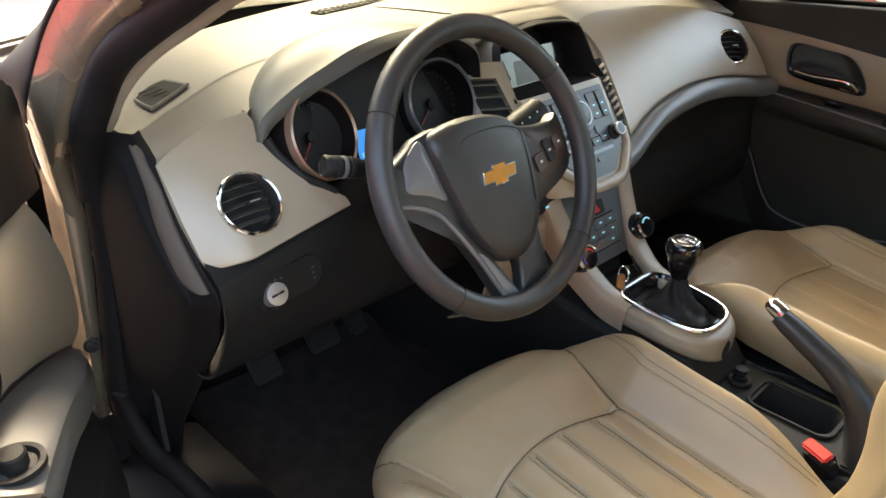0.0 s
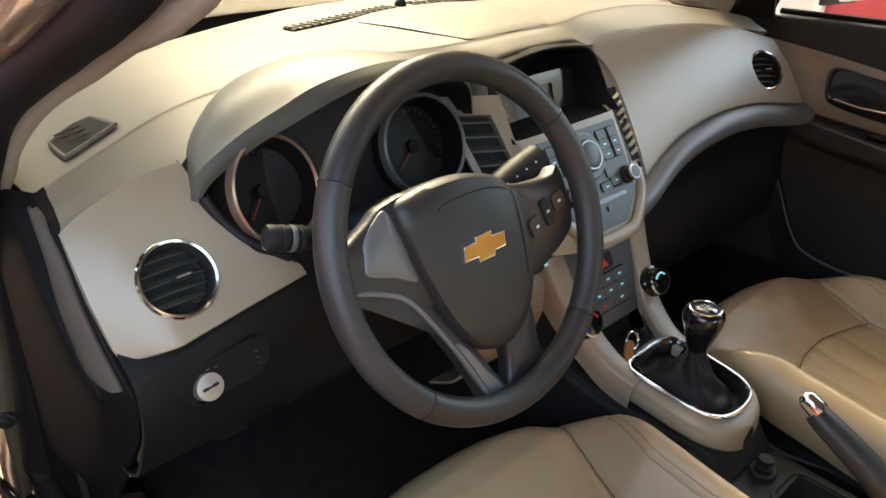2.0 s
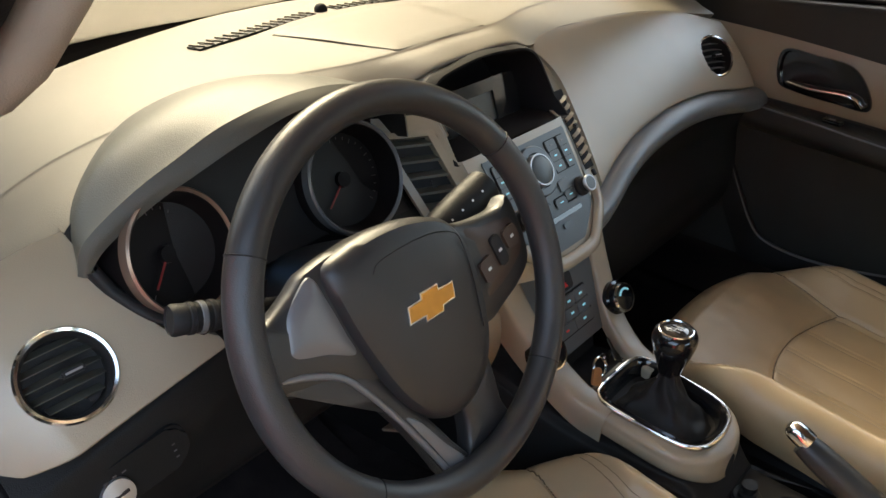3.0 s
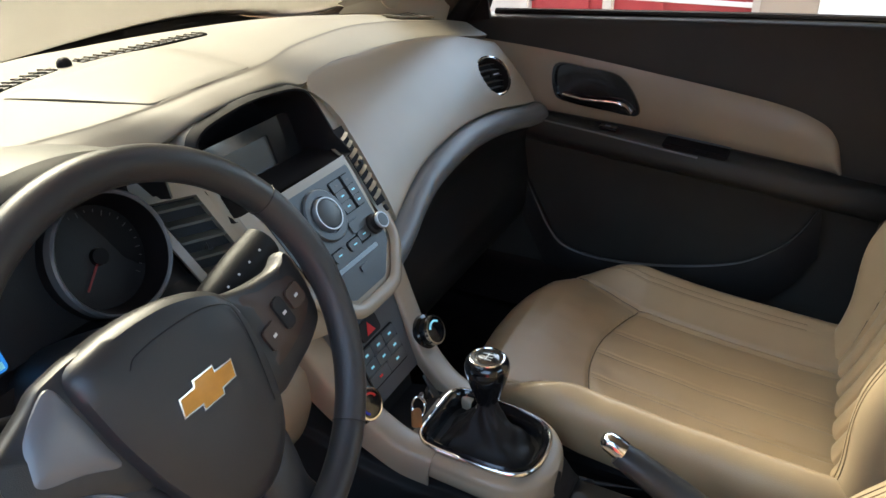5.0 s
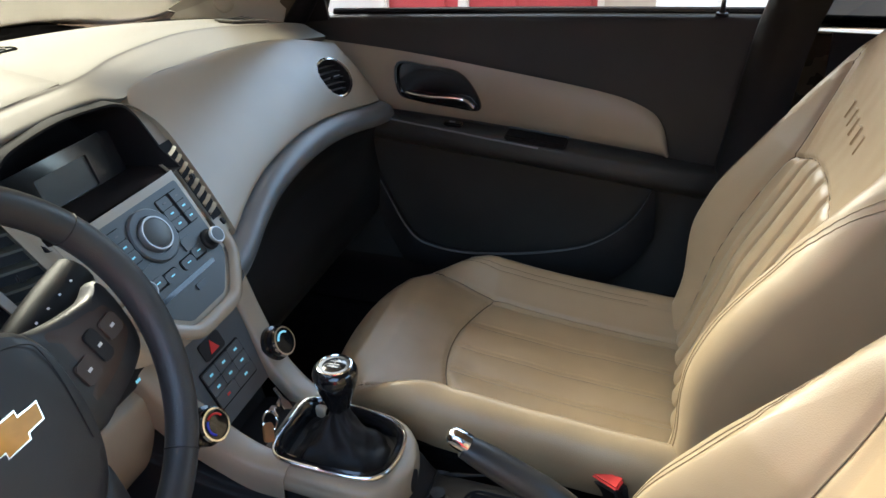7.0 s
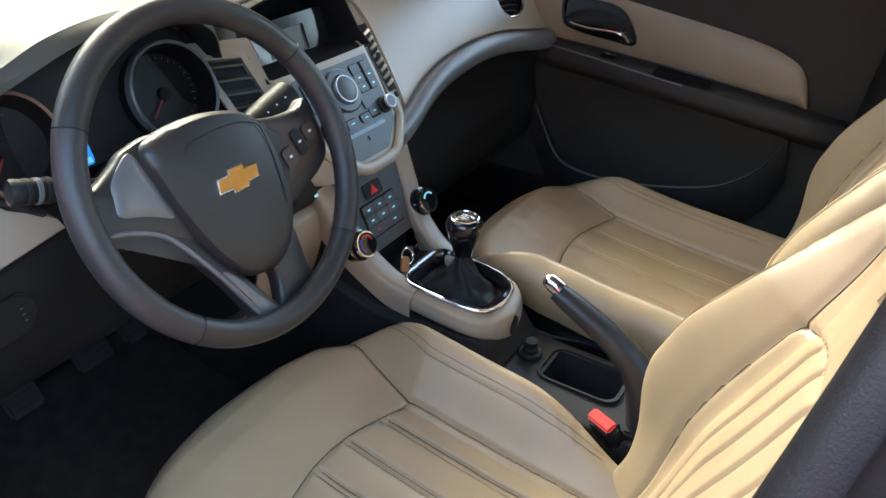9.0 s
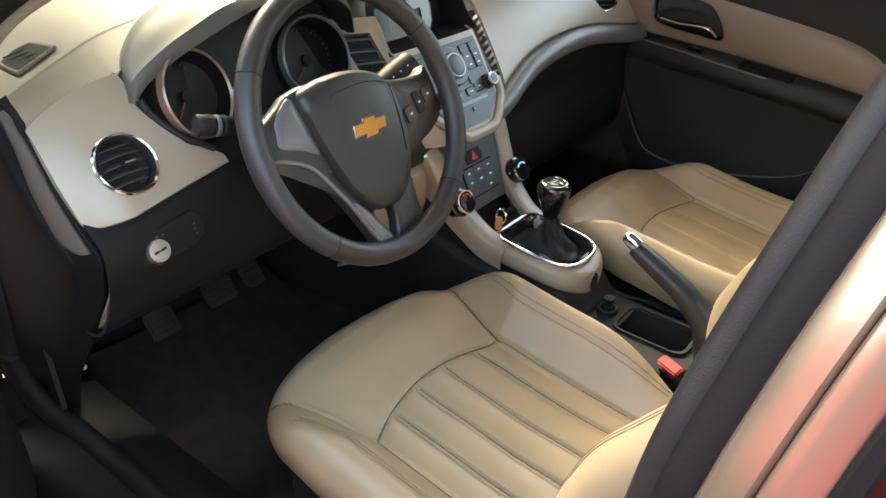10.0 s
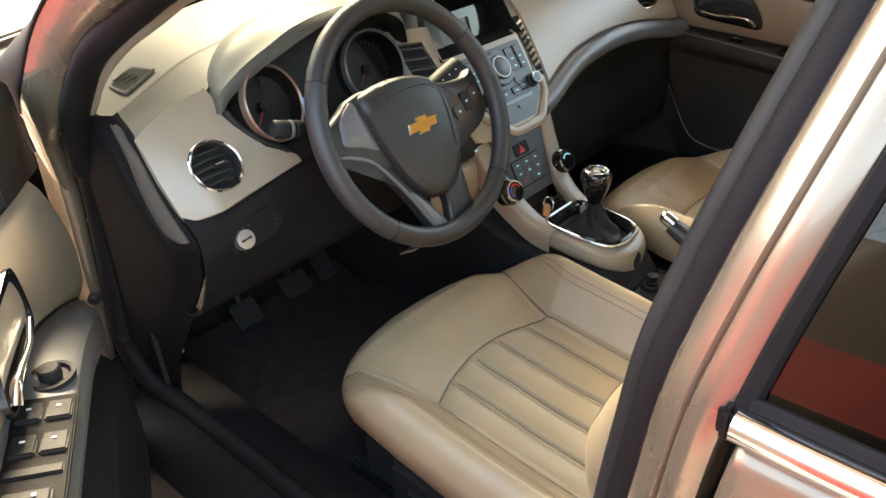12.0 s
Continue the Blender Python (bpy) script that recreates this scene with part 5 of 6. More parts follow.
# ---- centre console ----
console = thing("centre_console", "beige and black centre console with chrome shifter surround", "centre console", at=(0, -0.2, 0.3))
# beige wings that run from the dashboard down both sides of the stack and along the console
def wing(s):
    spine = curve([(0.135, 0.165, 0.80), (0.118, 0.128, 0.74), (0.106, 0.098, 0.68), (0.091, 0.064, 0.628), (0.083, 0.034, 0.598), (0.077, 0.006, 0.580), (0.071, -0.03, 0.570)], 40)
    rows = []
    for i, (x, y, z) in enumerate(spine):
        f = i / 39
        w = 0.030 - 0.006 * f
        fwd = Vector((0, 1, 0.2)).lerp(Vector((0, 0.1, -1)), min(1, f * 1.7)).normalized()
        c = Vector((x, y, z))
        rows.append([c + Vector((-w, 0, 0)) + fwd * 0.02, c + Vector((-w, 0, 0)) + fwd * 0.003, c + Vector((-w + 0.006, 0, 0)) - fwd * 0.002, c + Vector((0.004, 0, 0)) - fwd * 0.002, c + Vector((0.010, 0, 0)) + fwd * 0.005, c + Vector((0.011, 0, 0)) + fwd * 0.02, c + Vector((0.009, 0, 0)) + fwd * 0.042])
    rows = [[(s * p.x, p.y, p.z) for p in r] for r in rows]
    part("wing_trim", thicken(skin(loft(rows, 24, 40)), 0.003), M_BEIGE, console, "beige side wing")
wing(-1)
wing(1)
# beige shifter surround, rounded towards the rear
secs = []
for y, hw, zt in ((0.016, 0.075, 0.574), (-0.04, 0.077, 0.572), (-0.10, 0.077, 0.567), (-0.140, 0.070, 0.562), (-0.164, 0.052, 0.556), (-0.175, 0.031, 0.550), (-0.179, 0.010, 0.546)):
    secs.append([(-hw + 0.004, y, zt - 0.038), (-hw - 0.003, y, zt - 0.029), (-hw - 0.003, y, zt - 0.014), (-hw + 0.010, y, zt), (0, y, zt + 0.002), (hw - 0.010, y, zt), (hw + 0.003, y, zt - 0.014), (hw + 0.003, y, zt - 0.029), (hw - 0.004, y, zt - 0.038)])
part("shifter_surround", cut(skin(loft(secs, 80, 80)), lambda c: c.z > 0.535 and abs(c.x) < 0.0575 and -0.147 < c.y < 0.0 and (c.x / 0.064) ** 2 + (max(0.0, -0.09 - c.y) / 0.066) ** 2 < 1), M_BEIGE, console, "beige shifter surround")
# black lower body
secs = []
for y, hw, zt in ((0.80, 0.12, 0.60), (0.45, 0.11, 0.60), (0.20, 0.090, 0.57), (0.05, 0.082, 0.53), (-0.10, 0.078, 0.525), (-0.155, 0.072, 0.520), (-0.185, 0.078, 0.478), (-0.215, 0.084, 0.464), (-0.45, 0.088, 0.460), (-0.80, 0.09, 0.47)):
    secs.append([(-hw - 0.012, y, 0.25), (-hw - 0.008, y, zt - 0.05), (-hw, y, zt - 0.01), (-hw + 0.015, y, zt), (0, y, zt), (hw - 0.015, y, zt), (hw, y, zt - 0.01), (hw + 0.008, y, zt - 0.05), (hw + 0.012, y, 0.25)])
bm = skin(loft(secs, 80, 120))
cut(bm, lambda c: -0.022 < c.x < 0.060 and -0.366 < c.y < -0.238 and c.z > 0.44)
part("console_body", thicken(bm, 0.004), M_BLACK, console, "black lower console")
# cubby ahead of the shifter
bm = skin([[(-0.06, 0.085, 0.62), (0.06, 0.085, 0.62)], [(-0.06, 0.075, 0.563), (0.06, 0.075, 0.563)], [(-0.064, 0.004, 0.576), (0.064, 0.004, 0.576)]])
part("cubby", thicken(bm, 0.003), M_BLACK, console, "black storage cubby")

# shifter ring: flat front, rounded rear
ringpts = [(-0.038, 0.004), (0, 0.005), (0.038, 0.004), (0.055, -0.003), (0.063, -0.020), (0.063, -0.07), (0.058, -0.125), (0.040, -0.152), (0, -0.160), (-0.040, -0.152), (-0.058, -0.125), (-0.063, -0.07), (-0.063, -0.020), (-0.055, -0.003)]
ro = smooth_outline(ringpts, 72)
ring_z = lambda y: 0.580 + 0.085 * y
part("chrome_ring", tube([(x, y, ring_z(y)) for x, y in ro], 0.0034, 10, closed=True, flat=1.2), M_CHROME, console, "chrome ring round the shifter")
rows = [[(x * f, -0.078 + (y + 0.078) * f, ring_z(y) + h) for x, y in ro] for f, h in ((0.965, -0.004), (0.96, 0.004), (0.92, 0.0065), (0.875, 0.003), (0.84, -0.010), (0.82, -0.022))]
part("inner_frame", skin(rows, wrap=True), M_GLOSS, console, "gloss black frame")

part("boot_base", skin([[(x * f, -0.078 + (y + 0.078) * f, ring_z(y) - 0.020) for x, y in ro] for f in (0.85, 0.4, 0.02)], wrap=True, cap=True), M_BOOT, console, "black boot base")

gear = thing("gear_lever", "black gear lever with chrome-topped knob and leather boot", "gear lever", at=(0.0, -0.075, 0.56))
rows = []
for f, h, sh in ((0.82, -0.024, 0.0), (0.74, -0.016, 0.05), (0.58, -0.006, 0.2), (0.42, 0.008, 0.45), (0.29, 0.022, 0.7), (0.20, 0.034, 0.9), (0.17, 0.042, 1.0), (0.15, 0.046, 1.0)):
    r = []
    for i, (x, y) in enumerate(ro):
        a = 2 * math.pi * i / len(ro)
        w = 1 + 0.07 * math.sin(5 * a + 9 * f) * (1 - abs(2 * f - 0.9))
        yc = -0.078 + sh * 0.006
        r.append((x * f * w + 0.014 * sh, yc + (y + 0.078) * f * w * (0.75 + 0.25 * f), ring_z(y * f - 0.078 * (1 - f)) + h + 0.003 * math.sin(7 * a + 20 * f)))
    rows.append(r)
part("boot", skin(loft(rows, 72, 30), wrap=True, cap=True), M_BOOT, gear, "creased black leather boot")
km = frame_matrix((0.016, -0.068, 0.617), (0.03, 0.02, 1), up=(0, 1, 0))
part("lever_collar", lathe([(0.012, -0.026), (0.0145, -0.018), (0.0145, -0.012), (0.012, -0.008), (0.012, 0.0)], 24, km), M_BLACK, gear)
part("collar_ring", lathe([(0.0140, -0.017), (0.0155, -0.015), (0.0140, -0.013)], 24, km, cap=False), M_SILVER, gear)
knob = part("knob", lathe([(0.0125, -0.008), (0.0155, 0.000), (0.0200, 0.014), (0.0255, 0.030), (0.0300, 0.046), (0.0308, 0.056), (0.0285, 0.0630), (0.0240, 0.0668)], 40, km), M_GLOSS, gear, "gloss black pear-shaped knob")
part("knob_ring", lathe([(0.0245, 0.0655), (0.0236, 0.0680), (0.0222, 0.0684), (0.0212, 0.0668)], 40, km, cap=False), M_CHROME, knob, "chrome knob ring")
part("knob_cap", lathe([(0.0215, 0.065), (0.014, 0.0675), (0.001, 0.068)], 32, km), M_GLOSS, knob)
for x, y, w, h in ((-0.008, 0, 0.0012, 0.016), (0, 0, 0.0012, 0.016), (0.008, 0, 0.0012, 0.016), (0, 0, 0.016, 0.0012)):
    part("shift_mark", box(w, h, 0.0006, km @ pose(x * 0.75, y * 0.75, 0.0682)), M_SILVER, knob)

keys = thing("key_bunch", "bunch of keys on a steel ring in the cubby", "keys", at=(-0.02, 0.03, 0.57))
kr = [(-0.022 + 0.014 * math.cos(a), 0.018 + 0.006 * math.sin(a), 0.600 + 0.012 * math.sin(a)) for a in (2 * math.pi * k / 32 for k in range(32))]
part("key_ring", tube(kr, 0.0018, 8, closed=True), M_CHROME, keys, "steel split ring")
part("key_head", prism(round_rect(0.016, 0.026, 0.005), 0.004, frame_matrix((-0.036, 0.012, 0.594), (-0.2, -0.9, 0.4), roll=-25), 0.001), M_BRASS, keys, "copper coloured key head")
for k, (x, y) in enumerate(((-0.002, 0.020), (0.014, 0.012))):
    part("key", prism([(-0.008, 0.010), (0.008, 0.010), (0.008, -0.004), (0.003, -0.010), (0.003, -0.03), (-0.002, -0.033), (-0.003, -0.010), (-0.008, -0.004)], 0.002, frame_matrix((x, y, 0.603), (0.3, -0.5, 0.8), roll=70 + 50 * k), 0.0004), M_CHROME, keys, "steel key")

# rear console: power socket, cup tray
sock = part("power_socket", lathe([(0.020, -0.01), (0.020, 0.003), (0.018, 0.005), (0.0135, 0.004)], 32, Matrix.Translation((0.017, -0.206, 0.468))), M_BLACK, console, "round power socket")
part("socket_plug", lathe([(0.0125, 0.0), (0.0125, 0.010), (0.0085, 0.012), (0.0085, 0.017), (0.011, 0.019), (0.0105, 0.025), (0.001, 0.026)], 28, Matrix.Translation((0.017, -0.206, 0.468))), M_STALK, sock, "black lighter plug")
co = round_rect(0.084, 0.130, 0.022, 8, 0.019, -0.302)
def tray_ring(f, z):
    return [(0.019 + (x - 0.019) * f, -0.302 + (y + 0.302) * f, z) for x, y in co]
part("cup_tray", skin([tray_ring(1.10, 0.461), tray_ring(1.09, 0.4665), tray_ring(1.0, 0.4665), tray_ring(0.97, 0.462), tray_ring(0.93, 0.40), tray_ring(0.86, 0.385), tray_ring(0.05, 0.384)], wrap=True), M_BLACK, console, "deep black cup tray")

# handbrake
brake = thing("handbrake_lever", "black handbrake lever with chrome button", "handbrake", at=(0.0, -0.42, 0.46))
path = curve([(-0.047, -0.262, 0.653), (-0.045, -0.305, 0.630), (-0.042, -0.36, 0.596), (-0.038, -0.40, 0.555), (-0.035, -0.425, 0.50), (-0.033, -0.44, 0.44)], 30)
part("grip", tube(path, list(np.interp(np.linspace(0, 1, 30), [0, 0.08, 0.35, 0.6, 0.8, 1], [0.0135, 0.0160, 0.0190, 0.0235, 0.034, 0.042])), 18, flat=1.15, up=(1, 0, 0)), M_WHEEL, brake, "black grained grip")
part("button", tube(curve([(-0.0475, -0.268, 0.657), (-0.0485, -0.252, 0.666), (-0.049, -0.244, 0.671)], 8), [0.0128, 0.013, 0.013, 0.0125, 0.012, 0.011, 0.009, 0.006], 18), M_CHROME, brake, "chrome release button")
part("base_plate", box(0.09, 0.14, 0.012, pose(-0.03, -0.47, 0.464), 0.004), M_BLACK, brake)


# ---- seats ----
def upholstery(W, y_lo, y_hi, y_arc, expo, edge, depth, top, m, n=300, rows_n=130):
    """Grid of a padded cushion: straight sides that round off towards y_hi, a rolled edge and a tucked skirt.
    W(side, y) is the half width, top(x, y) the height. Gives points in the world and the flat x, y of each."""
    ys = list(np.linspace(y_lo, y_hi - edge, rows_n)) + [y_hi - edge * (1 - math.cos(p)) for p in np.linspace(math.pi / 2, 0.04, 16)[1:]]
    pts, flat = {}, {}
    for j, y in enumerate(ys):
        q = max(0.0, (y - y_arc) / (y_hi - y_arc))
        f = max(1e-4, 1 - q ** expo) ** (1 / expo)
        cols = []
        for side in (-1, 1):
            w = W(side, y) * f
            e = min(edge, 0.8 * w)
            roll = [(side * (w - e * (1 - math.cos(p))), 0.0) for p in np.linspace(0.05, math.pi / 2, 12)]
            skirt = [(side * w, t) for t in np.linspace(1, 0.15, 6)]
            cols.append(skirt + roll)
        left, right = cols[0], cols[1][::-1]
        xs_ = left + [(x, 0.0) for x in np.linspace(left[-1][0], right[0][0], n + 2)[1:-1]] + right
        for i, (x, t) in enumerate(xs_):
            side = -1 if x < 0 else 1
            w0 = W(side, y)
            u = min(1.0, abs(x) / w0)
            F = max(1e-6, (u ** expo + q ** expo) ** (1 / expo))
            gx = F ** (1 - expo) * u ** (expo - 1) / w0
            gy = F ** (1 - expo) * q ** (expo - 1) / (y_hi - y_arc)
            d = max(0.0, 1 - F) / math.hypot(gx, gy) if gx + gy > 1e-6 else edge
            d = min(d, edge)
            drop = edge - math.sqrt(max(0.0, edge ** 2 - (edge - d) ** 2))
            if t:
                drop = edge + depth * t
            pts[i, j] = m @ Vector((x * (1 - 0.05 * t * t), y - 0.02 * t * t * q, top(x, y) - drop))
            flat[i, j] = (x, y)
    return pts, flat, len(xs_) - 1, len(ys) - 1


def seam(d, w=0.005, depth=0.006):
    return -depth * math.exp(-(d / w) ** 2)


def grid_normals(pts, ni, nj):
    out = {}
    for (i, j), p in pts.items():
        a = pts[min(i + 1, ni), j] - pts[max(i - 1, 0), j]
        b = pts[i, min(j + 1, nj)] - pts[i, max(j - 1, 0)]
        v = a.cross(b)
        out[i, j] = v.normalized() if v.length > 1e-12 else Vector((0, 0, 1))
    return out


def puffed_flute(x, pitch, depth):
    """Padded strips between pairs of sewn lines."""
    u = (x / pitch + 0.5) % 1.0 - 0.5
    d = abs(u) * pitch
    swell = math.sqrt(max(0.0, 1 - (1 - min(1.0, d / (0.5 * pitch))) ** 2))
    return depth * (swell - 1) * 0.8 - 0.42 * depth * math.exp(-((d - 0.0045) / 0.0021) ** 2)


def smooth_step(a, b, x):
    t = min(1.0, max(0.0, (x - a) / (b - a)))
    return t * t * (3 - 2 * t)


def panel_part(name, cells, pts, normals, st, label):
    """One leather panel out of the seat's grid, shaded across its seams."""
    vs, co, faces = {}, [], []
    for i, j in cells:
        q = []
        for c in ((i, j), (i + 1, j), (i + 1, j + 1), (i, j + 1)):
            if c not in vs:
                vs[c] = len(co)
                co.append(tuple(pts[c]))
            q.append(vs[c])
        faces.append(q)
    me = bpy.data.meshes.new(name)
    me.from_pydata(co, [], faces)
    me.materials.append(M_LEATHER)
    me.polygons.foreach_set("use_smooth", [True] * len(faces))
    me.normals_split_custom_set_from_vertices([tuple(normals[c]) for c in vs])
    me.update()
    ob = new(name, me)
    ob.parent = st
    ob.matrix_parent_inverse = world_of(st).inverted()
    return tagged(ob, label)


def sewn(name, across, y_lo, y_hi, r, mat, grid):
    """A thin tube laid in the leather along x = across(y), for stitch threads and for dark creases."""
    pts, flat, normals, ni, nj, st = grid
    path = []
    for j in range(nj + 1):
        y = flat[0, j][1]
        if y_lo <= y <= y_hi:
            xq = across(y)
            for i in range(6, ni - 6):
                xa, xb = flat[i, j][0], flat[i + 1, j][0]
                if xa <= xq < xb:
                    path.append(pts[i, j].lerp(pts[i + 1, j], (xq - xa) / (xb - xa)) + normals[i, j] * 0.0004)
                    break
    part(name, tube(path, r, 6), mat, st)


def seat(cx, y0, kind):
    s = 1 if kind == "passenger" else -1
    st = thing("passenger_seat" if s > 0 else "driver_seat", "beige leather front seat with fluted centre and stitched seams", "car seat", "front seats", at=(cx, y0 - 0.25, 0.28))

    xo, pitch, phase = (0.016, 0.066, 0.006) if s < 0 else (0.0, 0.0725, 0.0)
    def insert_front(x):
        return 0.094 - 0.042 * (abs(x) / 0.155) ** 2
    def side_seam(y):
        return 0.153 + max(0, y - 0.054) * 0.30
    def cushion_w(side, y):
        return (0.268 if side * -s > 0 else 0.252) - (0.040 * smooth_step(-0.10, -0.30, y) if s < 0 and side > 0 else 0)
    def top(x, y):
        a = abs(x - xo)
        z = lerp_table(y, [-0.33, -0.1, 0.05, 0.10, 0.15, 0.19, 0.23, 0.29], [0.440, 0.458, 0.478, 0.488, 0.502, 0.511, 0.513, 0.496])
        ss = side_seam(y)
        b = min(1.0, max(0.0, (a - ss + 0.012) / 0.085))
        rise = 0.45 * b + 0.55 * b * b * (3 - 2 * b)
        z += (0.093 if x * -s > 0 else 0.062) * rise * (1 - (0.64 if x * -s > 0 else 0.92) * smooth_step(0.06, 0.29, y)) * (1 - (0.30 if s < 0 and x > 0 else 0) * smooth_step(-0.08, -0.28, y))
        z -= 0.008 * max(0, 1 - (a / 0.15) ** 2) * (1 - smooth_step(0.06, 0.18, y))
        z -= (0.16 if x * -s < 0 else 0.04) * max(0, y - 0.12) * (a / 0.25) ** 2
        fi = insert_front(a)
        if a < ss and y < fi + 0.012:
            z += puffed_flute(x + phase, pitch, 0.0125 if s < 0 else 0.0035) * smooth_step(0.0, 0.010, fi - y) * smooth_step(0.0, 0.012, ss - a) + 0.003 * smooth_step(0.0, 0.02, fi - y)
        if a < ss:
            z += seam(y - fi, 0.0030, 0.0048)
        z += seam(a - ss, 0.0030, 0.0060)
        if y < 0.22:
            z += seam(a - ss - 0.046, 0.0026, 0.0016) + seam(a - ss - 0.054, 0.0026, 0.0016)
        z += 0.0022 * noise.noise(Vector((x * 11 + cx * 9, y * 11, 0.3))) + 0.0009 * noise.noise(Vector((x * 34, y * 22 + cx * 7, 1.7)))
        return z
    here = Matrix.Translation((cx, y0 - 0.172, 0))
    pts, flat, ni, nj = upholstery(cushion_w, -0.33, 0.289, 0.03, 2.6, 0.046, 0.055, top, here)
    groups = {"insert": [], "front_panel": [], "bolster_outer": [], "bolster_inner": []}
    for i in range(ni):
        for j in range(nj):
            x, y = flat[i, j]
            if abs(x - xo) < side_seam(y):
                key = "insert" if y < insert_front(x - xo) else "front_panel"
            else:
                key = "bolster_inner" if x * -s > 0 else "bolster_outer"
            groups[key].append((i, j))
    normals = grid_normals(pts, ni, nj)
    for key, nm, lb in (("insert", "seat_insert", "fluted beige leather centre panel"), ("front_panel", "seat_cushion", "smooth beige leather front panel"), ("bolster_outer", "seat_bolster", "stitched beige leather side bolster"), ("bolster_inner", "seat_bolster", "stitched beige leather side bolster")):
        panel_part(nm, groups[key], pts, normals, st, lb)
    grid = (pts, flat, normals, ni, nj, st)
    for side in (-1, 1):
        sewn("seam", lambda y: xo + side * side_seam(y), -0.24, 0.285, 0.0011, M_CREASE, grid)
        for off in (0.046, 0.054):
            sewn("stitch_line", lambda y: xo + side * (side_seam(y) + off), -0.24, 0.14, 0.0006, M_STITCH, grid)
    if s < 0:
        for k in range(-1, 3):
            xk = pitch * k - phase
            for off in (-0.0042, 0.0042):
                sewn("flute_crease", lambda y: xk + off, -0.30, insert_front(xk - xo) - 0.007, 0.0008, M_CREASE, grid)
    part("seam", tube([here @ Vector((x + xo, insert_front(x), top(x + xo, insert_front(x)) + 0.0020)) for x in np.linspace(-0.152, 0.152, 60)], 0.0010, 6), M_CREASE, st)
    # black base and rails
    part("seat_base", box(0.42, 0.44, 0.12, pose(cx, y0 - 0.21, 0.355), 0.02, seg=3), M_BLACK, st, "black plastic seat base")
    for dx in (-0.19, 0.19):
        part("seat_rail", box(0.03, 0.55, 0.035, pose(cx + dx, y0 - 0.22, 0.285), 0.005), M_STALK, st, "dark seat rail")
    part("side_shield", box(0.035, 0.40, 0.10, pose(cx + s * 0.222, y0 - 0.29, 0.375), 0.014, seg=3), M_BLACK, st, "black side shield")
    part("height_lever", box(0.014, 0.11, 0.022, pose(cx + s * 0.246, y0 - 0.20, 0.392), 0.006, seg=3), M_STALK, st, "black height lever")

    # backrest, tilted back
    tm = frame_matrix((cx, y0 - 0.555, 0.475), (0, 0.94, 0.342)) @ pose(0, 0.29, 0)   # local y runs up the back, local z forward
    def back_w(side, y):
        return 0.252 - 0.030 * smooth_step(0.02, 0.34, y) - (0.030 * smooth_step(-0.14, -0.32, y) if s < 0 and side > 0 else 0)
    def back_seam(y):
        return 0.168 - 0.010 * smooth_step(-0.3, 0.05, y) + 0.20 * max(0, y - 0.07)
    def ins_top(x):
        return 0.102 - 0.040 * (abs(x) / 0.16) ** 2.4
    def topb(x, y):
        a = abs(x)
        bs = min(back_seam(y), 0.20)
        z = 0.075 + 0.012 * math.exp(-((y + 0.10) / 0.12) ** 2)
        b = min(1.0, max(0.0, (a - bs + 0.018) / 0.062))
        swell = (1 - 0.72 * smooth_step(-0.08, 0.27, y)) * (1 - (0.58 if s > 0 else 0.50) * smooth_step(-0.11, -0.30, y))
        z += (0.090 if s < 0 else 0.066) * (0.4 * b + 0.6 * b * b * (3 - 2 * b)) * swell
        it = ins_top(a)
        if a < bs and y < it + 0.012:
            z += puffed_flute(x, 0.057, 0.0115) * smooth_step(0.0, 0.010, it - y) * smooth_step(0.0, 0.012, bs - a) + 0.003 * smooth_step(0.0, 0.02, it - y)
        if a < bs:
            z += seam(y - it, 0.0036, 0.0045)
        z += seam(a - back_seam(y), 0.0040, 0.0055)
        if y < 0.24:
            z += seam(a - bs - 0.050, 0.0026, 0.0016) + seam(a - bs - 0.057, 0.0026, 0.0016)
        z += 0.0022 * noise.noise(Vector((x * 11 + cx * 9, y * 11, 4.3))) + 0.0009 * noise.noise(Vector((x * 34, y * 22 + cx * 7, 6.7)))
        return z
    pts, flat, ni, nj = upholstery(back_w, -0.33, 0.350, 0.20, 2.6, 0.045, 0.13, topb, tm)
    groups = {"a": [], "b": [], "c": [], "d": []}
    for i in range(ni):
        for j in range(nj):
            x, y = flat[i, j]
            if abs(x) < back_seam(y):
                key = "a" if y < ins_top(x) else "b"
            else:
                key = "c" if x * s > 0 else "d"
            groups[key].append((i, j))
    normals = grid_normals(pts, ni, nj)
    for key, nm, lb in (("a", "backrest_insert", "fluted beige leather back panel"), ("b", "backrest_panel", "smooth upper back panel with embossed bars"), ("c", "backrest_bolster", "stitched beige leather back bolster"), ("d", "backrest_bolster", "stitched beige leather back bolster")):
        ob = panel_part(nm, groups[key], pts, normals, st, lb)
        if key == "b":
            for k in range(5):
                xk, yk = -0.083 + 0.0295 * k, 0.181 - 0.003 * k
                part("embossed_bar", box(0.017, 0.030, 0.005, tm @ pose(xk, yk, topb(xk, yk)), 0.0022, seg=3), M_LEATHER, ob)
    def on_back(x, y, h=0.0004):
        return tm @ Vector((x, y, topb(x, y) + h))
    grid = (pts, flat, normals, ni, nj, st)
    for side in (-1, 1):
        sewn("seam", lambda y: side * back_seam(y), -0.29, 0.30, 0.0010, M_CREASE, grid)
        for off in (0.050, 0.057):
            sewn("stitch_line", lambda y: side * (min(back_seam(y), 0.20) + off), -0.28, 0.22, 0.0006, M_STITCH, grid)
    part("seam", tube([on_back(x, ins_top(x)) for x in np.linspace(-0.157, 0.157, 60)], 0.0010, 6), M_CREASE, st)
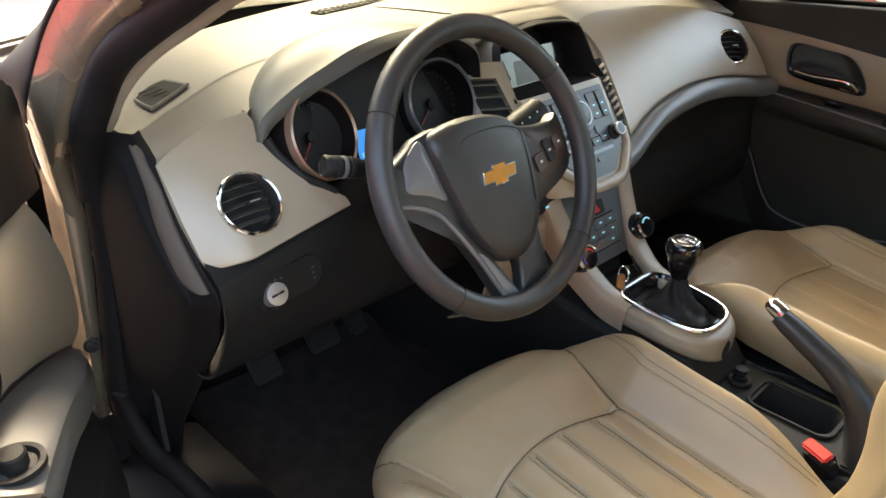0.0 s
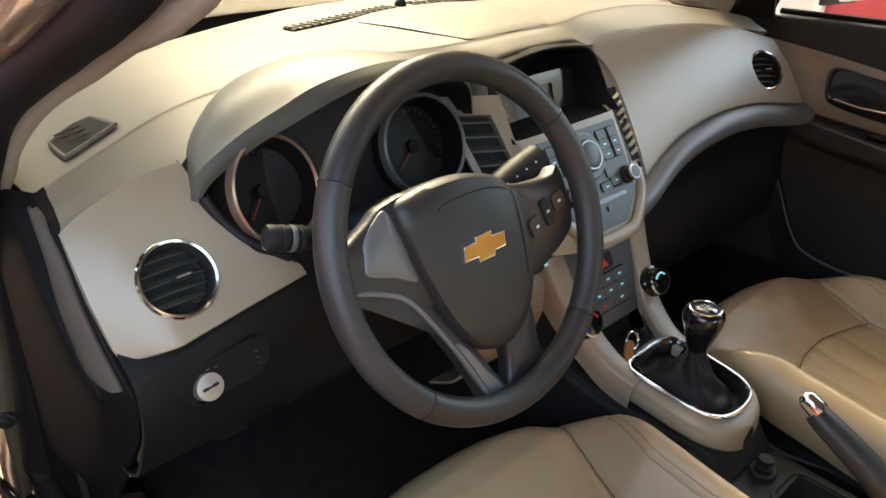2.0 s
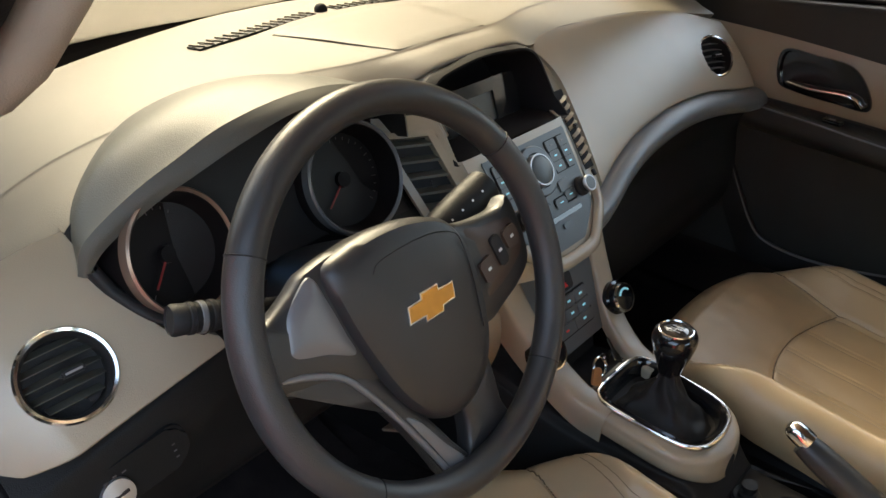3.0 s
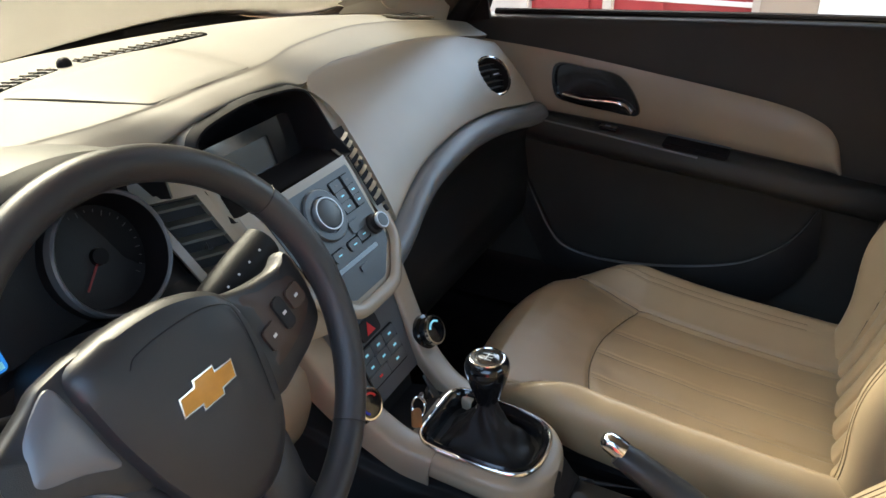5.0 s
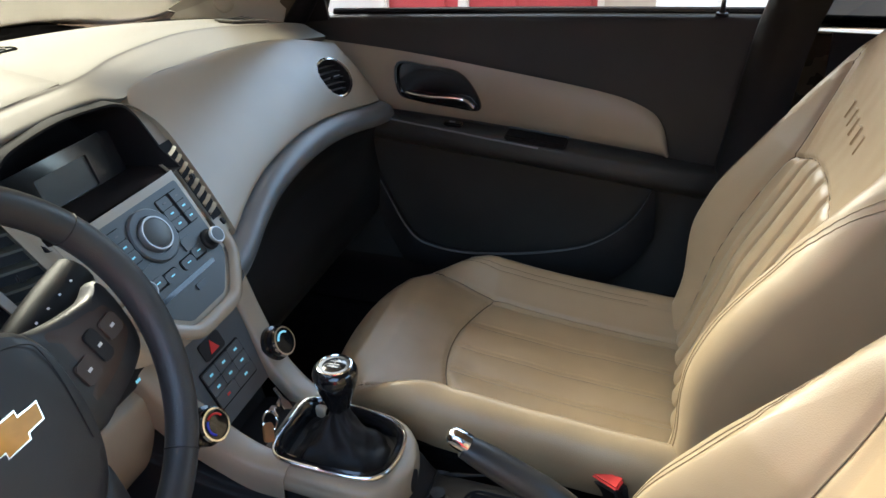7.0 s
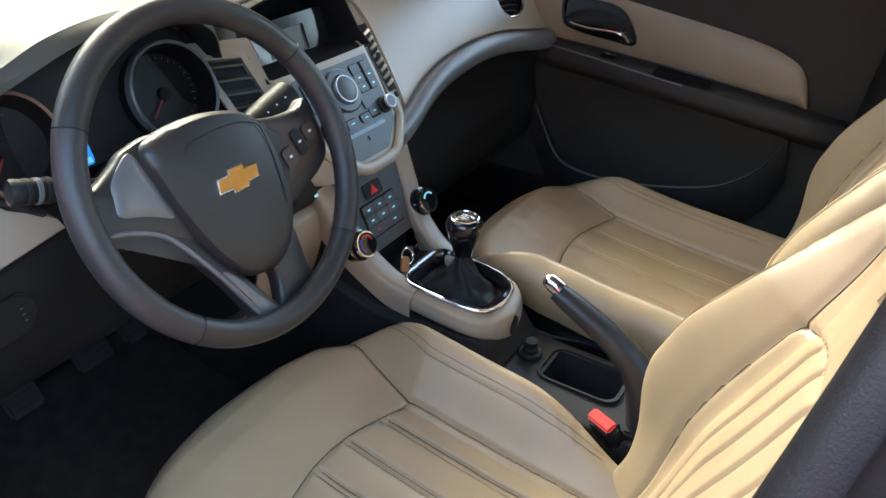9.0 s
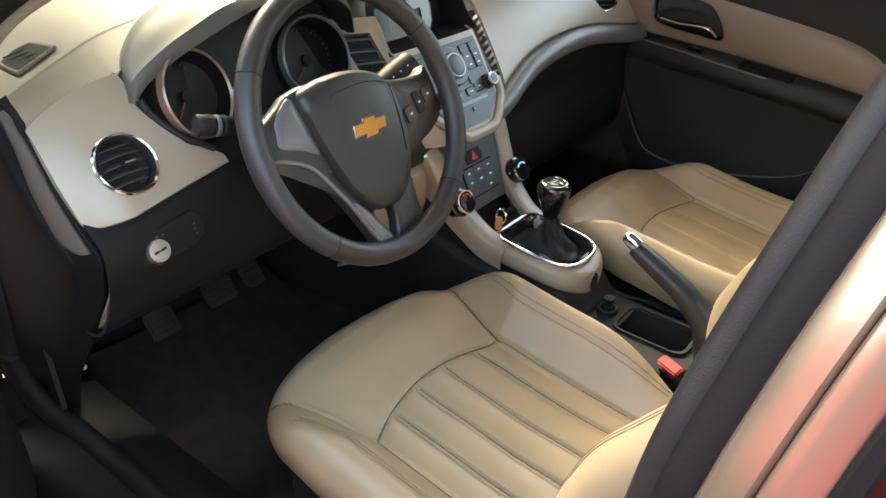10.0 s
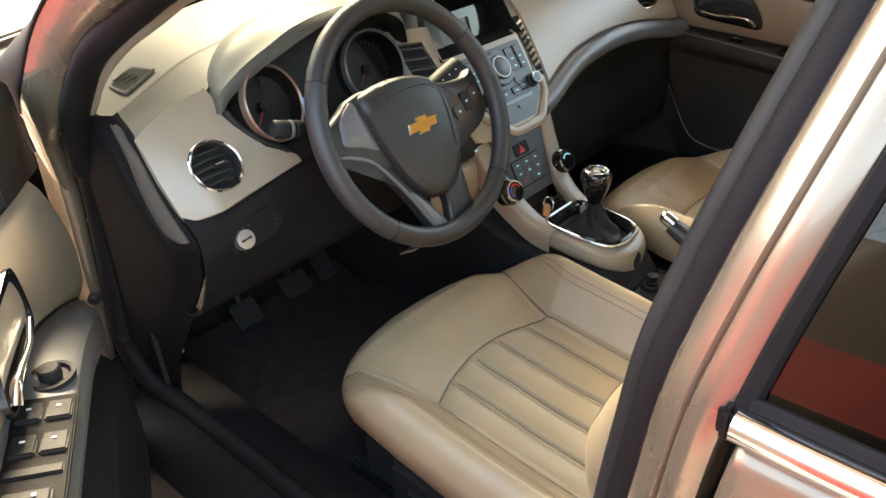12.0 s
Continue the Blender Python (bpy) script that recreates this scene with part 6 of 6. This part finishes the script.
    part("backrest_shell", box(0.42, 0.62, 0.05, tm @ pose(0, -0.01, -0.015), 0.02, seg=3), M_DKGREY, st, "charcoal rear shell")
    part("headrest", box(0.25, 0.17, 0.10, tm @ pose(0, 0.47, 0.06), 0.04, seg=5), M_LEATHER, st, "beige leather headrest")
    for dx in (-0.06, 0.06):
        part("headrest_post", tube([tm @ Vector((dx, 0.31, 0.05)), tm @ Vector((dx, 0.41, 0.055))], 0.006, 10), M_CHROME, st)
    part("recline_cover", lathe([(0.045, -0.02), (0.045, 0.01), (0.03, 0.02), (0.001, 0.022)], 28, frame_matrix((cx + s * 0.235, y0 - 0.47, 0.45), (s, 0, 0))), M_BLACK, st, "black hinge cover")
    return st
seat(-0.378, 0.006, "driver")
seat(0.378, -0.044, "passenger")


def buckle(x, y, z, yaw):
    b = thing("seat_belt_buckle", "black seat belt buckle with red release button", "buckle", "buckles", at=(x, y, z - 0.06))
    m = Matrix.Translation((x, y, z)) @ pose(0, 0, 0, -25, 0, yaw)
    part("buckle_body", box(0.05, 0.028, 0.085, m @ pose(0, 0, -0.044), 0.008, seg=3), M_BLACK, b)
    part("release_button", box(0.044, 0.020, 0.008, m @ pose(0, 0.002, 0.0), 0.003), M_RED, b, "red release button")
    part("buckle_stalk", tube([m @ Vector((0, 0, -0.08)), m @ Vector((0, -0.03, -0.19))], 0.012, 10, flat=0.6), M_BLACK, b)
buckle(-0.094, -0.376, 0.494, 68)
buckle(0.110, -0.43, 0.495, 62)

# ---- pedals and floor mat ----
pedals = thing("pedal_set", "three dark pedals hanging under the dashboard", "pedals", at=(-0.38, 0.5, 0.28))
for x, w, h, y, z in ((-0.445, 0.065, 0.060, 0.56, 0.330), (-0.300, 0.075, 0.055, 0.56, 0.335), (-0.205, 0.05, 0.11, 0.58, 0.345)):
    p = part("pedal", box(w, h, 0.016, frame_matrix((x, y, z), (0, -0.75, 0.66)), 0.005), M_PEDAL, pedals, "ribbed rubber pedal")
    for k in range(4):
        part("pedal_rib", box(w * 0.85, h * 0.06, 0.004, frame_matrix((x, y, z), (0, -0.75, 0.66)) @ pose(0, h * (k - 1.5) * 0.2, 0.009), 0.001), M_BLACK, p)
    part("pedal_arm", tube(curve([(x, y + 0.01, z), (x, y + 0.07, z + 0.12), (x, y + 0.06, z + 0.3)], 10), 0.008, 8), M_BLACK, pedals)
mat_ = thing("floor_mat", "dark carpet floor mat", "floor mat", at=(-0.40, 0.2, 0.26))
part("mat_sheet", skin(loft([[(-0.62, y, z), (-0.40, y, z - 0.012), (-0.16, y, z)] for y, z in ((-0.15, 0.275), (0.15, 0.272), (0.42, 0.278), (0.58, 0.33))], 20, 20)), M_CARPET, mat_)


# ---- passenger door ----
def door_x(z):
    return lerp_table(z, [0.30, 0.45, 0.60, 0.70, 0.79, 0.87, 0.95, 1.0], [0.80, 0.80, 0.795, 0.785, 0.79, 0.80, 0.822, 0.835])
def belt(y):
    return lerp_table(y, [-0.65, -0.2, 0.28, 0.45], [0.99, 0.972, 0.948, 0.935])
pdoor = thing("passenger_door", "closed passenger door with black panel and beige insert", "car door", "car doors", at=(0.82, -0.1, 0.3))
rows = []
for y in np.linspace(-0.66, 0.42, 24):
    zt = belt(y)
    r = [(door_x(z), float(y), z) for z in np.linspace(0.30, zt - 0.03, 14)]
    r += [(door_x(zt) - 0.004, float(y), zt - 0.008), (door_x(zt) + 0.006, float(y), zt), (door_x(zt) + 0.03, float(y), zt + 0.002)]
    rows.append(r)
part("door_panel", thicken(skin(loft(rows, 40, 40)), 0.006), M_DOOR, pdoor, "black grained door panel")
part("window_seal", tube(curve([(door_x(belt(y)) + 0.026, y, belt(y) + 0.004) for y in (-0.64, -0.2, 0.28)], 20), 0.008, 8), M_RUBBER, pdoor, "black belt seal")
# beige insert
INS_UP = [(0.43, 0.912), (0.29, 0.902), (0.112, 0.889), (-0.079, 0.868), (-0.303, 0.838), (-0.39, 0.815), (-0.43, 0.785), (-0.452, 0.722)]
INS_LO = [(0.43, 0.772), (0.29, 0.775), (0.172, 0.772), (-0.069, 0.758), (-0.257, 0.741), (-0.36, 0.731), (-0.42, 0.725), (-0.452, 0.720)]
up, lo = curve(INS_UP, 60), curve(INS_LO, 60)
rows = []
for a, b in zip(up, lo):
    r = []
    for j in range(13):
        v = j / 12
        y, z = b[0] + (a[0] - b[0]) * v, b[1] + (a[1] - b[1]) * v
        r.append((door_x(z) - 0.006 - 0.010 * math.sin(math.pi * v) ** 0.6, y, z))
    rows.append(r)
part("door_insert", thicken(skin(rows), 0.003), M_BEIGE, pdoor, "beige insert panel")
# armrest ledge
rows = []
for y, z, w in ((0.40, 0.765, 0.02), (0.25, 0.768, 0.03), (0.1, 0.757, 0.045), (-0.1, 0.742, 0.055), (-0.3, 0.725, 0.06), (-0.45, 0.71, 0.055), (-0.56, 0.70, 0.03)):
    x = door_x(z)
    rows.append([(x + 0.01, y, z + 0.004), (x - w * 0.8, y, z + 0.002), (x - w, y, z - 0.012), (x - w, y, z - 0.035), (x - w * 0.6, y, z - 0.055), (x + 0.01, y, z - 0.075)])
part("armrest", thicken(skin(loft(rows, 24, 40)), 0.003), M_DOOR, pdoor, "black armrest ledge")
sw = part("window_switch", box(0.022, 0.040, 0.008, pose(0.757, -0.014, 0.7555, 4, 0, 0), 0.003), M_GLOSS, pdoor, "gloss black window switch")
part("switch_mark", box(0.005, 0.012, 0.0008, pose(0.757, -0.012, 0.7598, 4, 0, 0)), M_SILVER, sw)
# raised block; its black stands in for the shade inside the recess
part("pull_recess", box(0.044, 0.126, 0.012, pose(0.752, -0.192, 0.7395, 5, 0, 0), 0.003), M_RUBBER, pdoor, "dark block in place of the shaded pull recess")
# two thin paler tubes draw the highlights on recess and armrest edge
part("recess_highlight", tube(curve([(0.777, -0.130, 0.752), (0.777, -0.192, 0.7465), (0.777, -0.255, 0.7405)], 12), 0.0018, 8), M_RADIO_BTN, pdoor, "grey line for the highlight along the recess")
part("edge_highlight", tube(curve([(0.764, 0.30, 0.7665), (0.752, 0.20, 0.764), (0.741, 0.10, 0.7565), (0.735, 0.027, 0.7515), (0.731, -0.105, 0.738), (0.728, -0.20, 0.730)], 40), 0.0022, 8), M_SATIN, pdoor, "pale line for the highlight on the armrest edge")
# handle
def handle(mx, parent):
    out = smooth_outline([(-0.095, 0.036), (-0.03, 0.040), (0.035, 0.035), (0.075, 0.0), (0.085, -0.034), (0.03, -0.036), (-0.05, -0.034), (-0.088, -0.022)], 48)
    rows = [[mx @ Vector((x * f, y * f, z)) for x, y in out] for f, z in ((1.04, -0.002), (1.03, 0.004), (0.97, 0.004), (0.90, -0.006), (0.5, -0.010), (0.05, -0.010))]
    h = part("handle_recess", skin(rows, wrap=True, cap=True), M_GLOSS, parent, "gloss black handle recess")
    part("door_handle", tube([mx @ Vector(p) for p in curve([(-0.072, -0.020, 0.004), (-0.02, -0.021, 0.010), (0.03, -0.016, 0.010), (0.058, -0.018, 0.008), (0.074, -0.031, 0.003)], 24)], [0.004 + 0.005 * max(0, (i - 12) / 11) for i in range(24)], 10, flat=0.8), M_CHROME, h, "chrome door handle")
hm = Matrix(((0, 0.10, -1, 0.768), (-1, 0, 0, 0.017), (0.0, 1, 0.10, 0.828), (0, 0, 0, 1)))
handle(hm @ pose(0, 0, 0, 0, 0, -4), pdoor)
# pocket
LIP = [(0.172, 0.615), (0.139, 0.550), (0.106, 0.490), (0.065, 0.453), (-0.03, 0.440), (-0.16, 0.455), (-0.281, 0.486), (-0.345, 0.520), (-0.400, 0.575), (-0.435, 0.65)]
path = curve(LIP, 48)
part("door_pocket", thicken(skin([[(0.800, y, z - 0.02), (0.792, y, z - 0.006), (0.780, y, z), (0.772, y, z + 0.003), (0.769, y, z - 0.004), (0.772, y * 1.02, z - 0.05), (0.79, y * 1.03, z - 0.12)] for y, z in path]), 0.002), M_BLACK, pdoor, "moulded door pocket")
# paler tube draws the highlight that runs along the lip
part("lip_highlight", tube([(0.769, y, z + 0.002) for y, z in path], [0.0004 + 0.0024 * math.sin(math.pi * min(1.0, i / 40)) for i in range(48)], 8), M_SATIN, pdoor, "pale line for the highlight along the pocket lip")
part("lock_pin", tube([(0.838, -0.515, 0.985), (0.838, -0.515, 1.002), (0.838, -0.515, 1.018)], [0.0065, 0.0045, 0.0035], 12), M_BLACK, pdoor, "black lock pin")
part("pin_collar", lathe([(0.012, 0), (0.011, 0.004), (0.006, 0.005)], 20, Matrix.Translation((0.838, -0.515, 0.986))), M_DKGREY, pdoor)
# window frame, mirror triangle, glass, mirror
part("mirror_sail", thicken(skin([[(0.815, 0.43, 0.93), (0.822, 0.28, 0.945)], [(0.79, 0.36, 1.02), (0.808, 0.285, 1.02)], [(0.755, 0.265, 1.10), (0.78, 0.27, 1.10)]]), 0.012), M_BLACK, pdoor, "black mirror sail")
gl = part("window_pane", skin([[(0.850, y, 0.95), (0.815, y - 0.02, 1.08), (0.745, y - 0.06, 1.22), (0.645, y - 0.10, 1.38)] for y in (0.30, 0.0, -0.3, -0.60)]), M_GLASS, pdoor, "clear side window")
part("outer_skin", thicken(skin(loft([[(0.80, y, 0.25), (0.86, y, 0.5), (0.875, y, 0.75), (0.868, y, 0.93)] for y in (-0.64, -0.1, 0.48)], 16, 8)), 0.004), M_PAINT, pdoor, "champagne outer skin")
part("window_frame", tube(curve([(0.83, 0.30, 0.96), (0.79, 0.24, 1.08), (0.70, 0.10, 1.24), (0.62, -0.08, 1.37), (0.615, -0.4, 1.41), (0.62, -0.66, 1.40)], 40), 0.012, 10), M_RUBBER, pdoor, "black window frame")
mir = part("door_mirror", box(0.20, 0.09, 0.145, pose(1.01, 0.225, 1.032, 0, 0, -14), 0.04, seg=5), M_BLACK, pdoor, "door mirror housing")
part("mirror_glass", prism(round_rect(0.172, 0.118, 0.035, 6), 0.004, pose(0.998, 0.1765, 1.034, 90, 0, -14), 0.001), M_CHROME, mir, "mirror glass")

# ---- driver's door, open ----
ddoor = thing("driver_door", "open driver's door with beige insert and window switches", "car door", "car doors", at=(-0.83, 0.46, 0.3))
HX, HY, OPEN = -0.82, 0.46, 29.5
dm = Matrix.Translation((HX, HY, 0)) @ pose(0, 0, 0, 0, 0, -OPEN)   # local -y runs along the door, local +x is its inner side
def dpart(name, bm, mat, parent=None, label="", **kw):
    bm.transform(dm)
    return part(name, bm, mat, parent or ddoor, label, **kw)
def dd_in(z):
    return -0.02 + (0.835 - door_x(z)) * 1.0
def dd_top(d):
    return lerp_table(d, [0, 0.1, 0.4, 1.1], [0.915, 0.928, 0.958, 0.975])
def dd_roll(d):
    return lerp_table(d, [0, 0.13, 0.42, 1.1], [0.868, 0.880, 0.920, 0.93])
def dd_low(d):
    return lerp_table(d, [0, 0.09, 0.16, 0.24, 0.33, 0.40, 0.5, 0.7], [0.60, 0.668, 0.705, 0.742, 0.778, 0.795, 0.803, 0.803])
rows = []
for d in np.linspace(0.06, 1.06, 24):
    y, zt = -float(d), dd_top(d)
    r = [(dd_in(z), y, z) for z in np.linspace(0.30, zt - 0.03, 12)] + [(dd_in(0.95), y, zt - 0.006), (dd_in(0.95) - 0.02, y, zt), (dd_in(0.95) - 0.05, y, zt)]
    rows.append(r)
dpart("door_panel", thicken(skin(loft(rows, 36, 30)), 0.006), M_BLACK, None, "black grained door panel")
rows = [[(-0.07, y, 0.25), (-0.11, y, 0.5), (-0.12, y, 0.75), (-0.095, y, zt)] for y, zt in ((0.02, 0.915), (-0.5, 0.96), (-1.08, 0.975))]
dpart("outer_skin", thicken(skin(loft(rows, 16, 8)), 0.004), M_PAINT, None, "champagne outer skin")
dpart("front_edge", box(0.085, 0.012, 0.60, pose(-0.045, -0.055, 0.60), 0.003), M_RUBBER, None, "dark leading edge of the door")
rows = []
for k in range(50):
    d = 0.085 + 0.615 * k / 49
    lo_, hi_ = dd_low(d), dd_roll(d)
    r = []
    for j in range(15):
        v = j / 14
        z = lo_ + (hi_ - lo_) * v
        r.append((dd_in(z) + 0.006 + 0.018 * math.sin(math.pi * v) ** 0.6, -d, z))
    rows.append(r)
dpart("door_insert", thicken(skin(rows), 0.003), M_BEIGE, None, "beige insert panel")
rows = []
for k in range(30):
    d = 0.06 + 0.69 * k / 29
    x0, lo_, hi_ = dd_in(0.95), dd_roll(d), dd_top(d)
    rows.append([(x0 + 0.002, -d, lo_ - 0.006), (x0 + 0.014, -d, lo_ + (hi_ - lo_) * 0.35), (x0 + 0.008, -d, hi_ - 0.010), (x0 - 0.02, -d, hi_ + 0.002)])
dpart("upper_roll", thicken(skin(loft(rows, 14, 30)), 0.003), M_HOOD, None, "olive grey upper roll")
# armrest with switches
rows = []
for d, w in ((0.078, 0.018), (0.11, 0.027), (0.16, 0.036), (0.24, 0.050), (0.33, 0.058), (0.42, 0.062), (0.6, 0.064), (0.8, 0.066), (0.95, 0.04)):
    z = dd_low(d) - 0.016 - 0.012 * min(1, d / 0.3)
    x = dd_in(z)
    rows.append([(x - 0.01, -d, z + 0.020), (x + 0.014, -d, z + 0.010), (x + w * 0.9, -d, z), (x + w, -d, z - 0.008), (x + w + 0.003, -d, z - 0.035), (x + w * 0.7, -d, z - 0.075), (x, -d, z - 0.12)])
dpart("armrest", thicken(skin(loft(rows, 26, 40)), 0.003), M_ARMREST, None, "satin grey armrest face")
# dark pocket added to cover lit ground where the gap lies in shade
rows = [[(0.02, -d, 0.60), (0.06 + b, -d, 0.565), (0.075 + b, -d, 0.54), (0.08 + b, -d, 0.42), (0.06 + b, -d, 0.33), (0.0, -d, 0.29)] for d, b in ((0.09, -0.04), (0.14, -0.01), (0.25, 0.0), (0.6, 0.0), (0.9, -0.02))]
dpart("map_pocket", thicken(skin(loft(rows, 24, 24)), 0.003), M_BLACK, None, "black map pocket added over the shaded gap")
dpart("mirror_switch", lathe([(0.027, -0.003), (0.027, 0.003), (0.022, 0.003), (0.019, -0.001), (0.013, 0.0), (0.013, 0.012), (0.011, 0.014), (0.001, 0.0145)], 32, Matrix.Translation((dd_in(0.775) + 0.034, -0.455, 0.778))), M_BLACK, None, "round mirror switch")
dpart("switch_panel", box(0.064, 0.19, 0.008, pose(dd_in(0.775) + 0.036, -0.595, 0.7815, 0, 7, 0), 0.002), M_RUBBER, None, "black switch panel")
for r in range(2):
    for c in range(2):
        dpart("window_switch", box(0.026, 0.034, 0.009, pose(dd_in(0.775) + 0.022 + 0.029 * c, -0.527 - 0.052 * r, 0.7855 - 0.0035 * c, -6, 7, 0), 0.002), M_DKGREY, None, "window switch")
        dpart("switch_mark", box(0.005, 0.003, 0.0006, pose(dd_in(0.775) + 0.022 + 0.029 * c, -0.523 - 0.052 * r, 0.7906 - 0.0035 * c, -6, 7, 0)), M_PRINT, None)
dpart("lock_switch", box(0.056, 0.014, 0.008, pose(dd_in(0.775) + 0.036, -0.619, 0.7845, 0, 7, 0), 0.002), M_DKGREY, None, "lock switch")
dpart("lock_switch", box(0.046, 0.020, 0.010, pose(dd_in(0.775) + 0.034, -0.655, 0.7855, 0, 7, 0), 0.003), M_BLACK, None, "lock switch")
for c in (-0.008, 0.008):
    dpart("switch_mark", box(0.004, 0.004, 0.0006, pose(dd_in(0.775) + 0.034 + c, -0.655, 0.7908, 0, 7, 0)), M_PRINT, None)
hm2 = dm @ Matrix(((0, -0.10, 1, dd_in(0.84) + 0.022), (-1, 0, 0, -0.478), (0.0, 1, 0.10, 0.850), (0, 0, 0, 1)))
handle(hm2, ddoor)
dpart("window_pane", skin([[(-0.045, y, 0.95), (-0.02, y, 1.15), (0.04, y, 1.38)] for y in (-0.35, -0.7, -1.04)]), M_GLASS, None, "clear side window")
sail = [(0.012, 0.86), (0.012, 0.985), (0.024, 1.01), (0.10, 1.045), (0.20, 1.05), (0.25, 0.98), (0.25, 0.90)]
dpart("mirror_sail", prism(sail, 0.022, Matrix(((0, 0, 1, 0.024), (-1, 0, 0, 0), (0, 1, 0, 0), (0, 0, 0, 1))), 0.007, seg=3), M_BLACK, None, "black mirror sail")
mir = dpart("door_mirror", box(0.20, 0.10, 0.15, pose(-0.19, -0.05, 1.03, 0, 0, 20), 0.045, seg=5), M_BLACK, None, "black door mirror housing")

# ---- outside ----
gm = bmesh.new()
bmesh.ops.create_grid(gm, x_segments=40, y_segments=40, size=300)
part("ground", gm, M_GROUND, None, "dusty pale concrete ground", smooth=False)
tagged(bpy.data.objects["ground"], category="ground", kind="structure")

def wall(name, sx, sy, sz, at, mat, label):
    ob = part(name, box(sx, sy, sz, Matrix.Translation(at), 0.01), mat, None, label, smooth=False)
    tagged(ob, label, "wall", kind="structure")
    return ob
wall("wall_east", 0.25, 16, 1.7, (4.6, 1.0, 0.85), M_WALL, "cream rendered yard wall")
wall("wall_north", 16, 0.25, 3.0, (-0.8, 9.0, 1.5), M_WALL, "cream rendered yard wall ahead of the car")
wall("wall_west", 0.2, 7.5, 2.4, (-3.9, 4.4, 1.2), M_GATE, "red painted yard wall")
wall("wall_west", 0.2, 6.0, 1.25, (-2.9, -3.2, 0.625), M_GATE, "low red painted yard wall")
# unseen dark screen, added to darken reflections and cut light from the west
wall("wall_west", 0.1, 6.6, 2.2, (-3.9, -2.7, 1.1), M_LIGHT_SCREEN, "unseen dark brown screen added to hold back western light")
# unseen roof and its posts, added to block and shape the sky light
wall("light_block_roof", 3.5, 5.2, 0.15, (0.85, -0.6, 3.28), M_WALL, "unseen cream roof added to block sky light")
for y in (1.9, -3.0):
    wall("light_block_post", 0.3, 0.3, 3.2, (2.4, y, 1.6), M_WALL, "unseen cream post added under the light-blocking roof")
    wall("light_block_post", 0.2, 0.2, 3.2, (-0.95, y, 1.6), M_WALL, "unseen cream post added under the light-blocking roof")
gate = thing("yard_gate", "red oxide steel gate with raised panels", "gate", at=(4.4, 0.8, 0.0))
part("gate_leaf", box(0.05, 1.5, 1.75, pose(4.40, 0.80, 0.925), 0.01), M_GATE, gate)
for k in range(3):
    for r in range(3):
        part("gate_panel", box(0.02, 0.38, 0.42, pose(4.365, 0.31 + 0.49 * k, 0.40 + 0.52 * r), 0.008), M_GATE, gate)
part("gate_rail", box(0.03, 0.9, 0.03, pose(4.355, 0.52, 0.36), 0.006), M_WHITE, gate, "pale lower rail")
for y in (0.05, 0.97, 1.55):
    part("gate_post", box(0.07, 0.07, 1.9, pose(4.35, y, 0.95), 0.01), M_WALL, gate, "pale post")
slab = thing("concrete_slab", "pale grey concrete slab leaning by the gate", "slab", at=(4.25, -0.13, 0.0))
part("slab_body", box(0.12, 0.32, 1.1, pose(4.25, -0.13, 0.55), 0.012), M_GROUND, slab)
cabinet = thing("white_cabinet", "white metal cabinet by the yard wall", "cabinet", at=(4.1, -0.62, 0.0))
part("cabinet_body", box(0.6, 0.66, 1.7, pose(4.1, -0.62, 0.85), 0.02), M_WHITE, cabinet)
for k in (-0.16, 0.16):
    part("cabinet_door", box(0.02, 0.30, 1.5, pose(3.79, -0.62 + k, 0.85), 0.006), M_WHITE, cabinet)
    part("cabinet_handle", box(0.012, 0.012, 0.12, pose(3.774, -0.62 + k * 0.25, 0.95), 0.004), M_SILVER, cabinet)
